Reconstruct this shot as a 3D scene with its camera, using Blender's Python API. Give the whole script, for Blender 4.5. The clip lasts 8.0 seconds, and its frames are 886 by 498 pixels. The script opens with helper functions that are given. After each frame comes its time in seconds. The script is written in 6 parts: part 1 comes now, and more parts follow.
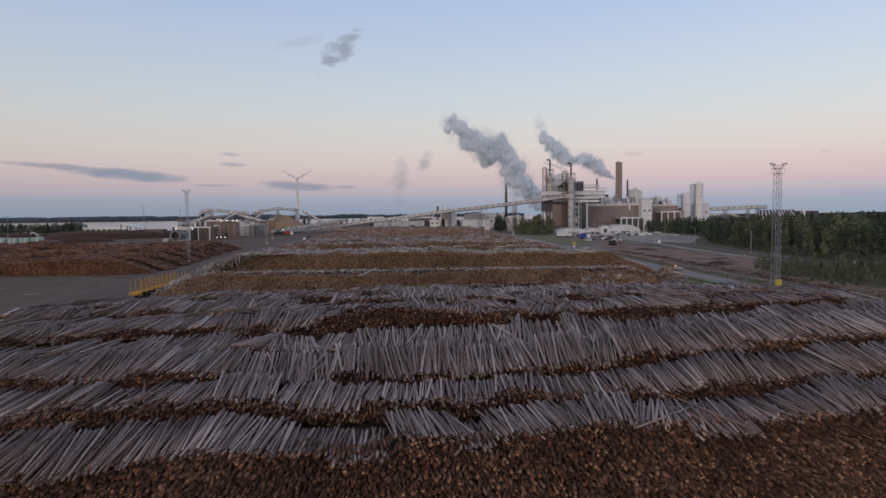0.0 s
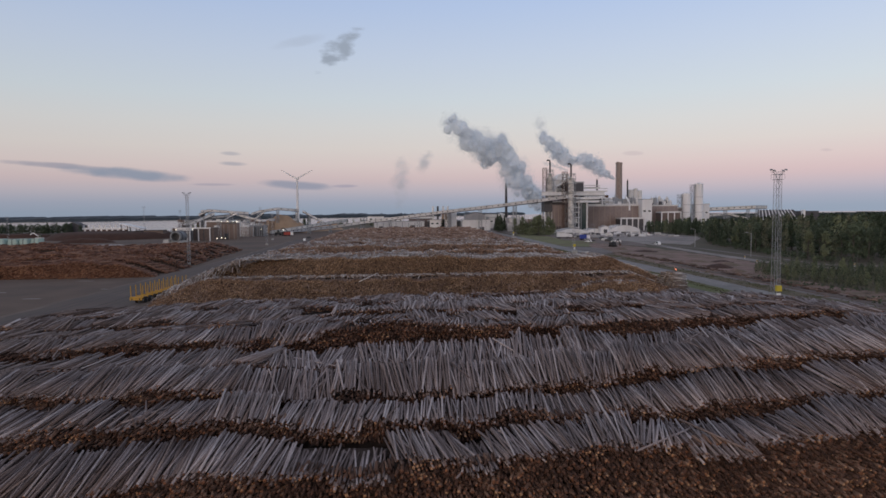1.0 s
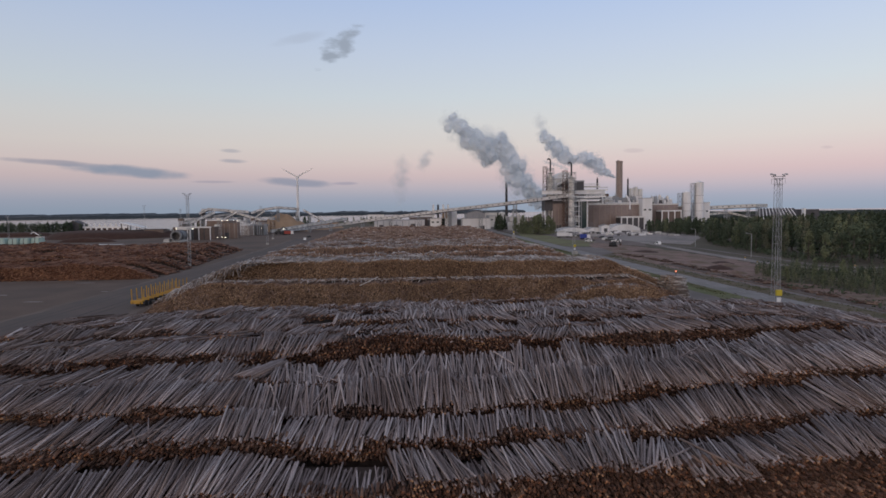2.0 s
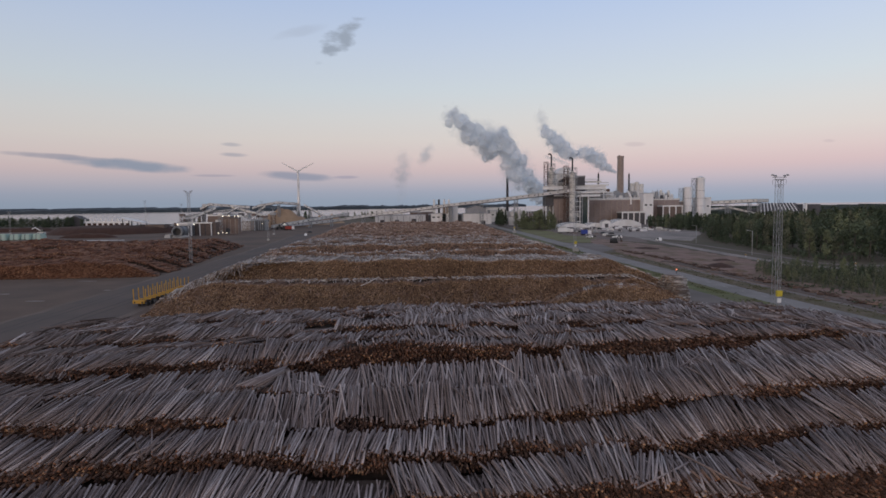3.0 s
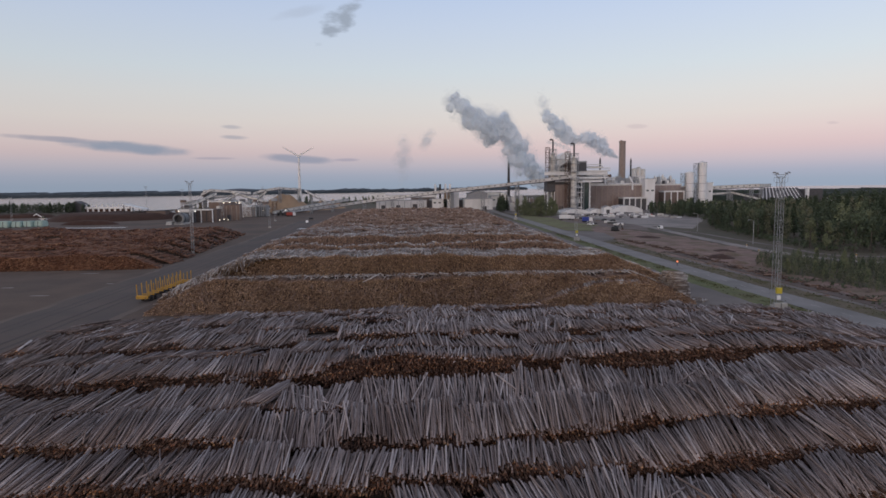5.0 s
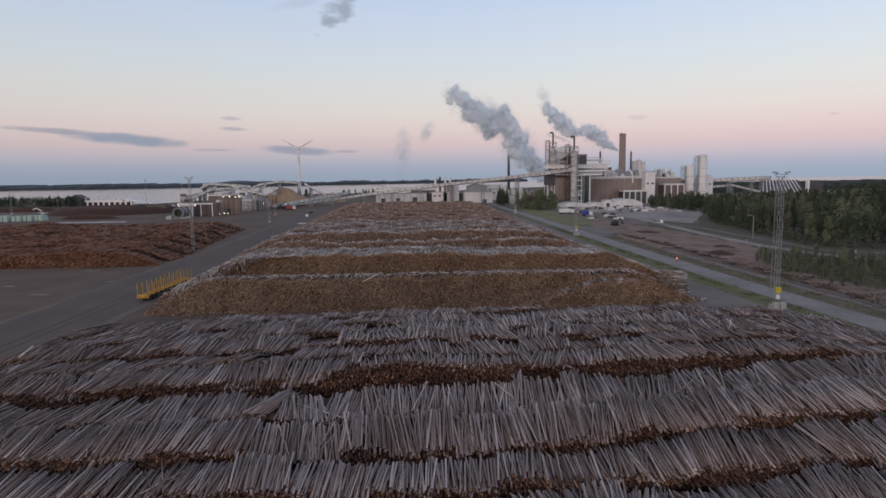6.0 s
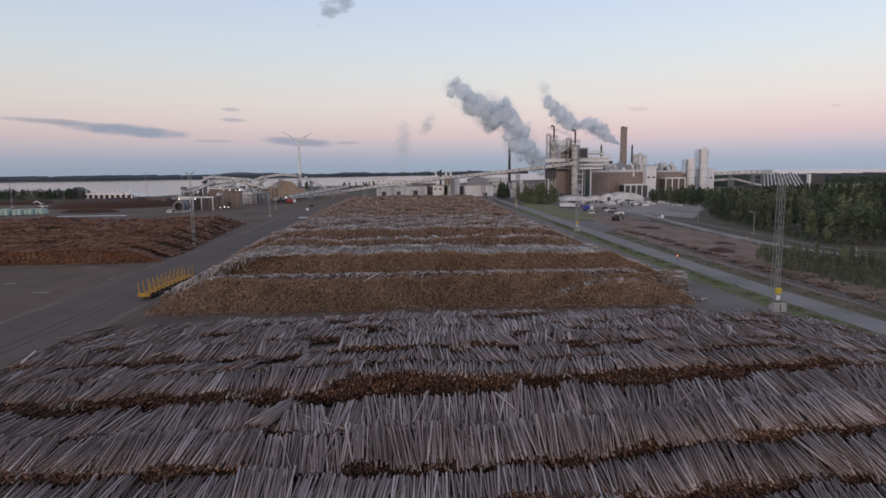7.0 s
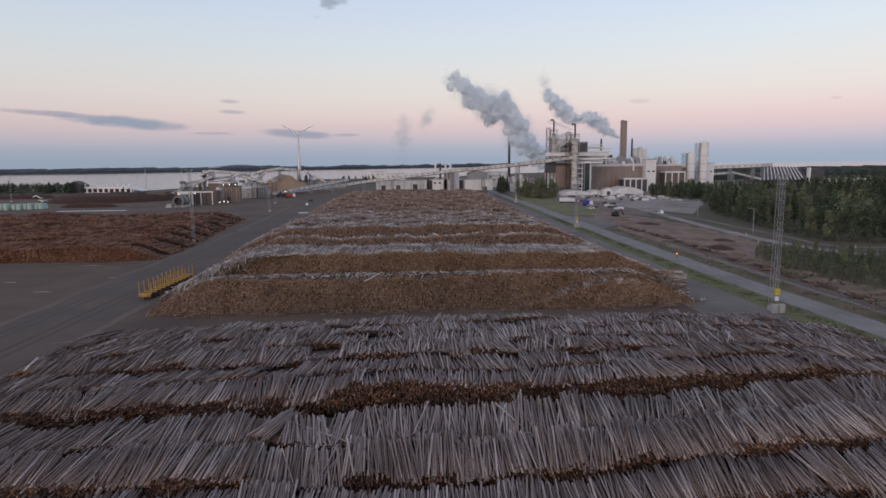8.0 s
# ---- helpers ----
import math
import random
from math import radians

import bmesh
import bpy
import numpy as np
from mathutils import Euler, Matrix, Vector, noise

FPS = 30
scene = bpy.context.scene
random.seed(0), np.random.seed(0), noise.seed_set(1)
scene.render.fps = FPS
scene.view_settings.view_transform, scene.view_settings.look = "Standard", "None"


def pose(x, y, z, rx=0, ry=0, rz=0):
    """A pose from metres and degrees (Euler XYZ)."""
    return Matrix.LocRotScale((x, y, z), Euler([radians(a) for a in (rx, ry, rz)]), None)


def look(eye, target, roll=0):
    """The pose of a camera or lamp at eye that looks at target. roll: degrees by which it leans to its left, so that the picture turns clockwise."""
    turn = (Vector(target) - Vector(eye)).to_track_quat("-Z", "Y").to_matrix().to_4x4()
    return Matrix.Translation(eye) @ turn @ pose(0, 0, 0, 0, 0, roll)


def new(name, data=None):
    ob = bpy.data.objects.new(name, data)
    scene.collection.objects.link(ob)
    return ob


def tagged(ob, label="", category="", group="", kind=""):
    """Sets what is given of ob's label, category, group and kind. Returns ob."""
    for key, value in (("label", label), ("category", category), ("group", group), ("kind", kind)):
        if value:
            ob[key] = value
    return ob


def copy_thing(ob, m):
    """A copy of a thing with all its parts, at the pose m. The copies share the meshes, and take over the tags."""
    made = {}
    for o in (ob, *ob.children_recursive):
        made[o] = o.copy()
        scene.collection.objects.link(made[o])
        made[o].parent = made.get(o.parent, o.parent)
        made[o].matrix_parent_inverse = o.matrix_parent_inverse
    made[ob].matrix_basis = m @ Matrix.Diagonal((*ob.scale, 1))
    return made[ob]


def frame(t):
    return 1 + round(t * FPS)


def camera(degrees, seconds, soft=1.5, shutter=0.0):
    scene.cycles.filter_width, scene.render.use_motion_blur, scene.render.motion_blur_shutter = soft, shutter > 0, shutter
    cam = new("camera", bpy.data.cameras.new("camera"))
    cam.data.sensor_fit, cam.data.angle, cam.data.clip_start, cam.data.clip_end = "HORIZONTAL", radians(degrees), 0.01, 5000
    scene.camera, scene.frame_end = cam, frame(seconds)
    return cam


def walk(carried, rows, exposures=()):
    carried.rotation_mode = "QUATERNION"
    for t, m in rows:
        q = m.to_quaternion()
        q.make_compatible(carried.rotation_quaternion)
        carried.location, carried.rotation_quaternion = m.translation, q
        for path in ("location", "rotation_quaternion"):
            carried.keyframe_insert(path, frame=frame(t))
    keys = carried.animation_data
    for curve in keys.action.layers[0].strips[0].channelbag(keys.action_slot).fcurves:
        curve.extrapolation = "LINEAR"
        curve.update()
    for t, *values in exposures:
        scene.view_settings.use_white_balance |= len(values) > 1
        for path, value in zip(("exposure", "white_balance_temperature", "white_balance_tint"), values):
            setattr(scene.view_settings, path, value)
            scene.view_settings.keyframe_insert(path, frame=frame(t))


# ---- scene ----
cam = camera(72.6, 8.0, soft=1.6)
PATH = [
    (0, (0.805, 0.151, 19.285), (0.899, 2.145, 19.168), -0.6),
    (0.5, (0.782, 0.16, 19.895), (0.876, 2.154, 19.777), -0.6),
    (1, (0.745, 0.15, 20.711), (0.839, 2.144, 20.591), -0.6),
    (1.5, (0.697, 0.147, 21.454), (0.791, 2.141, 21.331), -0.6),
    (3, (0.695, -0.001, 23.626), (0.785, 1.991, 23.477), -0.6),
    (3.5, (0.685, -0.062, 24.323), (0.774, 1.929, 24.16), -0.6),
    (4, (0.683, -0.156, 25.113), (0.77, 1.834, 24.935), -0.6),
    (4.5, (0.648, -0.199, 25.875), (0.734, 1.79, 25.683), -0.6),
    (6, (0.717, -0.207, 28.447), (0.802, 1.778, 28.214), -0.7),
    (6.5, (0.679, -0.157, 29.299), (0.763, 1.826, 29.052), -0.6),
    (7, (0.691, -0.049, 30.203), (0.774, 1.933, 29.943), -0.6),
    (7.5, (0.664, -0.076, 31.075), (0.748, 1.903, 30.803), -0.6),
    (8, (0.64, -0.07, 32.071), (0.724, 1.908, 31.786), -0.6),
]
walk(cam, [(t, look(eye, target, roll)) for t, eye, target, roll in PATH], exposures=[(0.0, -0.13), (3.0, -0.12), (6.0, 0.0), (8.0, 0.07)])

# ---- sky and light ----
def lin(r, g, b):
    """A display colour (0 to 255) as linear light."""
    return tuple(((c / 255 + 0.055) / 1.055) ** 2.4 if c > 10 else c / 255 / 12.92 for c in (r, g, b)) + (1.0,)


world = bpy.data.worlds.new("dusk_sky")
scene.world = world
world.use_nodes = True
wn, wl = world.node_tree.nodes, world.node_tree.links
wn.clear()


def wmath(op, a, b=None, c=None):
    n = wn.new("ShaderNodeMath")
    n.operation = op
    for i, v in enumerate((a, b, c)):
        if v is None:
            continue
        if isinstance(v, (int, float)):
            n.inputs[i].default_value = v
        else:
            wl.new(v, n.inputs[i])
    return n.outputs[0]


tc = wn.new("ShaderNodeTexCoord")
sep = wn.new("ShaderNodeSeparateXYZ")
wl.new(tc.outputs["Generated"], sep.inputs[0])
el = wmath("MULTIPLY", wmath("ARCSINE", sep.outputs[2]), 180 / math.pi)
az = wmath("MULTIPLY", wmath("ARCTAN2", sep.outputs[0], sep.outputs[1]), 180 / math.pi)
ramp = wn.new("ShaderNodeValToRGB")
SKY = [(-6, (140, 148, 165)), (0.3, (148, 162, 181)), (1.2, (160, 168, 186)), (2.2, (185, 180, 191)), (3.2, (205, 188, 192)), (4.4, (214, 200, 200)), (6.0, (216, 209, 207)),
       (8.0, (213, 213, 214)), (10.4, (205, 214, 222)), (14.3, (194, 207, 228)), (18.6, (179, 198, 231)), (26, (172, 182, 210)), (45, (150, 153, 170)), (90, (140, 142, 155))]
while len(ramp.color_ramp.elements) < len(SKY):
    ramp.color_ramp.elements.new(0.5)
for e, (deg, rgb) in zip(ramp.color_ramp.elements, SKY):
    e.position, e.color = (deg + 6) / 96, lin(*rgb)
wl.new(wmath("DIVIDE", wmath("ADD", el, 6.0), 96.0), ramp.inputs[0])
sky_colour = ramp.outputs[0]
# clouds: azimuth, elevation, half width, half height, slope, density, colour
CLOUDS = [(-6.75, 14.75, 1.9, 1.35, 0.62, 0.85, (148, 158, 174)), (-10.26, 15.3, 2.6, 0.5, 0.24, 0.32, (166, 175, 192)),
          (-29.89, 4.08, 4.8, 0.26, -0.049, 0.75, (150, 152, 170)), (-24.6, 3.5, 5.0, 0.56, -0.06, 0.9, (136, 150, 172)),
          (-16.48, 5.45, 1.0, 0.2, -0.03, 0.5, (150, 155, 172)), (-16.31, 4.56, 1.3, 0.22, -0.035, 0.65, (150, 155, 172)),
          (-18.11, 2.7, 2.0, 0.13, 0.0, 0.5, (150, 150, 170)), (-10.81, 2.68, 3.4, 0.44, -0.06, 0.8, (138, 148, 170)),
          (-6.46, 2.58, 1.3, 0.17, 0.0, 0.6, (150, 150, 172)), (20.22, 5.15, 1.0, 0.22, -0.03, 0.4, (185, 172, 180)), (35.0, 4.68, 0.5, 0.15, -0.06, 0.4, (185, 172, 180))]
belt = wmath("EXPONENT", wmath("MULTIPLY", wmath("POWER", wmath("ABSOLUTE", wmath("DIVIDE", wmath("SUBTRACT", el, 3.4), 1.9)), 2.0), -1.0))
east = wmath("MULTIPLY", belt, wmath("MINIMUM", wmath("MAXIMUM", wmath("MULTIPLY_ADD", sep.outputs[0], 1.4, 0.25), 0.0), 1.0))
rosy = wn.new("ShaderNodeMix")
rosy.data_type = "RGBA"
wl.new(wmath("MULTIPLY", east, 0.18), rosy.inputs[0])
wl.new(sky_colour, rosy.inputs[6])
rosy.inputs[7].default_value = lin(222, 180, 188)
sky_colour = rosy.outputs[2]
ragged = wn.new("ShaderNodeTexNoise")
ragged.inputs["Scale"].default_value, ragged.inputs["Detail"].default_value = 28.0, 7.0
stretch = wn.new("ShaderNodeMapping")
stretch.inputs["Scale"].default_value = (1.0, 1.0, 2.4)
wl.new(tc.outputs["Generated"], stretch.inputs[0])
wl.new(stretch.outputs[0], ragged.inputs["Vector"])
rough_edge = wmath("MULTIPLY", wmath("SUBTRACT", ragged.outputs[0], 0.5), 4.2)
for a0, e0, w, h, slope, dens, rgb in CLOUDS:
    da = wmath("SUBTRACT", az, a0)
    u = wmath("DIVIDE", da, w)
    v = wmath("DIVIDE", wmath("SUBTRACT", wmath("SUBTRACT", el, e0), wmath("MULTIPLY", da, slope)), h)
    r2 = wmath("ADD", wmath("MULTIPLY", u, u), wmath("MULTIPLY", v, v))
    inside = wmath("ADD", wmath("SUBTRACT", 0.9, r2), wmath("MULTIPLY", rough_edge, 1.0 if h > 1.0 else 0.3))
    soft = wn.new("ShaderNodeMapRange")
    soft.interpolation_type = "SMOOTHSTEP"
    wl.new(inside, soft.inputs[0])
    for i, val in ((1, -0.3), (2, 0.9), (3, 0.0), (4, dens)):
        soft.inputs[i].default_value = val
    mix = wn.new("ShaderNodeMix")
    mix.data_type = "RGBA"
    wl.new(soft.outputs[0], mix.inputs[0])
    wl.new(sky_colour, mix.inputs[6])
    mix.inputs[7].default_value = lin(*rgb)
    sky_colour = mix.outputs[2]
# the afterglow where the sun has set
back = wmath("MAXIMUM", wmath("ADD", wmath("MULTIPLY", sep.outputs[1], -0.87), wmath("MULTIPLY", sep.outputs[0], -0.49)), 0.0)
low = wmath("POWER", wmath("SUBTRACT", 1.0, wmath("ABSOLUTE", sep.outputs[2])), 3.0)
glow = wmath("MULTIPLY", wmath("MULTIPLY", wmath("MULTIPLY", back, back), low), 1.6)
bg_dusk, bg_glow, bg_sky = (wn.new("ShaderNodeBackground") for _ in range(3))
wl.new(sky_colour, bg_dusk.inputs[0])
wl.new(wmath("MULTIPLY_ADD", sep.outputs[0], 0.14, 1.02), bg_dusk.inputs[1])
bg_glow.inputs[0].default_value = (1.0, 0.68, 0.45, 1)
wl.new(glow, bg_glow.inputs[1])
nishita = wn.new("ShaderNodeTexSky")
nishita.sky_type, nishita.sun_disc = "NISHITA", False
nishita.sun_elevation, nishita.sun_rotation = radians(1.0), radians(209)
wl.new(nishita.outputs[0], bg_sky.inputs[0])
bg_sky.inputs[1].default_value = 0.02
add1, add2, wout = wn.new("ShaderNodeAddShader"), wn.new("ShaderNodeAddShader"), wn.new("ShaderNodeOutputWorld")
wl.new(bg_dusk.outputs[0], add1.inputs[0])
wl.new(bg_glow.outputs[0], add1.inputs[1])
wl.new(add1.outputs[0], add2.inputs[0])
wl.new(bg_sky.outputs[0], add2.inputs[1])
wl.new(add2.outputs[0], wout.inputs[0])

sun = new("sun", bpy.data.lights.new("sun", "SUN"))
sun.data.energy, sun.data.angle, sun.data.color = 0.34, radians(25), (1.0, 0.8, 0.66)
sun.matrix_world = look((-49, -87, 24), (0, 0, 0))


# ---- materials ----
def material(name, c1, c2, scale=1.0, rough=0.85, metal=0.0, bump=0.0, fine=8.0, third=None, third_scale=0.05, vary=0.0, coords="Object", stretch_z=1.0, two_sided=False):
    """A surface of two colours mixed by noise at two scales, with relief; vary: how far single pieces differ in lightness."""
    m = bpy.data.materials.new(name)
    m.use_nodes = True
    n, l = m.node_tree.nodes, m.node_tree.links
    b = n["Principled BSDF"]
    b.inputs["Roughness"].default_value, b.inputs["Metallic"].default_value = rough, metal
    t = n.new("ShaderNodeTexCoord")
    mp = n.new("ShaderNodeMapping")
    mp.inputs["Scale"].default_value = (1, 1, stretch_z)
    l.new(t.outputs[coords], mp.inputs[0])
    na, nb = n.new("ShaderNodeTexNoise"), n.new("ShaderNodeTexNoise")
    na.inputs["Scale"].default_value, nb.inputs["Scale"].default_value = scale, scale * fine
    na.inputs["Detail"].default_value, nb.inputs["Detail"].default_value = 5, 4
    l.new(mp.outputs[0], na.inputs["Vector"])
    l.new(mp.outputs[0], nb.inputs["Vector"])
    mixn = n.new("ShaderNodeMath")
    mixn.operation = "MULTIPLY_ADD"
    l.new(nb.outputs[0], mixn.inputs[0])
    mixn.inputs[1].default_value = 0.45
    half = n.new("ShaderNodeMath")
    half.operation = "MULTIPLY"
    l.new(na.outputs[0], half.inputs[0])
    half.inputs[1].default_value = 0.55
    l.new(half.outputs[0], mixn.inputs[2])
    spread = n.new("ShaderNodeMapRange")
    l.new(mixn.outputs[0], spread.inputs[0])
    spread.inputs[1].default_value, spread.inputs[2].default_value = 0.34, 0.66
    mix = n.new("ShaderNodeMix")
    mix.data_type = "RGBA"
    l.new(spread.outputs[0], mix.inputs[0])
    mix.inputs[6].default_value, mix.inputs[7].default_value = (*c1, 1), (*c2, 1)
    out = mix.outputs[2]
    if third:
        nc = n.new("ShaderNodeTexNoise")
        nc.inputs["Scale"].default_value, nc.inputs["Detail"].default_value = third_scale, 4
        l.new(mp.outputs[0], nc.inputs["Vector"])
        r = n.new("ShaderNodeMapRange")
        r.inputs[1].default_value, r.inputs[2].default_value, r.inputs[4].default_value = 0.45, 0.68, 0.85
        l.new(nc.outputs[0], r.inputs[0])
        m2 = n.new("ShaderNodeMix")
        m2.data_type = "RGBA"
        l.new(r.outputs[0], m2.inputs[0])
        l.new(out, m2.inputs[6])
        m2.inputs[7].default_value = (*third, 1)
        out = m2.outputs[2]
    if vary:
        oi, gi = n.new("ShaderNodeObjectInfo"), n.new("ShaderNodeNewGeometry")
        f = n.new("ShaderNodeMath")
        f.operation = "MULTIPLY_ADD"
        l.new(oi.outputs["Random"], f.inputs[0])
        f.inputs[1].default_value = 0.6
        s = n.new("ShaderNodeMath")
        s.operation = "MULTIPLY"
        s.inputs[1].default_value = 0.4
        l.new(gi.outputs["Random Per Island"], s.inputs[0])
        l.new(s.outputs[0], f.inputs[2])
        r = n.new("ShaderNodeMapRange")
        l.new(f.outputs[0], r.inputs[0])
        r.inputs[3].default_value, r.inputs[4].default_value = 1 - vary, 1 + vary
        hs = n.new("ShaderNodeHueSaturation")
        l.new(r.outputs[0], hs.inputs["Value"])
        l.new(out, hs.inputs["Color"])
        out = hs.outputs[0]
    l.new(out, b.inputs["Base Color"])
    if bump:
        bp = n.new("ShaderNodeBump")
        bp.inputs["Strength"].default_value, bp.inputs["Distance"].default_value = 0.6, bump
        l.new(mixn.outputs[0], bp.inputs["Height"])
        l.new(bp.outputs[0], b.inputs["Normal"])
    return m


def logs_material(name, stops, grain, rough=0.9, hue_noise=0.25, patch=0.16):
    """Bark or cut wood: the tone of each log is drawn from a row of colours, with a finer grain and large weathered areas."""
    m = bpy.data.materials.new(name)
    m.use_nodes = True
    n, l = m.node_tree.nodes, m.node_tree.links
    b = n["Principled BSDF"]
    b.inputs["Roughness"].default_value = rough
    oi, gi = n.new("ShaderNodeObjectInfo"), n.new("ShaderNodeNewGeometry")
    s = n.new("ShaderNodeMath")
    s.operation = "ADD"
    l.new(oi.outputs["Random"], s.inputs[0])
    l.new(gi.outputs["Random Per Island"], s.inputs[1])
    f = n.new("ShaderNodeMath")
    f.operation = "FRACT"
    l.new(s.outputs[0], f.inputs[0])
    big = n.new("ShaderNodeTexNoise")
    big.inputs["Scale"].default_value, big.inputs["Detail"].default_value = patch, 3
    l.new(gi.outputs["Position"], big.inputs["Vector"])
    sh = n.new("ShaderNodeMapRange")
    sh.inputs[1].default_value, sh.inputs[2].default_value = 0.3, 0.7
    sh.inputs[3].default_value, sh.inputs[4].default_value = -hue_noise, hue_noise
    l.new(big.outputs[0], sh.inputs[0])
    tot = n.new("ShaderNodeMath")
    tot.operation, tot.use_clamp = "ADD", True
    l.new(f.outputs[0], tot.inputs[0])
    l.new(sh.outputs[0], tot.inputs[1])
    cr = n.new("ShaderNodeValToRGB")
    while len(cr.color_ramp.elements) < len(stops):
        cr.color_ramp.elements.new(0.5)
    for e, (p, c) in zip(cr.color_ramp.elements, stops):
        e.position, e.color = p, (*c, 1)
    l.new(tot.outputs[0], cr.inputs[0])
    fn = n.new("ShaderNodeTexNoise")
    fn.inputs["Scale"].default_value, fn.inputs["Detail"].default_value = grain, 4
    l.new(gi.outputs["Position"], fn.inputs["Vector"])
    fr = n.new("ShaderNodeMapRange")
    fr.inputs[1].default_value, fr.inputs[2].default_value = 0.3, 0.7
    fr.inputs[3].default_value, fr.inputs[4].default_value = 0.7, 1.3
    l.new(fn.outputs[0], fr.inputs[0])
    hs = n.new("ShaderNodeHueSaturation")
    l.new(fr.outputs[0], hs.inputs["Value"])
    l.new(cr.outputs[0], hs.inputs["Color"])
    l.new(hs.outputs[0], b.inputs["Base Color"])
    bp = n.new("ShaderNodeBump")
    bp.inputs["Strength"].default_value, bp.inputs["Distance"].default_value = 0.5, 0.01
    l.new(fn.outputs[0], bp.inputs["Height"])
    l.new(bp.outputs[0], b.inputs["Normal"])
    return m


BARK = logs_material("weathered_bark", [(0.0, (0.126, 0.094, 0.086)), (0.3, (0.204, 0.163, 0.155)), (0.75, (0.29, 0.243, 0.236)), (1.0, (0.455, 0.402, 0.395))], 9, hue_noise=0.2)
# BARK a fifth lighter: the rear rows' greater brightness is put into the colour
LIGHTENED_BARK = logs_material("lightened_bark", [(0.0, (0.15, 0.114, 0.103)), (0.3, (0.25, 0.205, 0.196)), (0.75, (0.35, 0.3, 0.293)), (1.0, (0.54, 0.485, 0.478))], 9, hue_noise=0.2)
PALE_BARK = logs_material("pale_bark", [(0.0, (0.16, 0.125, 0.105)), (0.4, (0.33, 0.295, 0.275)), (1.0, (0.62, 0.595, 0.58))], 6, hue_noise=0.35)
TAN_BARK = logs_material("tan_bark", [(0.0, (0.11, 0.066, 0.047)), (0.5, (0.235, 0.152, 0.11)), (1.0, (0.32, 0.235, 0.19))], 6)
RUSSET_BARK = logs_material("russet_bark", [(0.0, (0.088, 0.036, 0.022)), (0.5, (0.2, 0.088, 0.05)), (1.0, (0.3, 0.168, 0.112))], 6, hue_noise=0.35, patch=0.06)
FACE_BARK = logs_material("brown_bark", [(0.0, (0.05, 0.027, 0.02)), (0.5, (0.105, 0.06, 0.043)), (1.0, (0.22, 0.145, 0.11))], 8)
WARM_BARK = logs_material("browned_bark", [(0.0, (0.08, 0.054, 0.044)), (0.5, (0.165, 0.12, 0.104)), (1.0, (0.27, 0.21, 0.185))], 8, hue_noise=0.2)
DARK_BARK = logs_material("rotten_bark", [(0.0, (0.05, 0.03, 0.022)), (0.6, (0.11, 0.068, 0.05)), (1.0, (0.22, 0.16, 0.13))], 6)
# far rows: dark tones lifted, distance haze put into the two wood colours
FAR_BARK = logs_material("hazed_brown_bark", [(0.0, (0.18, 0.112, 0.082)), (0.5, (0.29, 0.2, 0.157)), (0.85, (0.4, 0.31, 0.262)), (1.0, (0.66, 0.57, 0.52))], 6)
FAR_CUT = logs_material("hazed_cut_ends", [(0.0, (0.27, 0.172, 0.118)), (0.5, (0.34, 0.22, 0.152)), (1.0, (0.43, 0.29, 0.21))], 6)
CUT = logs_material("cut_ends", [(0.0, (0.035, 0.019, 0.014)), (0.45, (0.09, 0.045, 0.031)), (0.8, (0.185, 0.082, 0.046)), (0.94, (0.29, 0.13, 0.066)), (1.0, (0.46, 0.27, 0.15))], 14, hue_noise=0.36, patch=0.38)
RED_CUT = logs_material("reddish_cut_ends", [(0.0, (0.085, 0.04, 0.024)), (0.5, (0.215, 0.1, 0.052)), (1.0, (0.4, 0.22, 0.12))], 9, hue_noise=0.3, patch=0.2)
CUT_TAN = logs_material("tan_cut_ends", [(0.0, (0.188, 0.114, 0.064)), (0.5, (0.37, 0.24, 0.138)), (1.0, (0.58, 0.4, 0.245))], 9, hue_noise=0.3, patch=0.22)
# filler inside the stacks: the shade between logs is put into its dark colour
CORE = material("painted_inner_shade", (0.035, 0.025, 0.02), (0.075, 0.054, 0.044), 2.0)
YARD = material("yard_asphalt", (0.085, 0.057, 0.042), (0.141, 0.098, 0.074), 0.09, 0.9, bump=0.01, fine=30, third=(0.068, 0.05, 0.04), third_scale=0.03)
LANE = material("lane_asphalt", (0.087, 0.064, 0.054), (0.113, 0.086, 0.073), 0.09, 0.85, bump=0.01, fine=30, third=(0.068, 0.058, 0.054), third_scale=0.04)
LAND = material("rough_land", (0.07, 0.06, 0.039), (0.12, 0.1, 0.07), 0.05, 0.95, fine=20, third=(0.066, 0.06, 0.038), third_scale=0.01)
ROAD = material("pale_asphalt_road", (0.19, 0.18, 0.178), (0.25, 0.24, 0.235), 0.2, 0.85, fine=30, third=(0.15, 0.145, 0.14), third_scale=0.08)
APRON = material("worn_apron_asphalt", (0.145, 0.128, 0.12), (0.2, 0.177, 0.165), 0.15, 0.9, fine=25, third=(0.11, 0.098, 0.092), third_scale=0.05)
DRY_GRASS = material("dry_verge_grass", (0.085, 0.07, 0.04), (0.155, 0.12, 0.078), 0.3, 0.95, bump=0.06, fine=10, third=(0.07, 0.07, 0.03), third_scale=0.12)
WEEDS = material("verge_weeds", (0.09, 0.105, 0.042), (0.19, 0.18, 0.09), 0.5, 0.9, vary=0.4)
DIRT = material("reddish_dirt", (0.13, 0.078, 0.062), (0.31, 0.215, 0.183), 0.22, 0.95, bump=0.1, fine=7, third=(0.11, 0.09, 0.05), third_scale=0.09)
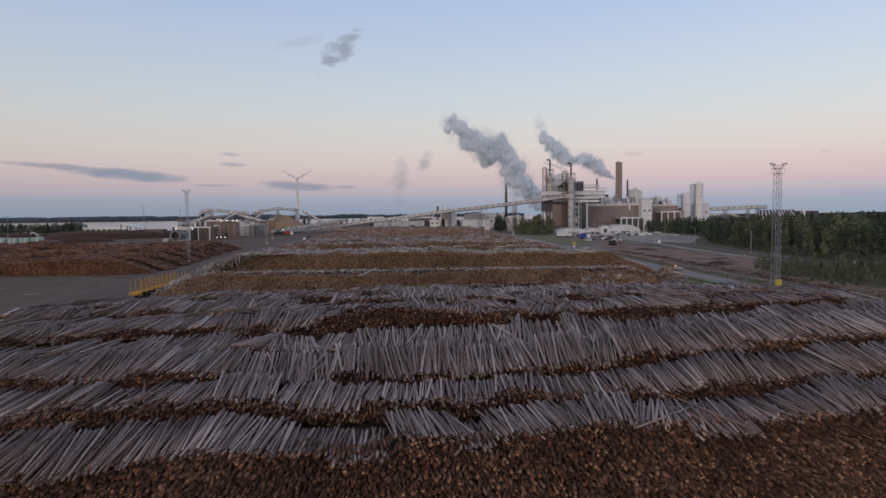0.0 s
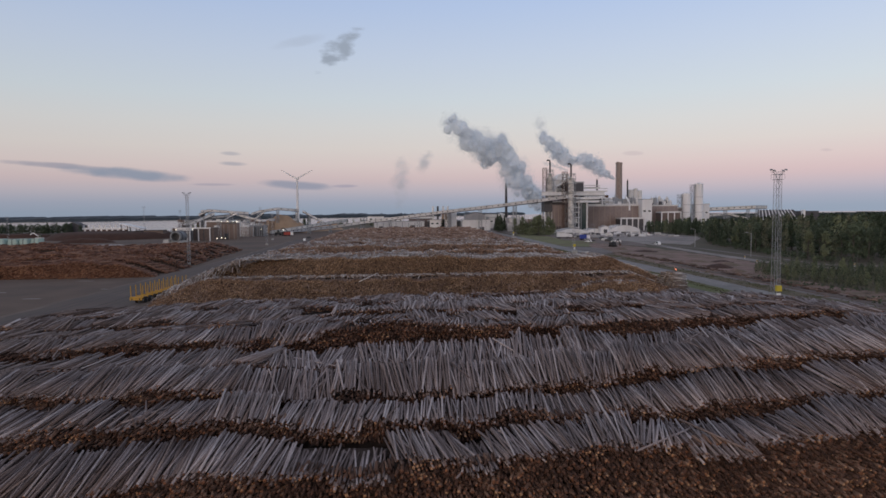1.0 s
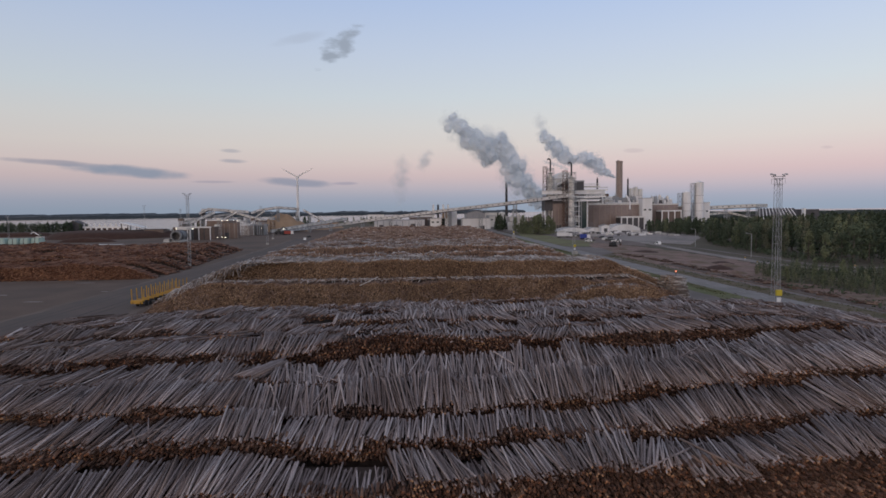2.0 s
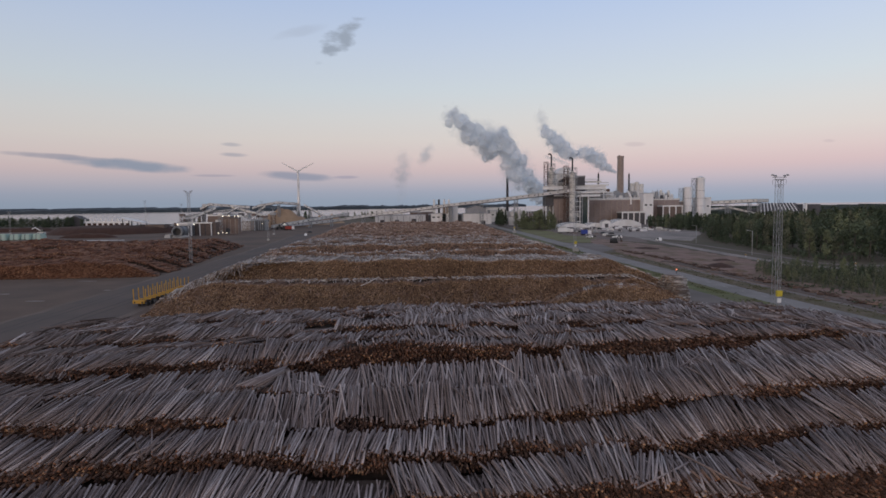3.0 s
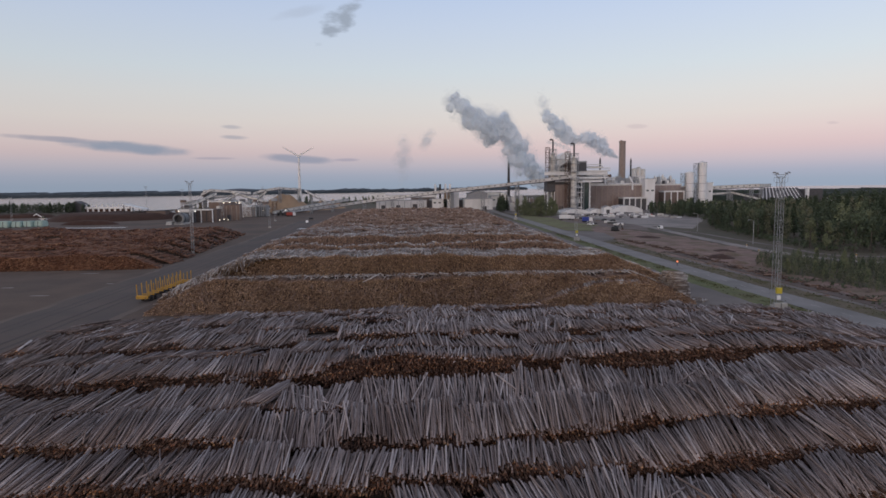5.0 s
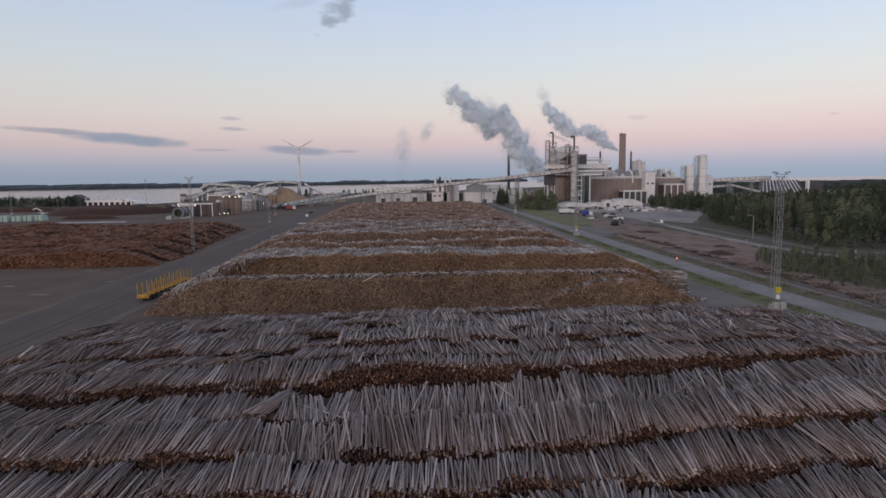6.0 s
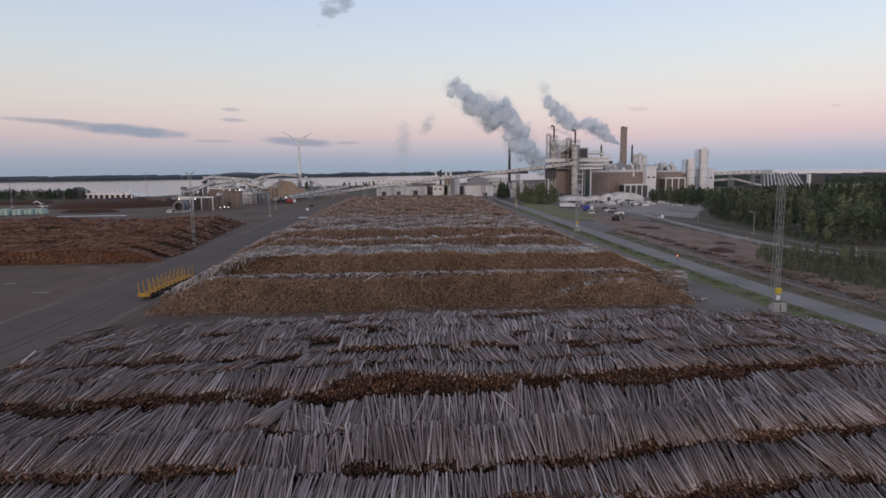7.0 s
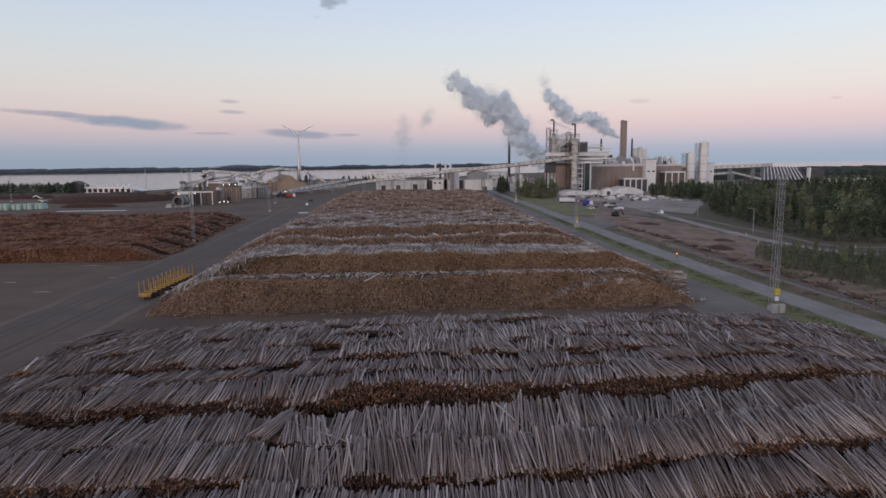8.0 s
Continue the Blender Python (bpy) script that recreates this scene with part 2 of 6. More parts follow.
GRAVEL = material("grey_gravel", (0.24, 0.215, 0.202), (0.33, 0.3, 0.283), 0.3, 0.95, fine=30, third=(0.15, 0.14, 0.135), third_scale=0.04)
GRASS = material("verge_grass", (0.072, 0.095, 0.03), (0.155, 0.168, 0.066), 0.3, 0.95, bump=0.06, fine=10, third=(0.11, 0.095, 0.052), third_scale=0.12)
BALLAST = material("dark_ballast", (0.085, 0.064, 0.055), (0.14, 0.11, 0.097), 0.6, 0.95, fine=10)
STEEL = material("galvanised_steel", (0.27, 0.285, 0.3), (0.36, 0.375, 0.39), 1.5, 0.6, 0.2)
DRUM_STEEL = material("drum_steel", (0.15, 0.165, 0.18), (0.22, 0.235, 0.25), 0.8, 0.6, 0.2, fine=8)
DARK_STEEL = material("dark_steel", (0.03, 0.03, 0.033), (0.06, 0.058, 0.06), 1.0, 0.6, 0.3)
RUSTY = material("rusty_rail", (0.09, 0.05, 0.035), (0.16, 0.1, 0.075), 2.0, 0.7, 0.4)
CONCRETE = material("concrete", (0.34, 0.33, 0.31), (0.46, 0.45, 0.43), 0.8, 0.9, fine=9, bump=0.01)
WHITE = material("white_cladding", (0.76, 0.765, 0.77), (0.85, 0.85, 0.85), 0.25, 0.6, fine=12, third=(0.66, 0.655, 0.64), third_scale=0.09, stretch_z=0.4)
CONVEYOR = material("weathered_conveyor_cladding", (0.58, 0.59, 0.6), (0.7, 0.7, 0.7), 0.3, 0.7, fine=10, third=(0.42, 0.41, 0.4), third_scale=0.08)
CREAM = material("cream_cladding", (0.66, 0.65, 0.62), (0.76, 0.75, 0.72), 0.3, 0.65, fine=10, third=(0.52, 0.5, 0.46), third_scale=0.1, stretch_z=0.4)
GREY_ROOF = material("grey_sheet_roof", (0.28, 0.28, 0.29), (0.38, 0.38, 0.39), 0.4, 0.7, fine=9)
DARK_WALL = material("dark_cladding", (0.06, 0.06, 0.066), (0.1, 0.097, 0.103), 0.3, 0.7, fine=9)
BRICK = material("mill_brick", (0.235, 0.19, 0.176), (0.32, 0.265, 0.248), 0.5, 0.9, fine=12, third=(0.2, 0.15, 0.13), third_scale=0.06)
BROWN = material("dark_brown_wall", (0.13, 0.098, 0.086), (0.19, 0.148, 0.13), 0.5, 0.9, fine=12)
TAN_BRICK = material("tan_brick", (0.29, 0.235, 0.205), (0.36, 0.3, 0.265), 0.5, 0.9, fine=12)
CHIP_BRICK = material("chip_plant_brick", (0.19, 0.14, 0.115), (0.27, 0.205, 0.172), 0.5, 0.9, fine=12, third=(0.15, 0.11, 0.09), third_scale=0.06)
GLASSY = material("dark_window_glass", (0.03, 0.05, 0.05), (0.05, 0.08, 0.078), 0.4, 0.15)
CHIMNEY = material("chimney_brick", (0.27, 0.215, 0.185), (0.35, 0.285, 0.25), 0.3, 0.9, fine=10)
SIGN_YELLOW = material("sign_yellow_paint", (0.5, 0.4, 0.03), (0.58, 0.47, 0.05), 1.5, 0.5, fine=6)
YELLOW = material("yellow_paint", (0.43, 0.245, 0.025), (0.52, 0.305, 0.04), 1.5, 0.5, fine=6, third=(0.4, 0.22, 0.03), third_scale=0.8)
BLUE = material("blue_tarpaulin", (0.02, 0.045, 0.27), (0.035, 0.07, 0.35), 0.8, 0.5)
RED = material("red_paint", (0.3, 0.035, 0.025), (0.4, 0.06, 0.04), 1.0, 0.5)
BLACK = material("rubber_and_shade_black", (0.012, 0.012, 0.012), (0.025, 0.025, 0.025), 3.0, 0.9)
MINT = material("mint_tarpaulin", (0.3, 0.42, 0.38), (0.4, 0.53, 0.48), 0.3, 0.6, fine=6)
BARKHEAP = material("bark_heap", (0.04, 0.018, 0.012), (0.068, 0.034, 0.023), 0.2, 0.95, bump=0.15, fine=8)
CHIPS = material("wood_chips", (0.32, 0.22, 0.14), (0.42, 0.3, 0.2), 0.15, 0.95, bump=0.1, fine=10)
LEAF = material("birch_foliage", (0.038, 0.06, 0.034), (0.096, 0.128, 0.076), 0.2, 0.8, fine=2.5, vary=0.13)
PALE_LEAF = material("yellowing_foliage", (0.1, 0.122, 0.064), (0.185, 0.21, 0.118), 0.25, 0.8, fine=2.5, vary=0.13)
OLIVE_LEAF = material("olive_foliage", (0.09, 0.097, 0.06), (0.17, 0.175, 0.115), 0.25, 0.8, fine=2.5, vary=0.13)
SPRUCE = material("conifer_foliage", (0.022, 0.038, 0.021), (0.05, 0.073, 0.038), 0.12, 0.85, fine=2.5, vary=0.13)
WOODS = material("wood_foliage", (0.032, 0.053, 0.031), (0.084, 0.117, 0.069), 0.16, 0.85, fine=3, third=(0.092, 0.1, 0.064), third_scale=0.07, vary=0.13)
FARWOOD = material("distant_woods", (0.016, 0.026, 0.018), (0.03, 0.042, 0.028), 0.02, 0.95, fine=9, vary=0.3)
# distance haze over the hill and the far shore is put into these colours
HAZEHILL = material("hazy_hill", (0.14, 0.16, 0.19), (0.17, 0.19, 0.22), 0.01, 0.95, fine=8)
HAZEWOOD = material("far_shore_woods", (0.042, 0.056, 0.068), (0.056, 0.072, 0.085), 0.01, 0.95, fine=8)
TRUNK = material("tree_bark", (0.05, 0.042, 0.035), (0.15, 0.135, 0.12), 0.8, 0.9)
STEAM_DROPS = bpy.data.materials.new("steam_drops")
STEAM_DROPS.use_nodes = True
_n, _l = STEAM_DROPS.node_tree.nodes, STEAM_DROPS.node_tree.links
_n.clear()
_d, _t, _m, _o = _n.new("ShaderNodeBsdfDiffuse"), _n.new("ShaderNodeBsdfTranslucent"), _n.new("ShaderNodeMixShader"), _n.new("ShaderNodeOutputMaterial")
_d.inputs[0].default_value = _t.inputs[0].default_value = (0.86, 0.94, 1.0, 1)
_m.inputs[0].default_value = 0.2
_l.new(_d.outputs[0], _m.inputs[1])
_l.new(_t.outputs[0], _m.inputs[2])
_c, _v = _n.new("ShaderNodeBsdfTransparent"), _n.new("ShaderNodeMixShader")
_v.inputs[0].default_value = 0.4
_l.new(_c.outputs[0], _v.inputs[1])
_l.new(_m.outputs[0], _v.inputs[2])
_l.new(_v.outputs[0], _o.inputs[0])
STEAM_CORE = STEAM_DROPS.copy()
STEAM_CORE.name = "steam_billows"
for _v in STEAM_CORE.node_tree.nodes:
    if _v.type == "MIX_SHADER" and any(k.from_node.type == "BSDF_TRANSPARENT" for k in _v.inputs[1].links):
        _v.inputs[0].default_value = 0.48

WATER = bpy.data.materials.new("bay_water")
WATER.use_nodes = True
_n, _l = WATER.node_tree.nodes, WATER.node_tree.links
_b = _n["Principled BSDF"]
_b.inputs["Base Color"].default_value, _b.inputs["Roughness"].default_value, _b.inputs["IOR"].default_value = (0.03, 0.04, 0.05, 1), 0.12, 1.33
_t, _w, _bp = _n.new("ShaderNodeTexCoord"), _n.new("ShaderNodeTexNoise"), _n.new("ShaderNodeBump")
_w.inputs["Scale"].default_value, _w.inputs["Detail"].default_value = 0.15, 4
_l.new(_t.outputs["Object"], _w.inputs["Vector"])
_l.new(_w.outputs[0], _bp.inputs["Height"])
_bp.inputs["Strength"].default_value, _bp.inputs["Distance"].default_value = 0.5, 0.6
_l.new(_bp.outputs[0], _b.inputs["Normal"])

LAMP = bpy.data.materials.new("lit_lamp")
LAMP.use_nodes = True
LAMP.node_tree.nodes["Principled BSDF"].inputs["Emission Color"].default_value = (1, 0.86, 0.62, 1)
LAMP.node_tree.nodes["Principled BSDF"].inputs["Emission Strength"].default_value = 4.0
BEACON = bpy.data.materials.new("orange_beacon")
BEACON.use_nodes = True
BEACON.node_tree.nodes["Principled BSDF"].inputs["Emission Color"].default_value = (1, 0.18, 0.02, 1)
BEACON.node_tree.nodes["Principled BSDF"].inputs["Emission Strength"].default_value = 2.5


# ---- building blocks ----
def thing(name, x, y, label, category, group="", kind="", z=0.0, turn=0.0):
    ob = new(name)
    ob.location, ob.rotation_euler = (x, y, z), (0, 0, radians(turn))
    return tagged(ob, label, category, group, kind)


def part(name, bm, mat, parent=None, label="", kind=""):
    me = bpy.data.meshes.new(name)
    bm.to_mesh(me)
    bm.free()
    me.materials.append(mat)
    ob = new(name, me)
    ob.parent = parent
    return tagged(ob, label, kind=kind)


def box(bm, x0, x1, y0, y1, z0, z1, top=1.0):
    """A block; top: the width of its upper face as a share of the lower."""
    cx, cy = (x0 + x1) / 2, (y0 + y1) / 2
    v = [bm.verts.new((x, y, z0)) for x, y in ((x0, y0), (x1, y0), (x1, y1), (x0, y1))]
    w = [bm.verts.new((cx + (x - cx) * top, cy + (y - cy) * top, z1)) for x, y in ((x0, y0), (x1, y0), (x1, y1), (x0, y1))]
    bm.faces.new(v[::-1])
    bm.faces.new(w)
    for i in range(4):
        bm.faces.new((v[i], v[(i + 1) % 4], w[(i + 1) % 4], w[i]))
    return bm


def rod(bm, p, q, r, r2=None, n=8):
    """A round or square bar from p to q."""
    p, q = Vector(p), Vector(q)
    r2 = r if r2 is None else r2
    d = (q - p).normalized()
    s = d.orthogonal().normalized() if abs(d.z) < 0.999 else Vector((1, 0, 0))
    u = d.cross(s)
    a = [bm.verts.new(p + r * (math.cos(t) * s + math.sin(t) * u)) for t in (2 * math.pi * (i + 0.5) / n for i in range(n))]
    b = [bm.verts.new(q + r2 * (math.cos(t) * s + math.sin(t) * u)) for t in (2 * math.pi * (i + 0.5) / n for i in range(n))]
    bm.faces.new(a[::-1])
    bm.faces.new(b)
    for i in range(n):
        bm.faces.new((a[i], a[(i + 1) % n], b[(i + 1) % n], b[i]))
    return bm


def boxes(*rows):
    bm = bmesh.new()
    for r in rows:
        box(bm, *r)
    return bm


def rods(rows, r, n=6):
    bm = bmesh.new()
    for p, q in rows:
        rod(bm, p, q, r, n=n)
    return bm


def prism(bm, pts, y0, y1):
    """A profile in x and z, drawn out from y0 to y1."""
    a = [bm.verts.new((x, y0, z)) for x, z in pts]
    b = [bm.verts.new((x, y1, z)) for x, z in pts]
    k = len(pts)
    bm.faces.new(a)
    bm.faces.new(b[::-1])
    for i in range(k):
        bm.faces.new((a[(i + 1) % k], a[i], b[i], b[(i + 1) % k]))
    return bm


YARD_TURN = 0.36


def yard(x, y):
    """A point of the yard's own plan, which lies a little askew."""
    c, s = math.cos(radians(YARD_TURN)), math.sin(radians(YARD_TURN))
    return (x * c - y * s, x * s + y * c)


def sheet(name, outline, z, mat, label, category, ragged_by=0.0):
    """A flat piece of the ground at height z, with a thin edge down to the ground; ragged_by: how far its edge wanders."""
    outline = [yard(x, y) for x, y in outline]
    if ragged_by:
        fine_line = []
        for (ax, ay), (bx, by) in zip(outline, outline[1:] + outline[:1]):
            n = max(1, min(int(math.hypot(bx - ax, by - ay) / 2.5), 60))
            for k in range(n):
                x, y = ax + (bx - ax) * k / n, ay + (by - ay) * k / n
                fine_line.append((x + ragged_by * (noise.noise((x / 9, y / 9, z)) + 0.6 * noise.noise((x / 3, y / 3, z))), y + ragged_by * (noise.noise((x / 9, y / 9, z + 7)) + 0.6 * noise.noise((x / 3, y / 3, z + 7)))))
        outline = fine_line
    bm = bmesh.new()
    top = [bm.verts.new((x, y, z)) for x, y in outline]
    low_v = [bm.verts.new((x, y, z - 0.5)) for x, y in outline]
    bm.faces.new(top)
    for i in range(len(top)):
        j = (i + 1) % len(top)
        bm.faces.new((low_v[i], low_v[j], top[j], top[i]))
    bmesh.ops.recalc_face_normals(bm, faces=bm.faces)
    return tagged(part(name, bm, mat), label, category, kind="structure")


def ribbon(name, line, width, z, mat, label, category, ragged_by=0.0):
    left, right = [], []
    for i, (x, y) in enumerate(line):
        a, b = line[max(i - 1, 0)], line[min(i + 1, len(line) - 1)]
        dx, dy = b[0] - a[0], b[1] - a[1]
        k = width / 2 / math.hypot(dx, dy)
        left.append((x - dy * k, y + dx * k))
        right.append((x + dy * k, y - dx * k))
    return sheet(name, left + right[::-1], z, mat, label, category, ragged_by)


# ---- ground ----
bm = bmesh.new()
vs = [bm.verts.new(p) for p in ((-6000, -3000, 0), (6000, -3000, 0), (6000, 6000, 0), (-6000, 6000, 0))]
bm.faces.new(vs)
tagged(part("ground", bm, LAND), "flat rough land reaching to the horizon", "ground", kind="structure")
sheet("yard", [(-420, -150), (78, -150), (75.5, 60), (75.5, 330), (77, 560), (95, 720), (60, 780), (-150, 780), (-420, 640)], 0.03, YARD, "dark worn asphalt log yard with tyre marks", "yard")
for x, y, a, b in ((-128, 182, 6, 0.9), (-112, 171, 3.5, 0.6), (-95, 158, 5, 0.7), (-140, 160, 4, 0.8), (-86, 176, 2.6, 0.5), (-104, 199, 7, 0.7), (-70, 390, 6, 2.2), (-66, 404, 3, 1.2)):
    sheet("sawdust_patch", [(x + a * math.cos(t) * 0.5, y + b * math.sin(t)) for t in (0.3 + 0.7 * k for k in range(9))], 0.06, GRAVEL, "thin pale patch of spilled sawdust", "sawdust", 1.0)
ribbon("lane", [(-72, -150), (-73, 280), (-80, 500)], 24, 0.045, LANE, "smooth dark asphalt lane between the log piles", "lane")
TRACKS = material("tyre_worn_asphalt", (0.06, 0.048, 0.043), (0.082, 0.066, 0.058), 0.3, 0.85, fine=12)
DUST = material("dusty_asphalt", (0.13, 0.1, 0.082), (0.17, 0.135, 0.112), 0.2, 0.95, fine=14, third=(0.1, 0.078, 0.064), third_scale=0.1)
for k, (mat, line, w) in enumerate(((TRACKS, [(-79, -150), (-80, 120), (-79, 260), (-86, 420), (-98, 520)], 0.6), (TRACKS, [(-76.6, -150), (-77.6, 120), (-76.6, 260), (-83.6, 420), (-95.6, 520)], 0.6), (DUST, [(-83.5, -150), (-84.4, 150), (-84.6, 300), (-92, 470)], 1.6), (DUST, [(-61.5, 60), (-62, 200), (-65, 330), (-71, 500)], 1.8),
                                    (TRACKS, [(-70, -150), (-69.4, 150), (-72, 300), (-78, 500)], 0.6), (TRACKS, [(-72.4, -150), (-71.8, 150), (-74.4, 300), (-80.4, 500)], 0.6), (DUST, [(-84, 205), (-96, 203), (-140, 204), (-190, 205)], 1.8))):
    ribbon("tyre_track" if mat is TRACKS else "dust_strip", line, w, 0.052 + 0.004 * k, mat, "dark tyre track worn into the asphalt" if mat is TRACKS else "pale strip of dust and bark on the asphalt", "tyre track" if mat is TRACKS else "dust", 0.25 if mat is TRACKS else 0.9)
sheet("apron", [(62, -150), (82, -150), (79.6, 100), (77.8, 150), (77.6, 330), (77, 560), (84, 640), (64, 640), (60, 300)], 0.06, APRON, "worn grey asphalt lane beside the log stacks", "lane")
ribbon("grass_verge", [(82.9, -150), (80.6, 100), (79.4, 150), (79.3, 190), (80.0, 322)], 7.0, 0.07, GRASS, "narrow grass verge under the light masts", "verge", 0.8)
ribbon("grass_verge", [(80, 345), (81, 470)], 5, 0.07, GRASS, "narrow grass verge under the light masts", "verge", 0.8)
ribbon("road", [(91, -150), (88.4, 100), (86.6, 150), (86.0, 250), (86.5, 350), (87.5, 460), (86, 560), (88, 700)], 7.8, 0.09, ROAD, "pale grey asphalt road along the yard", "road")
for k in range(12):
    y = 96 + 9.0 * k
    bm = boxes((-0.07, 0.07, 0, 3.0, 0, 0.012))
    mark = part("road_marking", bm, CONCRETE)
    mark.location = (*yard(88.5 - 0.036 * (y - 100) if y < 150 else 86.6, y), 0.09)
    tagged(mark, "worn pale dash on the road", "road marking", kind="structure")
sheet("side_road", [(89, 280), (93, 284), (102, 296), (107, 330), (104, 342), (96, 346), (90, 352)], 0.085, APRON, "short worn asphalt crossing beside the road", "road", 0.8)
ribbon("footpath", [(99.3, -150), (98.6, 120), (97.6, 160), (96.4, 212), (92, 268)], 2.0, 0.085, APRON, "narrow trodden gravel path along the track", "path", 0.4)
sheet("dirt_field", [(97.5, -150), (115, -150), (115, 138), (113, 164), (117, 194), (134, 219), (136, 232), (136, 300), (133, 332), (128, 358), (122, 384), (110, 372), (104, 330), (102, 294), (94, 278)], 0.05, DIRT, "reddish brown churned dirt beside the tracks", "dirt", 3.0)
ribbon("grass_verge", [(96, -150), (94.4, 100), (94, 150), (93, 276)], 6.4, 0.07, DRY_GRASS, "grass strip between road and railway track", "verge", 1.0)
VEHICLE_YARD = material("muddy_yard", (0.12, 0.09, 0.078), (0.2, 0.16, 0.145), 0.2, 0.9, bump=0.05, fine=10, third=(0.1, 0.085, 0.07), third_scale=0.08)
LAWN = material("rough_lawn", (0.11, 0.125, 0.048), (0.2, 0.195, 0.09), 0.2, 0.95, bump=0.05, fine=12, third=(0.12, 0.1, 0.055), third_scale=0.07)
sheet("lawn", [(91, 354), (107, 350), (113, 378), (124, 394), (112, 436), (116, 500), (98, 560), (90, 470)], 0.06, LAWN, "rough green lawn in front of the mill", "lawn", 2.0)
ribbon("forest_road", [(215, 170), (170, 183), (151, 193), (145, 205), (141.5, 218), (140.4, 235), (140.6, 256), (142, 284), (145, 322), (149, 363), (152, 400), (150, 450), (140, 530)], 5.5, 0.1, GRAVEL, "pale gravel road along the forest edge", "road", 0.7)
ribbon("forest_track", [(240, 200), (166, 207), (156.5, 211), (153, 219), (154.8, 239), (155, 259), (155.2, 283), (156.5, 314), (153.8, 335), (150, 352)], 2.4, 0.09, APRON, "narrow trodden track at the forest edge", "path", 0.5)
sheet("gravel_lot", [(150, 388), (168, 352), (224, 452), (230, 560), (140, 575), (118, 520), (140, 470)], 0.08, GRAVEL, "wide grey gravel storage lot", "lot", 2.0)
sheet("vehicle_yard", [(111, 374), (122, 386), (129, 358), (138, 342), (150, 380), (150, 450), (142, 520), (114, 520), (108, 436), (121, 394)], 0.055, VEHICLE_YARD, "muddy grey-brown vehicle yard beside the lot", "yard", 1.5)
sheet("mill_yard", [(95, 560), (140, 560), (230, 555), (420, 560), (420, 900), (95, 900)], 0.04, APRON, "grey asphalt ground around the mill", "yard")


# ---- log stacks ----
rng = np.random.default_rng(7)


def logs_mesh(name, front, rear, radius, sides, bark, cut, rear_caps=True):
    """Many logs as one mesh: tapered bars from the front to the rear points."""
    front, rear, radius = np.asarray(front, float), np.asarray(rear, float), np.asarray(radius, float)
    count = len(front)
    d = rear - front
    d /= np.linalg.norm(d, axis=1, keepdims=True)
    s = np.cross(d, (0.0, 0.0, 1.0))
    s /= np.linalg.norm(s, axis=1, keepdims=True)
    u = np.cross(s, d)
    ang = 2 * np.pi * np.arange(sides) / sides + rng.uniform(0, 6.28, (count, 1))
    ring = np.cos(ang)[..., None] * s[:, None] + np.sin(ang)[..., None] * u[:, None]
    taper = rng.uniform(0.72, 0.98, count)[:, None, None]
    flip = rng.random(count)[:, None, None] < 0.5
    ra, rb = np.where(flip, taper, 1.0) * radius[:, None, None], np.where(flip, 1.0, taper) * radius[:, None, None]
    verts = np.concatenate([front[:, None] + ring * ra, rear[:, None] + ring * rb], axis=1).reshape(-1, 3)
    base = (np.arange(count) * 2 * sides)[:, None]
    i = np.arange(sides)
    j = (i + 1) % sides
    quads = (base[:, :, None] + np.stack([i, j, j + sides, i + sides], axis=1)[None]).reshape(count, -1)
    caps = [base + i[::-1][None]] + ([base + sides + i[None]] if rear_caps else [])
    loops = np.concatenate([quads, *caps], axis=1)
    k = len(caps)
    sizes = np.tile(np.array([4] * sides + [sides] * k), count)
    starts = np.concatenate([[0], np.cumsum(sizes)[:-1]])
    mats = np.tile(np.array([0] * sides + [1] * k), count)
    me = bpy.data.meshes.new(name)
    me.vertices.add(len(verts))
    me.vertices.foreach_set("co", verts.ravel())
    me.loops.add(loops.size)
    me.loops.foreach_set("vertex_index", loops.ravel().astype(np.int32))
    me.polygons.add(len(sizes))
    me.polygons.foreach_set("loop_start", starts.astype(np.int32))
    me.materials.append(bark)
    me.materials.append(cut)
    me.polygons.foreach_set("material_index", mats.astype(np.int32))
    me.update(calc_edges=True)
    me.validate()
    return me


def wave(x, seed, size, amp):
    """Smooth random swell along a row."""
    return amp * np.array([noise.noise((float(v) / size, seed * 7.31, 0.5)) for v in np.ravel(x)]).reshape(np.shape(x))


def swell(x, seed, amp):
    return wave(x, seed, 11.0, amp) + wave(x, seed + 40, 3.2, amp * 0.55)


def top_logs(x0, x1, y, length, height, seed, size, layers, skew=7.0, dip=0.0, stray=0.05, lean=0.0, lean_h=0.0):
    """The upper layers of a row of logs that lie along y, as fronts, rears and radii."""
    fs, rs, rad = [], [], []
    for k in range(layers):
        n = int((x1 - x0) / size)
        x = np.linspace(x0, x1, n) + rng.normal(0, size * 0.35, n)
        r = size * rng.uniform(0.3, 0.56, n)
        big = rng.random(n) < 0.06
        r = np.where(big, r * 1.5, r)
        z = height(x) - k * size * 0.8 - r + rng.normal(0, size * 0.45, n)
        yaw = np.radians(wave(x, seed + 90 + k, 5.0, skew * 1.5) + rng.normal(0, skew * 0.35, n))
        yaw = np.where(rng.random(n) < stray, rng.normal(0, 0.32, n), yaw)
        pitch = np.radians(rng.normal(dip, 1.6, n))
        ll = length * rng.uniform(0.86, 1.06, n)
        yf = y + lean * (height(x) - lean_h) + rng.normal(0, 0.2, n) + wave(x, seed + 130, 4.0, 0.5)
        d = np.stack([np.sin(yaw) * np.cos(pitch), np.cos(yaw) * np.cos(pitch), np.sin(pitch)], axis=1)
        mid = np.stack([x, yf + ll / 2, z], axis=1)
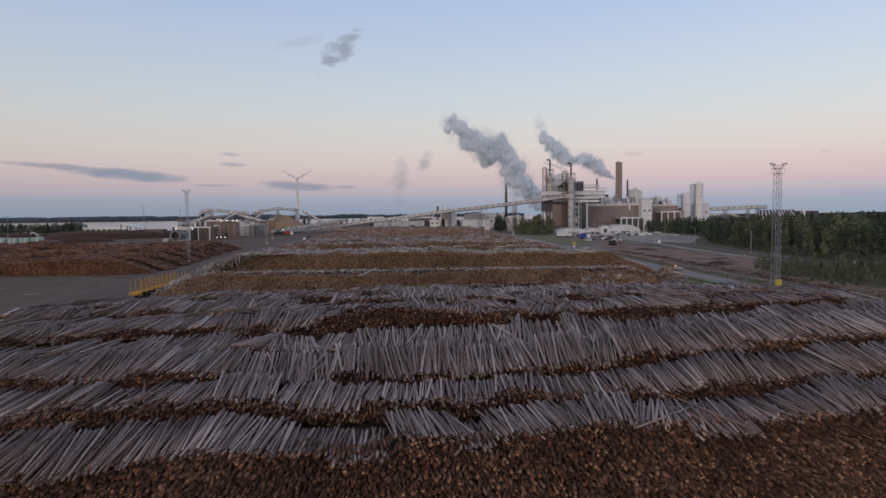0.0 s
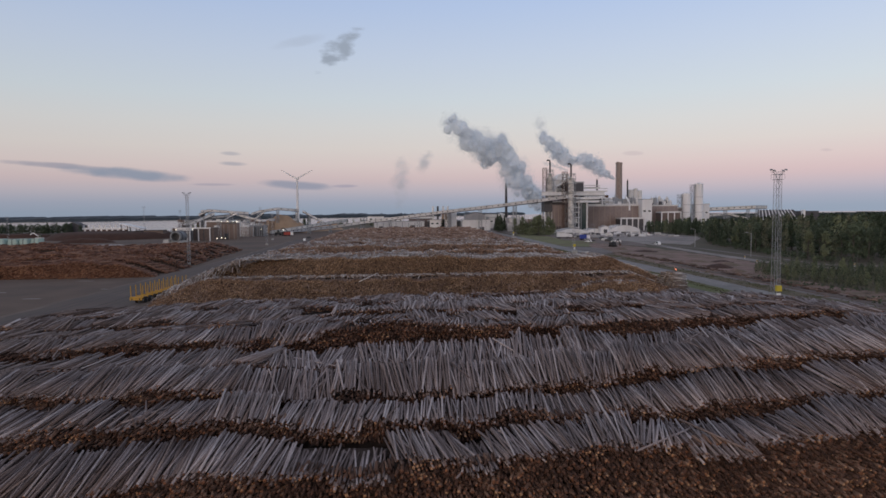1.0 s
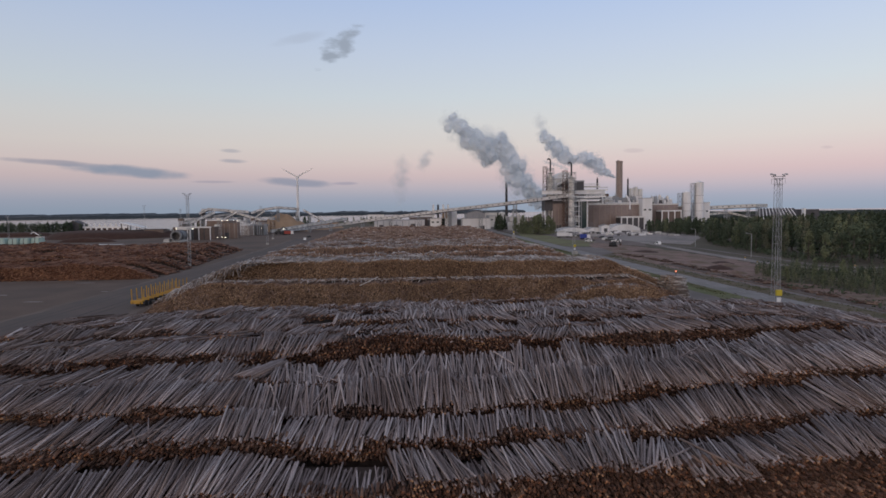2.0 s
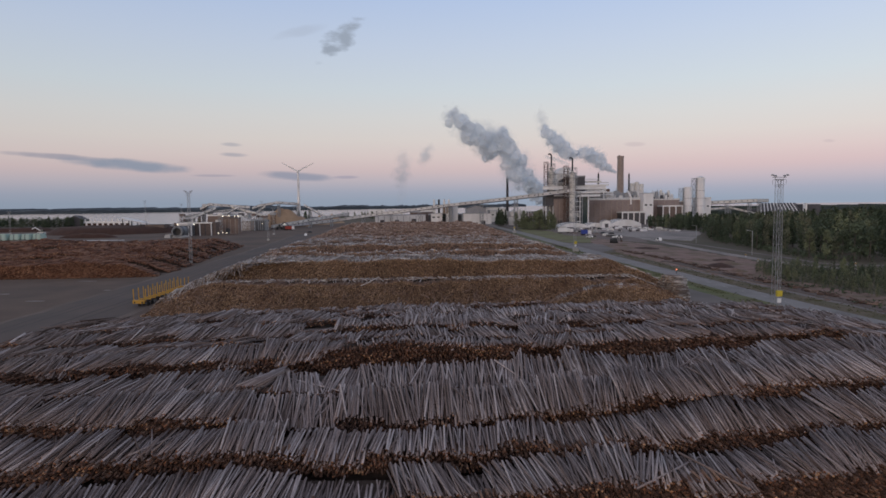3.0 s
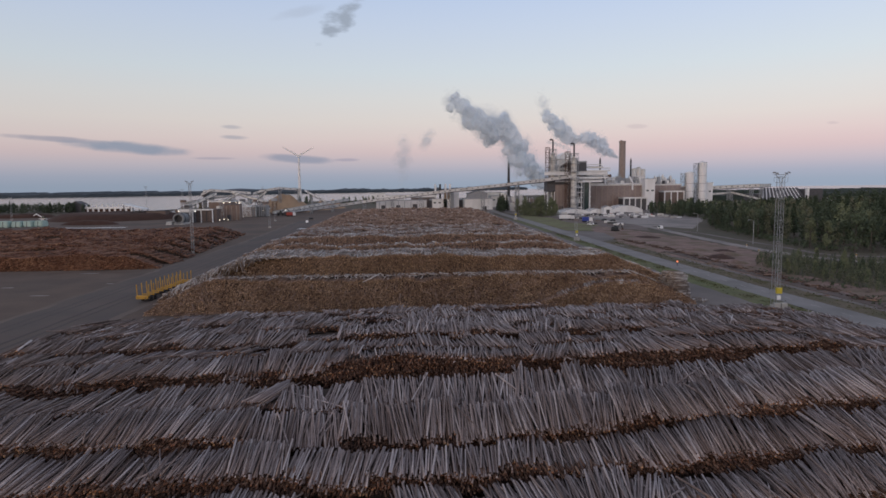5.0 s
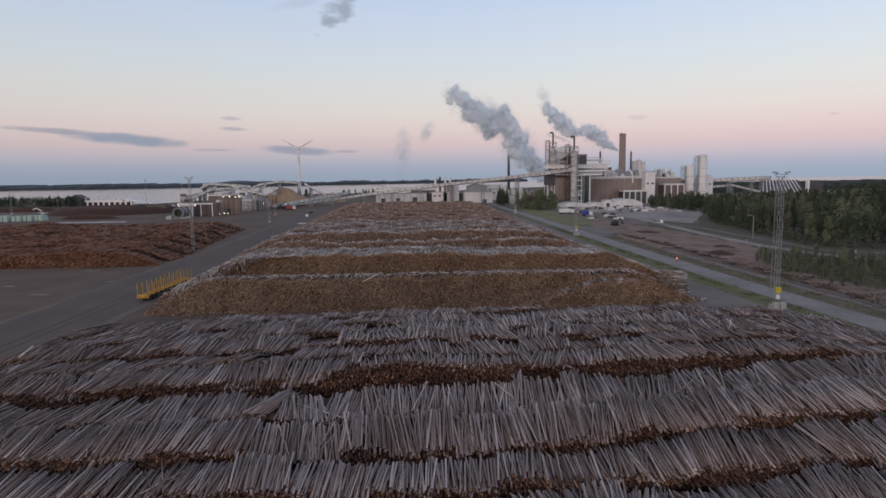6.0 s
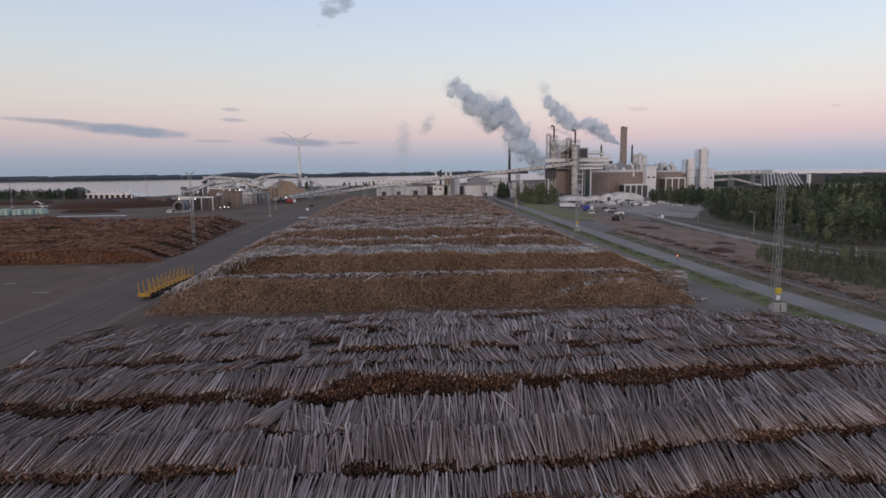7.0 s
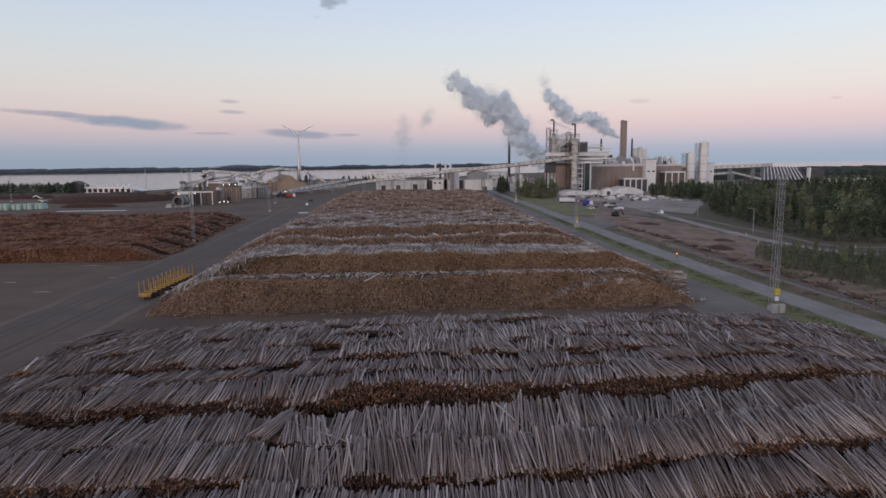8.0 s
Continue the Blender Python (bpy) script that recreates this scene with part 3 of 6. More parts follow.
        fs.append(mid - d * ll[:, None] / 2)
        rs.append(mid + d * ll[:, None] / 2)
        rad.append(r)
    return np.concatenate(fs), np.concatenate(rs), np.concatenate(rad)


def face_logs(x0, x1, y, top, bottom, size, slope=0.0, length=0.9, skew=6.0, lump=0.35, seed=1, crest=True):
    """The ends of the logs that show in the front of a row, from the height bottom(x) to top(x); slope: how far the front leans back per metre of height."""
    fs, rs, rad = [], [], []
    x = np.arange(x0, x1, size)
    t, b = top(x), bottom(x)
    lean_from = t if crest else 0.0 * t
    steps = int(np.max((t - b) / (size * 0.86))) + 1
    for k in range(steps):
        z = t - (k + 0.4) * size * 0.86
        keep = z > b
        if not keep.any():
            break
        xx = x[keep] + (k % 2) * size / 2 + rng.normal(0, size * 0.2, keep.sum())
        zz = np.maximum(z[keep] + rng.normal(0, size * 0.2, keep.sum()), size * 0.4)
        n = len(xx)
        r = size * rng.uniform(0.3, 0.62, n)
        yy = y + slope * (zz - lean_from[keep]) + rng.normal(0, lump * 0.6, n) + wave(xx, seed + 200 + k // 5, 2.6, lump * 1.6)
        yaw, pitch = np.radians(rng.normal(0, skew, n)), np.radians(rng.normal(2, 5, n))
        d = np.stack([np.sin(yaw), np.cos(yaw), np.sin(pitch)], axis=1)
        f = np.stack([xx, yy, zz], axis=1)
        fs.append(f)
        rs.append(f + d * length)
        rad.append(r)
    return np.concatenate(fs), np.concatenate(rs), np.concatenate(rad)


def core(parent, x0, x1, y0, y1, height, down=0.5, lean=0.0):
    """A filler below a row's visible logs, its dark colour standing for the shade there."""
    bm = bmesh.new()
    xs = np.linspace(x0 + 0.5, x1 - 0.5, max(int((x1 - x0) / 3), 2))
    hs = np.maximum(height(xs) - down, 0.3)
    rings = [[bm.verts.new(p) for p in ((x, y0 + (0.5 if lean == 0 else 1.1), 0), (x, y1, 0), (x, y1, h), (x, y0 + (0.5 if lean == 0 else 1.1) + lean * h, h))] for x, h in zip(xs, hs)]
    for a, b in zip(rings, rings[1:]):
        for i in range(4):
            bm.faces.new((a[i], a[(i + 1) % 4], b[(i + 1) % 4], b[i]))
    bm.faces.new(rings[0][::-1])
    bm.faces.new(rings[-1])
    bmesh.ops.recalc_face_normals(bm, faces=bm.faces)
    return part("stack_core", bm, CORE, parent, "filler inside the stack, coloured as dark as shade", "stuff")


def stuff(name, parent, arrays, sides, bark, cut, label, rear_caps=True):
    ob = new(name, logs_mesh(name, *arrays, sides, bark, cut, rear_caps))
    ob.parent = parent
    return tagged(ob, label, kind="stuff")


def ends(height, x0, x1, fall):
    """The height of a row that runs out in a slope at both ends."""
    return lambda x: height(x) * np.clip(np.minimum(np.asarray(x) - x0, x1 - np.asarray(x)) / fall, 0.05, 1.0) ** 0.7


def log_row(name, x, y, label, category, group):
    """A row of logs, turned with the yard."""
    return thing(name, 0, 0, label, category, group, turn=YARD_TURN)


# the near pile: rows of logs side by side, with the heights of their front and rear edges from one end to the other
STATIONS = (-40, -25, -12, 0, 12, 25, 40)
LOG_SINGLES = []


def crest(heights, x0, x1, seed, amp):
    """The height of a row's edge: the rows sag and rise, and run out in a slope at both ends."""
    return ends(lambda x: np.interp(np.asarray(x), STATIONS, heights) * np.interp(np.asarray(x), (40, 54, 60, 66, 74), (1.0, 0.9, 0.79, 0.66, 0.35)) + swell(x, seed, amp), x0, x1, 9)


def laid_logs(x0, x1, y0, y1, front, rear, seed, size, layers):
    """The upper layers of a row, put down load by load: each load a little askew, higher or further out than its neighbour."""
    fs, rs, rad = [], [], []
    edge = np.cumsum(np.concatenate([[x0], rng.uniform(0.8, 4.6, int((x1 - x0) / 1.7))]))
    askew, high, out = rng.normal(0, 5.0, len(edge) + 2), rng.normal(0, 0.13, len(edge) + 2), rng.normal(0, 0.26, len(edge) + 2)
    tip = rng.normal(0, 0.2, len(edge) + 2)
    slump = np.where(rng.random(len(edge) + 2) < 0.2, rng.uniform(0.25, 0.65, len(edge) + 2), 0.0)
    for k in range(layers):
        n = int((x1 - x0) / size)
        x = np.linspace(x0, x1, n) + rng.normal(0, size * 0.22, n)
        r = size * rng.uniform(0.26, 0.49, n)
        r = np.where(rng.random(n) < 0.05, r * 1.5, r)
        which = np.searchsorted(edge, x)
        lift = high[which] + rng.normal(0, 0.085, n) - k * size * 0.78 - r
        yaw = np.radians(np.interp(x, (-40, -15, 0, 15, 40, 60, 74), (3, 1, 0, 5, 9, 14, 48)) + wave(x, seed + 90, 9.0, 6.0) + askew[which] + rng.normal(0, 3.4, n) * np.interp(x, (-46, -24, 20, 46), (2.4, 1.0, 1.0, 2.6)))
        yaw = np.where(rng.random(n) < 0.07, yaw + rng.normal(0, 0.26, n), yaw)
        yf = y0 + out[which] - slump[which] + rng.normal(0, 0.22, n) + wave(x, seed + 130, 4.0, 0.35)
        yr = yf + (y1 - y0) * rng.uniform(0.88, 1.05, n)
        spread = np.tan(yaw) * (yr - yf) / 2
        fs.append(np.stack([x - spread, yf, front(x) + lift - 0.7 * slump[which] + rng.normal(0, 0.03, n)], axis=1))
        rs.append(np.stack([x + spread, yr, rear(x) + lift + tip[which] + rng.normal(0, 0.06, n)], axis=1))
        rad.append(r)
    return np.concatenate(fs), np.concatenate(rs), np.concatenate(rad)


def near_row(number, y0, y1, front_heights, rear_heights, shown=0.9, x0=-56, x1=76):
    """A row of the near pile; shown: how deep the cut ends go down before the next row hides them."""
    front, rear = crest(front_heights, x0, x1, number + 1, 0.45), crest(rear_heights, x0, x1, number + 31, 0.4)
    row = log_row("log_stack", 0, y0, "long row of grey weathered logs with brown cut ends", "log stack", "rows of the near log pile")
    size = 0.19 if number < 4 else 0.205
    f, r, rad = laid_logs(x0, x1, y0, y1, front, rear, number + 1, size, 3 if number < 4 else 2)
    if number < 4:
        # the upper logs nearest to the flight become logs of their own
        pick = np.zeros(len(f), bool)
        n = int((x1 - x0) / size)
        pick[:n] = np.abs(f[:n, 0] - 2) < 13.0
        LOG_SINGLES.append((row, f[pick], r[pick], rad[pick]))
        f, r, rad = f[~pick], r[~pick], rad[~pick]
    brown = rng.random(len(f)) < np.interp(f[:, 0], (-44, -20, -8, 26, 50, 62), (0.8, 0.3, 0.06, 0.08, 0.4, 0.6))
    stuff("log_layer", row, (f[brown], r[brown], rad[brown]), 5, WARM_BARK, CUT, "browner logs among the grey ones")
    f, r, rad = f[~brown], r[~brown], rad[~brown]
    stuff("log_layer", row, (f, r, rad), 6 if number < 4 else 5, BARK if number < 6 else LIGHTENED_BARK, CUT, "grey weathered logs side by side")
    low = (lambda x: np.zeros(np.shape(x))) if shown is None else (lambda x: front(x) - shown)
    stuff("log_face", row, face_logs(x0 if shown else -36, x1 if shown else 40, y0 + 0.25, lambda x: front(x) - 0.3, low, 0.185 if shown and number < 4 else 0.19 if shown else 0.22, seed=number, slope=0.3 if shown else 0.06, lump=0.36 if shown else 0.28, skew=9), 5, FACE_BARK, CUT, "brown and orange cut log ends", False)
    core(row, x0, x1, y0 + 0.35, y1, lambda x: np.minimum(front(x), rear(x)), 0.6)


near_row(0, 34.3, 38.9, (5.0, 5.0, 6.0, 6.0, 6.9, 7.2, 7.5), (6.0, 6.1, 6.4, 6.1, 6.9, 7.4, 8.2), None)
near_row(1, 39.7, 44.1, (6.6, 6.5, 7.5, 7.0, 7.4, 7.8, 9.0), (6.8, 7.0, 7.4, 6.9, 7.4, 8.6, 9.4), 1.5)
near_row(2, 44.8, 49.4, (8.0, 8.0, 7.8, 7.4, 8.0, 9.4, 9.7), (8.2, 8.5, 8.9, 8.7, 9.3, 10.3, 10.5), 1.5)
near_row(3, 49.8, 55.8, (8.0, 8.2, 8.4, 8.3, 8.4, 8.8, 9.8), (7.8, 8.0, 8.6, 8.7, 9.0, 9.2, 10.5), 0.5)
near_row(4, 58.6, 63.6, (8.0, 8.6, 9.0, 10.0, 9.5, 9.8, 10.4), (8.3, 8.8, 9.5, 9.8, 9.7, 9.9, 10.3), 2.6)
near_row(5, 64.4, 69.4, (8.1, 8.6, 9.2, 9.4, 9.5, 9.8, 10.1), (8.0, 8.2, 8.8, 9.0, 9.3, 9.7, 9.8), 0.6)
near_row(6, 70.3, 75.4, (8.2, 8.5, 9.3, 9.7, 9.5, 9.6, 9.7), (8.2, 8.7, 9.1, 9.6, 9.2, 9.5, 9.5), 1.3)
near_row(7, 76.0, 81.0, (8.0, 8.5, 9.0, 9.4, 9.1, 9.3, 9.3), (7.9, 8.5, 8.8, 9.1, 9.2, 9.3, 9.2), 0.6)
near_row(8, 81.6, 86.5, (7.7, 8.4, 8.7, 9.0, 9.0, 9.2, 9.2), (7.5, 8.2, 8.6, 8.7, 8.9, 9.0, 8.9), 0.6)
near_row(9, 87.1, 92.2, (7.4, 8.2, 8.4, 8.6, 8.7, 8.8, 8.7), (7.2, 7.9, 8.0, 8.2, 8.0, 8.0, 8.3), 0.6)
single = logs_mesh("log", [(0, 0, 0)], [(0, 1, 0)], [1.0], 9, BARK, CUT)
for row, f, r, rad in LOG_SINGLES:
    for p, q, k in zip(f, r, rad):
        d = Vector(q - p)
        ob = new("log", single)
        ob.parent = row
        ob.matrix_basis = Matrix.Translation(p) @ Vector((0, 1, 0)).rotation_difference(d).to_matrix().to_4x4() @ Matrix.Diagonal((k, d.length, k, 1))

# the long pile beyond the cross lane
FAR = [  # y of the crest, height, foot of the front, rows of tops, log size, bark, left, right
    (136.2, 6.3, 128.8, 1, 0.22, TAN_BARK, -57, 63.5), (148.6, 9.7, 142.0, 3, 0.24, PALE_BARK, -59.5, 68),
    (193.5, 8.6, 175.0, 1, 0.42, PALE_BARK, -62, 67), (226.0, 8.5, 209.0, 1, 0.44, PALE_BARK, -64, 67)]
for i, (y, h, foot, tops, size, bark, x0, x1) in enumerate(FAR):
    def height(x, i=i, h=h):
        return h + swell(x, i + 21, 0.9)

    height = ends(height, x0, x1, 12 if i == 0 else 19)
    row = log_row("log_stack", 0, y, "long stack of logs with tan cut ends and pale tops", "log stack", "rows of the far log pile")
    slope = (y - foot) / h
    low = (lambda x: np.zeros(np.shape(x))) if i == 0 else (lambda x, q=height: np.where((np.asarray(x) < x0 + 20) | (np.asarray(x) > x1 - 20), 0.0, 5.4 if i == 1 else 4.6))
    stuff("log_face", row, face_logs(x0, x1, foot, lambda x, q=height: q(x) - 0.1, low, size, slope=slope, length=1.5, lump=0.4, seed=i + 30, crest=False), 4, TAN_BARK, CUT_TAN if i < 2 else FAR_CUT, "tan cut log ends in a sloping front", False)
    for k in range(tops):
        stuff("log_layer", row, top_logs(x0 + 1, x1 - 1, y + 5.4 * k, 5.4, height, i * 9 + k + 60, size, 2, skew=11, stray=0.16, lean=slope if k == 0 else 0.0, lean_h=h), 5, bark, CUT_TAN, "pale barked logs on top")
    core(row, x0, x1, foot, y + 5.4 * tops, lambda x, q=height: q(x), 0.5, lean=slope)

# a low stack in front of its right end, running a little aslant
row = log_row("log_stack", 0, 0, "low stack of orange-brown logs at the pile's corner", "log stack", "rows of the far log pile")


def aslant(logs):
    f, r, q = logs
    for p in (f, r):
        p[:, 1] += 0.1 * (p[:, 0] - 27)
    return f, r, q


def height(x):
    return np.interp(np.asarray(x), (24, 29, 35, 42, 48, 52, 56, 61), (0.3, 1.6, 3.2, 4.6, 5.2, 5.0, 3.6, 2.2)) + swell(x, 55, 0.5)


stuff("log_face", row, aslant(face_logs(24, 61, 127.3, height, lambda x: np.zeros(np.shape(x)), 0.25, slope=0.6, length=1.4, seed=77, crest=False)), 5, TAN_BARK, CUT_TAN, "orange-brown cut log ends", False)
for a, b, bark in ((24, 33, TAN_BARK), (33, 37, PALE_BARK), (37, 39, TAN_BARK), (39, 45, PALE_BARK), (45, 47, TAN_BARK), (47, 52, PALE_BARK), (52, 60, TAN_BARK)):
    stuff("log_layer", row, aslant(top_logs(a, b, 129.9, 3.2, height, 78 + a, 0.23, 2, skew=18, stray=0.35, dip=13, lean=0.6, lean_h=4.3)), 5, bark, CUT_TAN, "pale tangled logs" if bark is PALE_BARK else "tan tangled logs")
core(row, 36, 56, 130.6, 134.5, height, 0.9, lean=0.4)

# the stack's end seen from the side: logs across the row
row = log_row("log_stack", 0, 0, "stack of pale logs lying across the pile's end", "log stack", "rows of the far log pile")
f, r, q = face_logs(131.6, 141, 0, lambda x: np.minimum(1.6 + 1.5 * (np.asarray(x) - 131.6), 6.5 - 0.2 * np.abs(np.asarray(x) - 136)), lambda x: np.zeros(np.shape(x)), 0.27, slope=0.22, length=3.2, skew=11, lump=0.6, seed=88)
swap = lambda p: np.stack([63.0 - p[:, 1], p[:, 0], p[:, 2]], axis=1)
stuff("log_layer", row, (swap(f), swap(r), q), 5, PALE_BARK, CUT_TAN, "pale logs with frayed ends")

# pale logs tumbled over the flanks and crests
row = log_row("log_stack", 0, 0, "tumbled pale logs over the flank of the pile", "log stack", "rows of the far log pile")


def tumble(count, x0, x1, y0, y1, top, spread, size, longest=2.6, loose=0.4):
    """Single logs lying askew on a surface of the height top(x, y)."""
    x, y = rng.uniform(x0, x1, count), rng.uniform(y0, y1, count)
    if top is flank:
        x = x0 + (x1 - x0) * rng.beta(1.5, 1.4, count)
        y = np.maximum(y, 139.0 + 0.36 * (x + 58) + rng.normal(0, 0.8, count))
    yaw, ll, r = np.radians(rng.normal(0, spread, count)), rng.uniform(1.2, longest, count), size * rng.uniform(0.35, 0.6, count)
    d = np.stack([np.sin(yaw), np.cos(yaw)], axis=1) * ll[:, None] / 2
    fx, fy, bx, by = x - d[:, 0], y - d[:, 1], x + d[:, 0], y + d[:, 1]
    lift = rng.uniform(0.0, loose, count)
    za, zb = np.maximum(top(fx, fy), 0.0) + r + lift, np.maximum(top(bx, by), 0.0) + r + lift + rng.normal(0, loose / 2, count)
    return np.stack([fx, fy, za], axis=1), np.stack([bx, by, zb], axis=1), r


def flank(x, y):
    """The left flank of the second row."""
    side = 9.7 * np.clip((x + 59.5) / 19, 0.0, 1.0) ** 0.7
    return np.minimum(side, np.clip((y - 138) / 0.7, 0, 99))


def first_crest(x, y):
    return np.clip(np.minimum(6.4 * np.clip((x + 57) / 12, 0, 1) ** 0.7 * np.clip((63.5 - x) / 12, 0, 1) ** 0.7, (y - 128.6) / 1.17 + 0.1), 0, 99) + 0.1


stuff("log_layer", row, tumble(2500, -60, -26, 139, 166, flank, 30, 0.17, 2.1, 0.3), 5, PALE_BARK, CUT_TAN, "tumbled pale logs")
stuff("log_layer", row, tumble(900, -55, 62, 136.0, 139.8, first_crest, 30, 0.15, 1.9, 0.14), 5, PALE_BARK, CUT_TAN, "tumbled pale logs")
stuff("log_layer", row, tumble(150, -52, 60, 130.0, 135.8, first_crest, 40, 0.2, 1.8, 0.1), 5, TAN_BARK, CUT_TAN, "loose tan logs on the front")
stuff("log_layer", row, tumble(230, -50, 62, 125.8, 128.6, lambda x, y: 0.0 * x + 0.05, 70, 0.15), 5, TAN_BARK, CUT_TAN, "loose sticks and bark along the foot")
stuff("log_layer", row, tumble(46, 58.5, 66.5, 130.4, 134, lambda x, y: 0.0 * x + 0.1, 60, 0.2, 3.2, 0.5), 5, PALE_BARK, CUT_TAN, "pale logs spilled at the corner")
stuff("log_layer", row, (np.array([(-10.8, 133.4, 5.7)]), np.array([(-6.8, 136.2, 7.3)]), np.array([0.09])), 7, PALE_BARK, CUT_TAN, "single long log leaning on the front")

for i in range(52):
    # the long rear part, wide pale rows first and brown mottled rows behind
    y = 231.5 + i * 6.0
    pale = y < 300
    h = 7.6 if pale else 7.2 + 0.002 * (y - 300)
    x0, x1 = -65 - 0.008 * (y - 230), 67.5 + 0.006 * (y - 230)

    def height(x, i=i, h=h):
        return h + swell(x, i + 300, 1.1) + wave(x, i + 500, 30, 0.6)

    height = ends(height, x0, x1, 17)
    row = log_row("log_stack", 0, 0, "row of pale grey logs in a long pile" if pale else "row of red-brown logs in a long pile", "log stack", "rows of the far log pile")
    size = 0.45 if pale else 0.56 if y < 400 else 0.74 if y < 460 else 0.85
    f1 = top_logs(x0, x1, y, 5.6, height, i + 700, size, 2 if pale else 1, skew=13, stray=0.2)
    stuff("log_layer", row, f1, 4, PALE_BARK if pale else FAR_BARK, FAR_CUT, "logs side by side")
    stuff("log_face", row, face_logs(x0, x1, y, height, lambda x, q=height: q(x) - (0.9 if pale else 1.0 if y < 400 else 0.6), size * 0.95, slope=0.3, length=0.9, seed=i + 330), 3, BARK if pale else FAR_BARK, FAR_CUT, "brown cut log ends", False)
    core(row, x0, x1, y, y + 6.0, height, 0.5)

# the pile across the wide lane
for i in range(25):
    y = 208.5 + i * 6.0
    x1 = -86.5 - max(0, y - 230) * 0.09 - (4 if i % 3 == 1 else 0)
    x0 = -0.74 * y - 8

    def height(x, i=i):
        return 4.6 + swell(x, i + 900, 0.4) + swell(x, i // 3 + 900, 0.6) + wave(x, i // 5 + 950, 24, 1.3)

    height = ends(height, x0, x1, 12)
    row = log_row("log_stack", 0, 0, "row of rust-brown logs in a broad pile", "log stack", "rows of the broad log pile")
    size = 0.38 if i < 5 else 0.54 if i < 12 else 0.68
    stuff("log_layer", row, top_logs(x0, x1, y, 5.8, height, i + 1000, size, 1, skew=16, stray=0.3), 4, RUSSET_BARK, CUT, "logs side by side")
    stuff("log_face", row, face_logs(x0, x1, y, height, lambda x, q=height, i=i: (q(x) - 0.65) * (i > 0), size * 0.95, slope=0.45, length=1.2, seed=i + 930), 4 if i < 5 else 3, RUSSET_BARK, RED_CUT if i == 0 else CUT, "rust-brown cut log ends", False)
    core(row, x0, x1, y, y + 6.0, height, 0.5, lean=0.45 if i == 0 else 0.0)


# ---- light masts and lamps ----
def light_mast(x, y, h, width, label, box_on=False, leg=0.036):
    m = thing("light_mast", x, y, label, "light mast", "light masts of the yard")
    w, v = width / 2, width * 0.42
    part("concrete_base", boxes((-w - 0.2, w + 0.2, -w - 0.2, w + 0.2, 0, 1.1, 0.9)), CONCRETE, m, "pale concrete base")
    corners = ((-1, -1), (1, -1), (1, 1), (-1, 1))
    for a, b in corners:
        part("leg", rods([((a * w, b * w, 1.0), (a * v, b * v, h - 1))], leg, 4), STEEL, m)
    n = int(h / 1.6)
    lines = []
    for k in range(n):
        for i in range(4):
            (a, b), (c, d) = corners[i], corners[(i + 1) % 4]
            z0, z1 = 1 + (h - 2) * k / n, 1 + (h - 2) * (k + 1) / n
            s0, s1 = w + (v - w) * k / n, w + (v - w) * (k + 1) / n
            lines.append(((a * s0, b * s0, z0), (c * s1, d * s1, z1)) if k % 2 else ((c * s0, d * s0, z0), (a * s1, b * s1, z1)))
            lines.append(((a * s1, b * s1, z1), (c * s1, d * s1, z1)))
    part("bracing", rods(lines, 0.02, 3), STEEL, m)
    part("platform", boxes((-0.75, 0.75, -0.75, 0.75, h - 2.2, h - 2.14)), STEEL, m)
    part("railing", rods([((-0.9, s, h - 1.1), (0.9, s, h - 1.1)) for s in (-0.9, 0.9)] + [((a * 0.9, b * 0.9, h - 2.1), (a * 0.9, b * 0.9, h - 1.1)) for a, b in corners] + [((a, -0.9, h - 1.1), (a, 0.9, h - 1.1)) for a in (-0.9, 0.9)], 0.03, 4), STEEL, m)
    part("cross_arm", rods([((-1.5, 0, h - 0.6), (1.5, 0, h - 0.6)), ((-0.4, 0, h - 1.4), (-1.1, 0, h - 0.6)), ((0.4, 0, h - 1.4), (1.1, 0, h - 0.6))], 0.06), STEEL, m)
    for s in (-1, 1):
        for k in range(2):
            bm = boxes((-0.28, 0.28, -0.2, 0.2, -0.1, 0.1, 0.8))
            lamp = part("floodlight", bm, STEEL, m)
            lamp.location, lamp.rotation_euler = (s * (0.95 + 0.62 * k), -0.2, h - 0.3 + 0.16 * k), (radians(30), 0, radians(s * 20))
    if box_on:
        part("ladder", rods([((0.15 + s, -w * 0.95, 1), (s * 0.6, -v, h - 2)) for s in (-0.2, 0.2)], 0.026, 4), STEEL, m)
        part("switch_box", boxes((-0.3, 0.8, -w - 0.35, -w + 0.25, 3.7, 4.9)), SIGN_YELLOW, m, "bright yellow switch box")
        part("sign_plate", boxes((-0.2, 0.6, -w - 0.3, -w - 0.1, 2.4, 3.3)), WHITE, m, "white sign plate")
        for s in (-1.35, 0.1):
            part("equipment_cabinet", boxes((s, s + 1.2, -w - 1.6, -w - 0.7, 0.0, 1.9)), CONCRETE, m, "pale grey equipment cabinet")
    return m


light_mast(*yard(76.7, 121.5), 29.0, 1.25, "tall lattice steel light mast with yellow switch box", True, 0.045)
light_mast(*yard(-91.9, 257.0), 30.3, 0.95, "tall lattice steel light mast beside the lane", False, 0.06)
for x, y, h in ((79.5, 288, 21.0), (82.0, 476, 22.0), (76.0, 600, 24.0), (-368, 574, 21.5), (-300, 700, 31.0), (-260, 700, 27.0), (-112, 500, 22), (-170, 700, 29), (-145, 760, 28), (-97, 416, 14)):
    light_mast(*yard(x, y), h, 1.2, "grey lattice steel light mast in the yard", y in (288, 476))


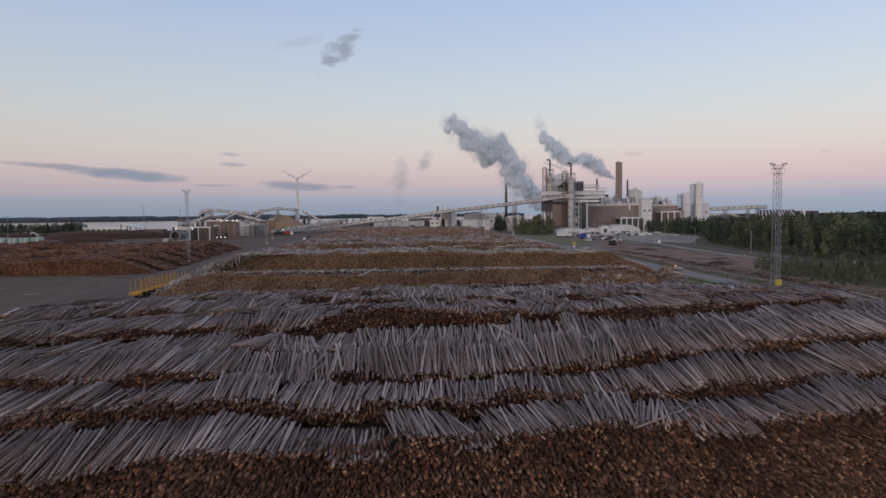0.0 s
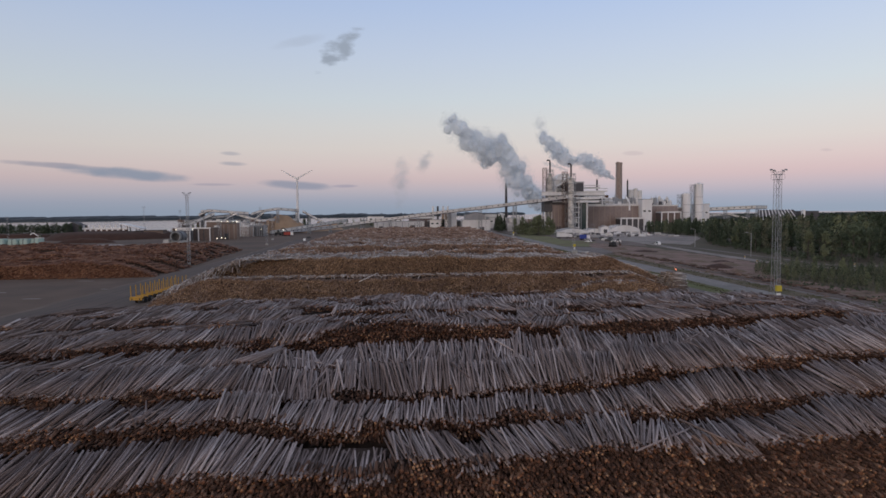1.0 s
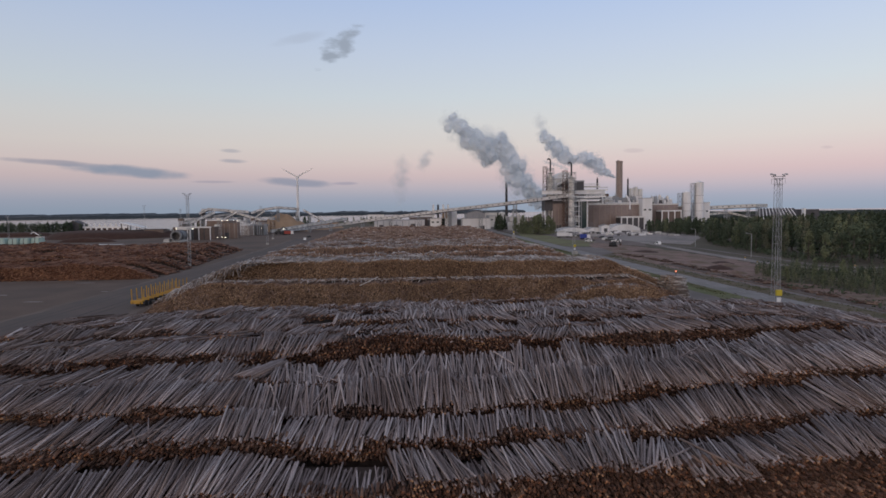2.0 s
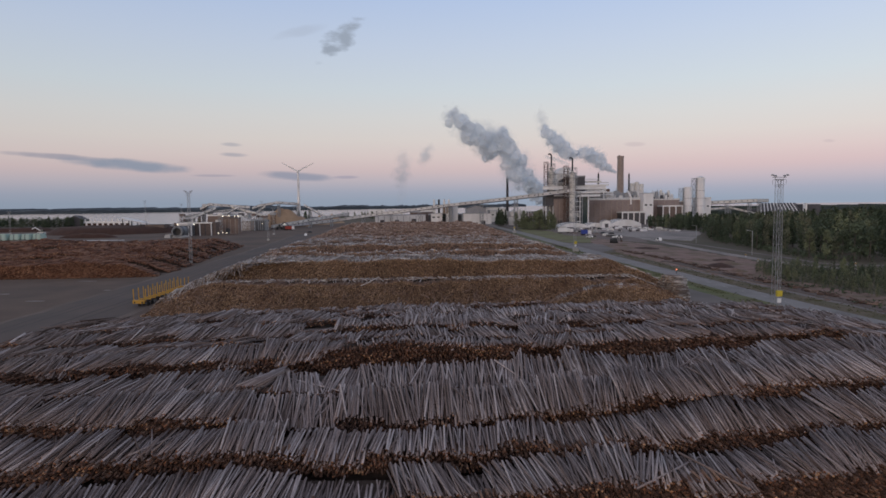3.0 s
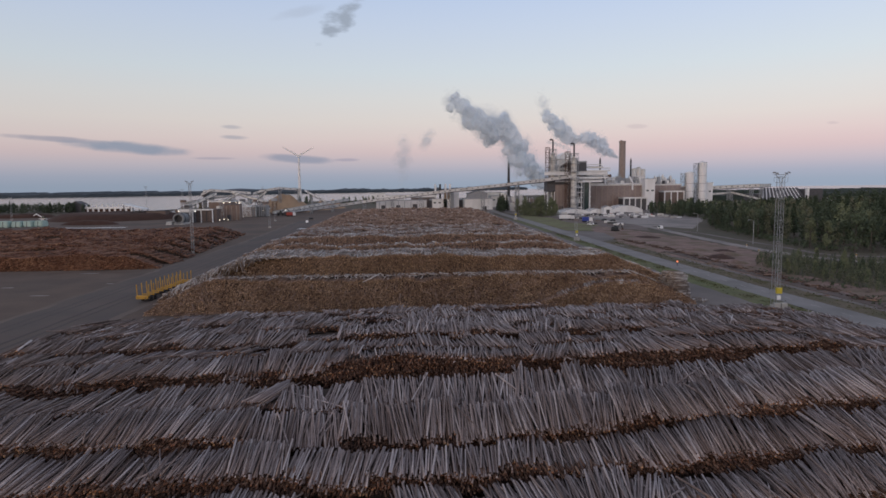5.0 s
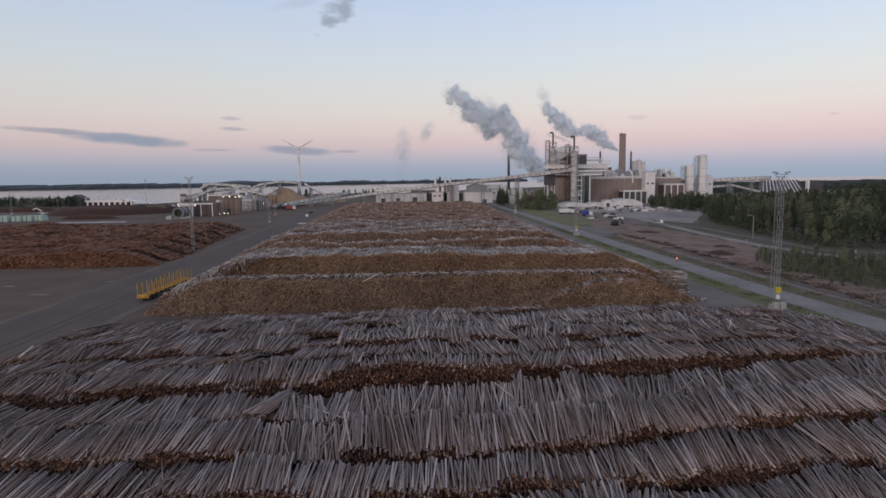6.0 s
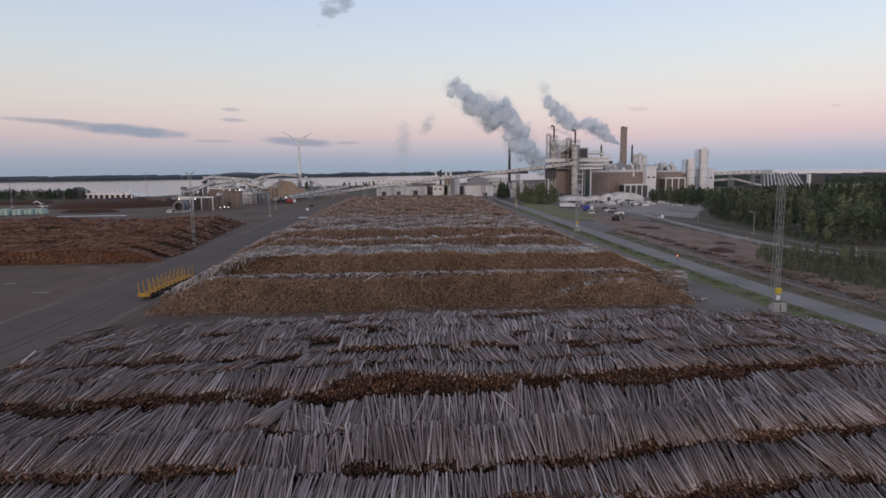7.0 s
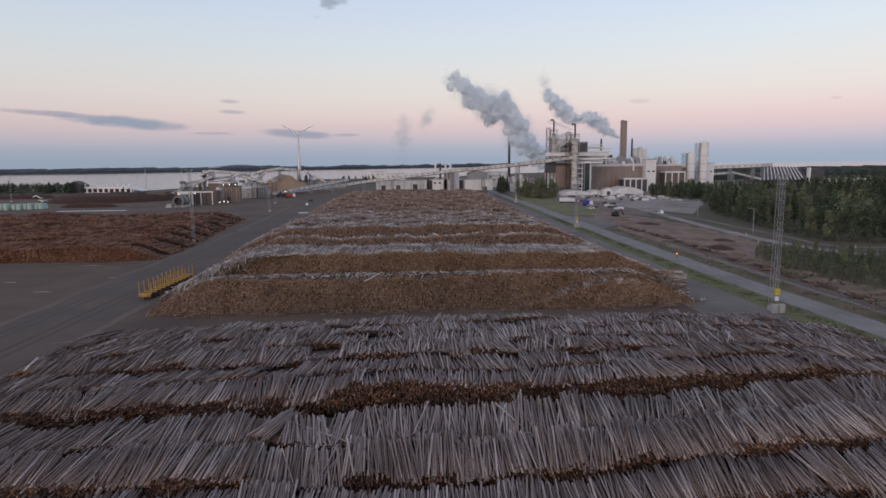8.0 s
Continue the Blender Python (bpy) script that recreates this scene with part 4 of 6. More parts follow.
def lamp_post(x, y, h, turn=0):
    m = thing("street_lamp", x, y, "slim grey street lamp beside the gravel road", "street lamp", "street lamps", turn=turn)
    part("pole", rods([((0, 0, 0), (0, 0, h))], 0.14), STEEL, m)
    part("arm", rods([((0, 0, h - 0.1), (-1.8, 0, h + 0.3))], 0.07), STEEL, m)
    part("lamp_head", boxes((-2.7, -1.7, -0.2, 0.2, h + 0.2, h + 0.42, 0.8)), STEEL, m)


for x, y, h in ((150, 257, 10.4), (160, 330, 10), (158, 395, 10), (146, 470, 10), (112, 560, 10), (235, 190, 10)):
    lamp_post(*yard(x, y), h)
for x, y in ((134.5, 226), (141.0, 246), (158.5, 206), (178, 198)):
    m = thing("marker_post", *yard(x, y), "short orange and white roadside marker post", "marker post", "marker posts")
    part("post", rods([((0, 0, 0), (0, 0, 1.3))], 0.1), WHITE, m)
    part("band", boxes((-0.18, 0.18, -0.14, 0.14, 0.7, 1.15)), YELLOW, m, "orange-yellow band")
BEACON_AT = (86.1, 193.2)
m = thing("warning_beacon", *BEACON_AT, "small orange warning beacon lit beside the road", "beacon")
part("post", rods([((0, 0, 0), (0, 0, 1.2))], 0.1), DARK_STEEL, m)
part("lens", rods([((0, 0, 1.2), (0, 0, 1.55))], 0.18, 8), BEACON, m, "glowing orange lens")

# ---- railway track ----
ribbon("ballast_bed", [(101.5, -150), (101.5, 120), (102.5, 235)], 4.6, 0.16, BALLAST, "dark stony track bed", "track bed")
track = thing("railway_track", *yard(101.5, 0), "old railway track with rusty rails and dark sleepers", "railway track", z=0.16, turn=YARD_TURN)
for s in (-0.75, 0.75):
    part("rail", boxes((s - 0.05, s + 0.05, -100, 120, 0.12, 0.28)), RUSTY, track, "rusty steel rail")
sl = bpy.data.meshes.new("sleeper")
bm = boxes((-1.3, 1.3, -0.13, 0.13, 0, 0.14))
bm.to_mesh(sl)
bm.free()
sl.materials.append(BALLAST)
for k in range(100):
    ob = new("sleeper", sl)
    ob.parent, ob.location = track, (0, 60 + 0.62 * k, 0)
# dark waste logs and bark lying along the track
waste = thing("waste_logs", 0, 0, "dark rotten waste logs and bark strewn along the track", "waste logs", turn=YARD_TURN)
for nm, n, lo, hi, mat in (("dark_waste", 640, 90, 292, DARK_BARK), ("pale_waste", 90, 90, 200, TAN_BARK)):
    y = rng.uniform(lo, hi, n)
    x = 103.6 + rng.normal(0, 1.1, n) + np.where(y > 210, 1.5 * np.sin((y - 210) / 18), 0)
    keep = np.array([noise.noise((float(q) / 7, 3.0, 1.0)) for q in y]) > -0.15
    x, y = x[keep], y[keep]
    yaw, ll = np.radians(rng.normal(0, 42, len(x))), rng.uniform(0.8, 3.6, len(x))
    d = np.stack([np.sin(yaw) * ll, np.cos(yaw) * ll, rng.normal(0.1, 0.16, len(x))], axis=1)
    f = np.stack([x, y, rng.uniform(0.12, 0.5, len(x))], axis=1)
    stuff("waste_layer", waste, (f, f + d, rng.uniform(0.06, 0.2, len(x))), 5, mat, DARK_BARK, nm.replace("_", " ") + " wood")
for k in range(46):
    x, y = 97 + rng.random() * 14, 85 + rng.random() * 150
    s = rng.uniform(0.3, 1.1)
    bm = bmesh.new()
    bmesh.ops.create_icosphere(bm, subdivisions=1, radius=s)
    for v in bm.verts:
        v.co *= rng.uniform(0.75, 1.15)
        v.co.z *= 0.45
    ob = part("dirt_heap", bm, DIRT if k % 3 else BALLAST)
    ob.location = (*yard(x, y), 0.05)
    tagged(ob, "small heap of dark dirt and bark beside the track", "dirt heap", "dirt heaps along the track")

# ---- timber wagon with yellow stakes ----
w = thing("timber_wagon", -64.9, 144.2, "empty timber wagon with bright yellow stakes", "timber wagon", turn=-2.4)
for s in (-0.9, 0.9):
    part("chassis_beam", boxes((s - 0.18, s + 0.18, 0, 25.7, 0.95, 1.35)), DARK_STEEL, w, "dark chassis beam")
part("deck", boxes((-1.2, 1.2, 0.2, 25.5, 1.36, 1.44)), DARK_STEEL, w, "dark steel deck")
for y in (0.0, 25.4):
    part("end_beam", boxes((-1.4, 1.4, y, y + 0.3, 0.9, 1.7)), YELLOW, w)
for k in range(11):
    y = 0.7 + k * 2.43
    part("bolster", boxes((-1.35, 1.35, y - 0.1, y + 0.1, 1.45, 1.7)), YELLOW, w)
    for s in (-1.38, 1.38):
        part("stake", rods([((s, y, 1.3), (s * 1.06, y, 4.3))], 0.11, 6), YELLOW, w)
for y in (2.6, 4.6, 11.8, 13.8, 21.0, 23.0):
    for s in (-1.05, 1.05):
        part("wheel", rods([((s - 0.18, y, 0.5), (s + 0.18, y, 0.5))], 0.5, 14), BLACK, w, "black wheel")


# ---- buildings ----
def hall(name, x0, x1, y0, y1, h, wall, label, category, roof=GREY_ROOF, cap=None, ribs=0, rib_mat=WHITE, rise=0.0, doors=(), windows=0, group=""):
    """A hall: walls, a flat or pitched roof, a cap along the eaves, upright ribs on the front, doors (x, width, height) and a band of windows."""
    b = thing(name, x0, y0, label, category, group)
    wdt, dep = x1 - x0, y1 - y0
    part("wall", boxes((0, wdt, 0, dep, 0, h)), wall, b)
    if rise:
        bm = prism(bmesh.new(), [(-0.5, h), (wdt / 2, h + rise), (wdt + 0.5, h), (wdt + 0.5, h + 0.4), (wdt / 2, h + rise + 0.4), (-0.5, h + 0.4)], -0.5, dep + 0.5)
        bmesh.ops.recalc_face_normals(bm, faces=bm.faces)
        part("roof", bm, roof, b)
        part("gable", prism(bmesh.new(), [(0, h), (wdt, h), (wdt / 2, h + rise)], 0.0, 0.3), wall, b)
    else:
        part("roof", boxes((-0.3, wdt + 0.3, -0.3, dep + 0.3, h, h + 0.5)), roof, b)
    if cap:
        part("eaves_band", boxes((-0.45, wdt + 0.45, -0.45, dep + 0.45, h - 0.9, h + 0.3)), cap, b)
    for k in range(ribs):
        x = wdt * (k + 0.5) / ribs
        part("rib", boxes((x - 0.3, x + 0.3, -0.35, 0.1, 0, h - 0.9)), rib_mat, b)
    for x, dw, dh in doors:
        part("door", boxes((x, x + dw, -0.2, 0.1, 0, dh)), DARK_WALL, b, "dark door")
    for k in range(windows):
        x = wdt * (k + 0.5) / windows
        part("window", boxes((x - 1.3, x + 1.3, -0.15, 0.1, h * 0.6, h * 0.6 + 1.6)), GLASSY, b, "dark window")
    return b


def portal(x0, x1, y0, y1, h, bays, label, fill=DARK_WALL):
    """White concrete portal frames with dark bays between them."""
    b = thing("portal_hall", x0, y0, label, "hall", "portal halls")
    wdt = x1 - x0
    part("back_wall", boxes((0.4, wdt - 0.4, 0.8, y1 - y0, 0, h - 0.4)), fill, b)
    part("beam", boxes((0, wdt, 0, y1 - y0, h - 1.4, h)), WHITE, b, "white beam")
    for k in range(bays + 1):
        x = (wdt - 1.1) * k / bays
        part("column", boxes((x, x + 1.1, 0, 1.0, 0, h - 1.4)), WHITE, b, "white column")
    return b


def tank(name, x, y, r, h, mat, label, category="tank", z=0.0, cone=0.0, ladder=False, n=24):
    t = thing(name, x, y, label, category)
    part("shell", rods([((0, 0, z), (0, 0, h))], r, n), mat, t)
    bm = rod(bmesh.new(), (0, 0, h), (0, 0, h + max(cone, 0.4)), r, r * (0.25 if cone else 0.96), n)
    part("cap", bm, mat, t)
    for k in range(1, int((h - z) / 9)):
        part("hoop", rods([((0, 0, z + 9 * k), (0, 0, z + 9 * k + 0.35))], r + 0.12, n), STEEL, t)
    if ladder:
        part("ladder_tower", lattice(r * 0.9, r * 0.9, h - 1), STEEL, t).location = (-r - r * 0.5, 0, 0)
    if z > 0.5:
        for a in range(6):
            c, s = math.cos(a * 1.047) * r * 0.85, math.sin(a * 1.047) * r * 0.85
            part("support_leg", rods([((c, s, 0), (c, s, z))], 0.35), STEEL, t)
    return t


def lattice(w, d, h, step=3.2, r=0.16):
    """A braced steel frame tower."""
    cs = ((-w / 2, -d / 2), (w / 2, -d / 2), (w / 2, d / 2), (-w / 2, d / 2))
    lines = [((a, b, 0), (a, b, h)) for a, b in cs]
    n = max(int(h / step), 1)
    for k in range(n):
        z0, z1 = h * k / n, h * (k + 1) / n
        for i in range(4):
            (a, b), (c, e) = cs[i], cs[(i + 1) % 4]
            lines.append(((a, b, z1), (c, e, z1)))
            lines.append(((a, b, z0), (c, e, z1)) if k % 2 else ((c, e, z0), (a, b, z1)))
    bm = rods(lines, r, 4)
    for k in range(n):
        z = h * (k + 1) / n
        box(bm, -w / 2, w / 2, -d / 2, d / 2, z - 0.08, z + 0.08)
    return bm


def gallery(name, pts, w, h, mat, label, legs, leg_drop=True, lamps=0):
    """A covered conveyor on trestles, through the points given (its underside)."""
    g = thing(name, 0, 0, label, "conveyor")
    for (a, b) in zip(pts, pts[1:]):
        a, b = Vector(a), Vector(b)
        d = (b - a)
        side = Vector((-d.y, d.x, 0)).normalized() * w / 2
        up = Vector((0, 0, h))
        for nm, m, z0, z1, grow in (("gallery", mat, 0.0, 1.0, 1.0), ("floor_beam", DARK_WALL, -0.22, 0.0, 0.9), ("roof_ridge", GREY_ROOF, 1.0, 1.08, 1.08)):
            bm = bmesh.new()
            q = [bm.verts.new(p + s * side * grow + up * z) for p in (a, b) for s, z in ((-1, z0), (1, z0), (1, z1), (-1, z1))]
            for f in ((3, 2, 1, 0), (4, 5, 6, 7), (0, 1, 5, 4), (1, 2, 6, 5), (2, 3, 7, 6), (3, 0, 4, 7)):
                bm.faces.new([q[i] for i in f])
            bmesh.ops.recalc_face_normals(bm, faces=bm.faces)
            part(nm, bm, m, g)
        n = int(d.length / 7)
        for k in range(n):
            p = a + d * (k + 0.5) / n
            f = -side.normalized() if side.y > 0 else side.normalized()
            bm = bmesh.new()
            t = d.normalized()
            c = p + f * (w / 2 + 0.05) + up * 0.55
            q = [bm.verts.new(c + t * u + up * v) for u, v in ((-0.9, -0.15), (0.9, -0.15), (0.9, 0.15), (-0.9, 0.15))]
            q2 = [bm.verts.new(v.co - f * 0.3) for v in q]
            bm.faces.new(q)
            bm.faces.new(q2[::-1])
            for i in range(4):
                bm.faces.new((q[i], q[(i + 1) % 4], q2[(i + 1) % 4], q2[i]))
            part("window", bm, GLASSY, g)
    for x, y, z in legs:
        part("trestle", lattice(w * 0.8, w * 0.8, z, 4.5, 0.22), STEEL, g).location = (x, y, 0)
    for k in range(lamps):
        u = (k + 0.5) / lamps * (len(pts) - 1)
        i = int(u)
        p = Vector(pts[i]).lerp(Vector(pts[i + 1]), u - i)
        part("roof_lamp_post", rods([(p + Vector((0, 0, h)), p + Vector((0, 0, h + 1.8)))], 0.12, 4), STEEL, g)
    return g


# the mill: brick halls
hall("mill_hall", 139.5, 159, 600, 628, 27.5, BRICK, "tall brick mill hall with dark upper wall", "mill building", roof=DARK_WALL, ribs=5, rib_mat=TAN_BRICK, doors=((4, 4, 6), (13, 4, 6)))
t = thing("transfer_house", 131, 600, "dark raised transfer house on steel legs with pipes", "transfer house")
part("body", boxes((0, 8.3, 0, 14, 20.5, 31.5)), DARK_WALL, t)
part("roof_edge", boxes((-0.4, 8.4, -0.4, 14.4, 31.5, 32.1)), WHITE, t, "white roof edge")
for x in (0.3, 7.4):
    for y in (0.3, 13):
        part("leg", boxes((x, x + 0.6, y, y + 0.6, 0, 20.5)), WHITE, t, "white steel leg")
for k, x in enumerate((1.6, 3.4, 5.4)):
    part("pipe", rods([((x, 2 + k, 0), (x, 2 + k, 20.5))], 0.5, 8), (CREAM, STEEL, WHITE)[k], t)
hall("mill_upper_storey", 139.8, 158.5, 602, 627, 31, DARK_WALL, "dark clad upper storey of the mill with pale roof edge", "mill building", cap=WHITE)
hall("mill_hall", 184, 244.4, 640, 700, 26.8, BRICK, "long brick mill hall with pale ribs and white roof edge", "mill building", cap=CREAM, ribs=10, rib_mat=TAN_BRICK)
hall("mill_hall", 263, 296, 665, 720, 26.5, BRICK, "brick mill hall behind white portal frames", "mill building", cap=CREAM, ribs=5, rib_mat=TAN_BRICK)
hall("mill_hall", 296, 318, 700, 740, 24, BRICK, "small brick mill hall with pale roof edge", "mill building", cap=CREAM, ribs=3, rib_mat=TAN_BRICK)
portal(216.5, 242, 622, 639, 13.5, 4, "white portal frame hall with dark bays")
portal(270.6, 293, 648, 664, 19.5, 3, "tall white portal frame hall with dark brown bays", BROWN)
portal(166, 175.5, 602, 634, 32, 1, "tall white portal frame with dark green glazing", GLASSY)
hall("stair_tower", 242.2, 252.8, 630, 642, 32.5, WHITE, "white stair tower with flat roof", "tower", windows=2, doors=((2, 3, 5), (6, 3, 5)))
boiler = hall("boiler_house", 149, 173, 640, 675, 54, CREAM, "tall pale boiler house with dark open floors", "boiler house", ribs=5)
prof = [(5 + 15 * k / 10, 54.5 + 7.2 * math.sin(math.pi * (0.06 + 0.88 * k / 10)) ** 0.6) for k in range(11)]
bm = prism(bmesh.new(), [(5, 54.4)] + prof + [(20, 54.4)], 2, 28)
bmesh.ops.recalc_face_normals(bm, faces=bm.faces)
part("roof_vault", bm, WHITE, boiler, "white vaulted roof block")
# no openings are cut: dark blocks carry the shade of the open floors
for z0, z1, xa, xb in ((50.2, 52.6, 12, 24.2), (45.5, 48.6, -0.2, 12), (40.4, 42.6, -0.2, 24.2), (35.6, 38.4, 2, 20), (31.4, 33.2, -0.2, 24.2)):
    part("open_floor", boxes((xa, xb, -0.3, 20, z0, z1)), DARK_WALL, boiler, "dark block painted as a shaded open floor")
    part("floor_slab", boxes((xa - 0.8, xb + 0.8, -1.6, 20, z0 - 0.8, z0 - 0.1)), WHITE, boiler, "white floor slab")
    part("handrail", rods([((xa - 0.8, -1.5, z0 + 1.1), (xb + 0.8, -1.5, z0 + 1.1))], 0.12, 4), STEEL, boiler)
for x in (1.0, 7.5, 16.0, 22.5):
    part("downpipe", rods([((x, -1.0, 24), (x, -1.0, 53))], 0.45, 8), STEEL if x in (7.5, 22.5) else WHITE, boiler)
part("flue_duct", rods([((3, -2.4, 30), (3, -2.4, 47)), ((3, -2.4, 47), (12, -2.4, 52))], 1.3, 10), CREAM, boiler, "pale bent flue duct")
hall("dark_filter_house", 161.6, 177, 622, 639, 51, DARK_WALL, "dark grey clad filter house", "filter house", cap=GREY_ROOF)
for x, y, r, h in ((139.5, 612, 2.8, 69), (155.4, 590, 3.2, 63.5)):
    s = thing("scrubber_tower", x, y, "pale scrubber tower with scaffold and hooked vent pipe", "tower", "scrubber towers")
    part("shell", rods([((0, 0, 0), (0, 0, h - 15))], r * 0.92, 18), CREAM, s)
    part("neck", rod(bmesh.new(), (0, 0, h - 15), (0, 0, h - 9), r * 0.92, r * 0.36, 18), CREAM, s)
    for k in range(1, 7):
        part("platform", boxes((-r * 1.5, r * 1.5, -r * 1.5, r * 1.5, k * h / 8, k * h / 8 + 0.35)), STEEL, s)
    part("vent_pipe", rods([((0, 0, h - 9.5), (0, 0, h + 3)), ((0, 0, h + 3), (-1.6, 0, h + 4.2)), ((-1.6, 0, h + 4.2), (-3.2, 0, h + 3.4))], 0.8, 10), DARK_STEEL, s, "dark hooked vent pipe")
    part("scaffold", lattice(r * 2.3, r * 2.3, h - 6, 4.5, 0.17), STEEL, s)
    part("side_scaffold", lattice(r * 1.3, r * 1.6, h - 4, 5, 0.17), RUSTY, s, "reddish steel scaffold").location = (-r * 1.9, 1, 0)
for k, (x0, x1, z, y) in enumerate(((130, 194, 37, 606), (158, 196, 33.5, 608), (176, 200, 40.5, 615), (150, 186, 29.5, 598), (186, 205, 26.9, 642), (160, 200, 45, 640))):
    g = thing("pipe_bridge", x0, y, "white pipe bridge with steel legs", "pipe bridge", "pipe bridges")
    part("girder", boxes((0, x1 - x0, 0, 3, z, z + (3.2 if k == 0 else 1.6))), WHITE if k < 4 else CREAM, g)
    for j in range(4):
        part("pipe", rods([((0, -0.5, z + 3.4 + 0.02 * j), (x1 - x0, -0.5 + 0.9 * j, z + 3.4))], 0.35, 8), STEEL if j % 2 else CREAM, g)
    for u in np.linspace(0.06, 0.94, 3) if k in (0, 3) else (0.03,):
        if x0 + (x1 - x0) * u > 178:
            continue
        part("leg", boxes(((x1 - x0) * u - 0.3, (x1 - x0) * u + 0.3, 0.5, 1.1, 0, z)), STEEL, g)
for x0, x1, y0, y1, h in ((176, 186, 636, 662, 42), (157.5, 166, 596, 612, 38), (206, 216, 646, 660, 38)):
    f = thing("process_plant", x0, y0, "open steel process frame with white floors and vessels", "process plant", "process plants")
    for k in range(1, int(h / 5) + 1):
        part("floor", boxes((0, x1 - x0, 0, y1 - y0, 5 * k - 0.9, 5 * k)), WHITE if k % 2 else CREAM, f)
        part("floor_plant", boxes((0.8, (x1 - x0) * rng.uniform(0.4, 0.9), 1.5, y1 - y0 - 1, 5 * k, 5 * k + rng.uniform(1.6, 3.6))), (DARK_WALL, STEEL, CREAM, RUSTY)[k % 4], f)
    for a in (0.2, (x1 - x0) / 2, x1 - x0 - 0.6):
        for b in (0.2, y1 - y0 - 0.6):
            part("column", boxes((a, a + 0.4, b, b + 0.4, 0, 5 * int(h / 5))), STEEL, f)
hall("plant_block", 186, 206, 645, 675, 37, DARK_WALL, "dark plant block with pale floor bands", "mill building", cap=WHITE)
for k, (x, y, r, h) in enumerate(((208, 660, 1.5, 41), (212, 662, 1.8, 38), (216, 668, 2.0, 35), (224, 680, 2.3, 34), (182, 650, 2.2, 46), (146, 630, 2.6, 48), (143, 640, 1.6, 55), (229, 676, 1.6, 31))):
    tank("process_vessel", x, y, r, h, CREAM if k % 2 else WHITE, "slim pale process vessel on the mill roof", "vessel", cone=1.5)
for x0, x1, y, z in ((206, 244, 642, 27.4), (186, 215, 644, 31.5)):
    g = thing("roof_pipe", x0, y, "bundle of white pipes on the mill roof", "pipe")
    part("pipe", rods([((0, 0, z + 0.4), (x1 - x0, 0, z + 0.4)), ((0, 1.2, z + 0.5), (x1 - x0, 1.2, z + 0.5))], 0.5), WHITE, g)
    part("bend", rods([((x1 - x0 - 12, -2.6, 21), (x1 - x0 - 12, -2.6, z + 2)), ((x1 - x0 - 12, -2.6, z + 2), (x1 - x0 - 14, 2, z + 8))], 0.9, 10), WHITE, g, "white bent duct")
# chimneys
c = thing("chimney", 241, 700, "tall brown brick chimney with twin flues", "chimney")
part("shaft", rod(bmesh.new(), (0, 0, 0), (0, 0, 76.5), 4.2, 3.6, 24), CHIMNEY, c)
part("rim", rods([((0, 0, 75.2), (0, 0, 77.2))], 3.9, 24), CHIMNEY, c)
part("access_ladder", rods([((-4.0, -1.5, 5), (-3.6, -1.3, 76))], 0.25, 4), STEEL, c)
part("flue", rods([((-1.3, 0, 76), (-1.3, 0, 78))], 1.4, 14), DARK_STEEL, c)
for x, y, h, r, lab in ((121.4, 788, 58, 1.5, "slim black steel stack with red light top"), (200.3, 652, 54.5, 0.9, "slim dark steel stack over the mill"), (251.3, 700, 56, 0.9, "slim dark steel stack beside the chimney")):
    c = thing("steel_stack", x, y, lab, "stack", "slim steel stacks")
    part("pipe", rod(bmesh.new(), (0, 0, 0), (0, 0, h), r * 1.25, r, 12), DARK_STEEL, c)
    part("collar", rods([((0, 0, h - 6), (0, 0, h - 5.4))], r * 1.8, 12), STEEL, c)
    part("tip", rods([((0, 0, h), (0, 0, h + 1.6))], r * 0.5, 8), RUSTY, c)
for x, h in ((264.5, 46.0), (270.4, 47.5), (276.0, 45.0)):
    tank("silo", x, 726, 2.75, h, CREAM, "slim pale concrete silo in a close row", "silo", cone=0.8)
for k, (x, y, r, h) in enumerate(((281, 700, 1.7, 34), (285.5, 702, 1.5, 32), (289.5, 700, 1.9, 36), (294.5, 704, 1.6, 33), (299.5, 702, 1.8, 35), (306, 708, 2.2, 31))):
    tank("process_vessel", x, y, r, h, WHITE if k % 2 else CREAM, "slim pale process vessel between the halls", "vessel", cone=2.2)
for x, y, r, h in ((321.6, 700, 5.0, 40), (336.8, 700, 5.0, 51.5)):
    tank("silo", x, y, r, h, WHITE, "tall white silo with steel ladder tower", "silo", cone=1.6, ladder=True)
for x0, x1, y, h, m, lab in ((346, 360, 720, 28, WHITE, "white block beside the silos"), (254, 264, 690, 36, WHITE, "white block with rooftop vents"), (278, 300, 740, 33, CREAM, "pale block behind the brick halls"), (296, 312, 730, 28, CREAM, "pale block behind the brick halls")):
    hall("mill_block", x0, x1, y, y + 18, h, m, lab, "mill building", cap=WHITE, windows=2)
tank("water_tank", 368, 757, 3.2, 20, WHITE, "white water tank with red band", cone=1.2)
gallery("conveyor", [(378, 762, 20), (440, 762, 22), (478, 800, 22)], 4, 3.6, CREAM, "pale covered conveyor on concrete legs", ((402, 762, 20), (432, 762, 21), (455, 780, 22)))
gallery("conveyor", [(372, 758, 12), (410, 770, 14), (450, 775, 5)], 3, 2.2, CREAM, "low pale conveyor between the tanks", ((410, 770, 14),))
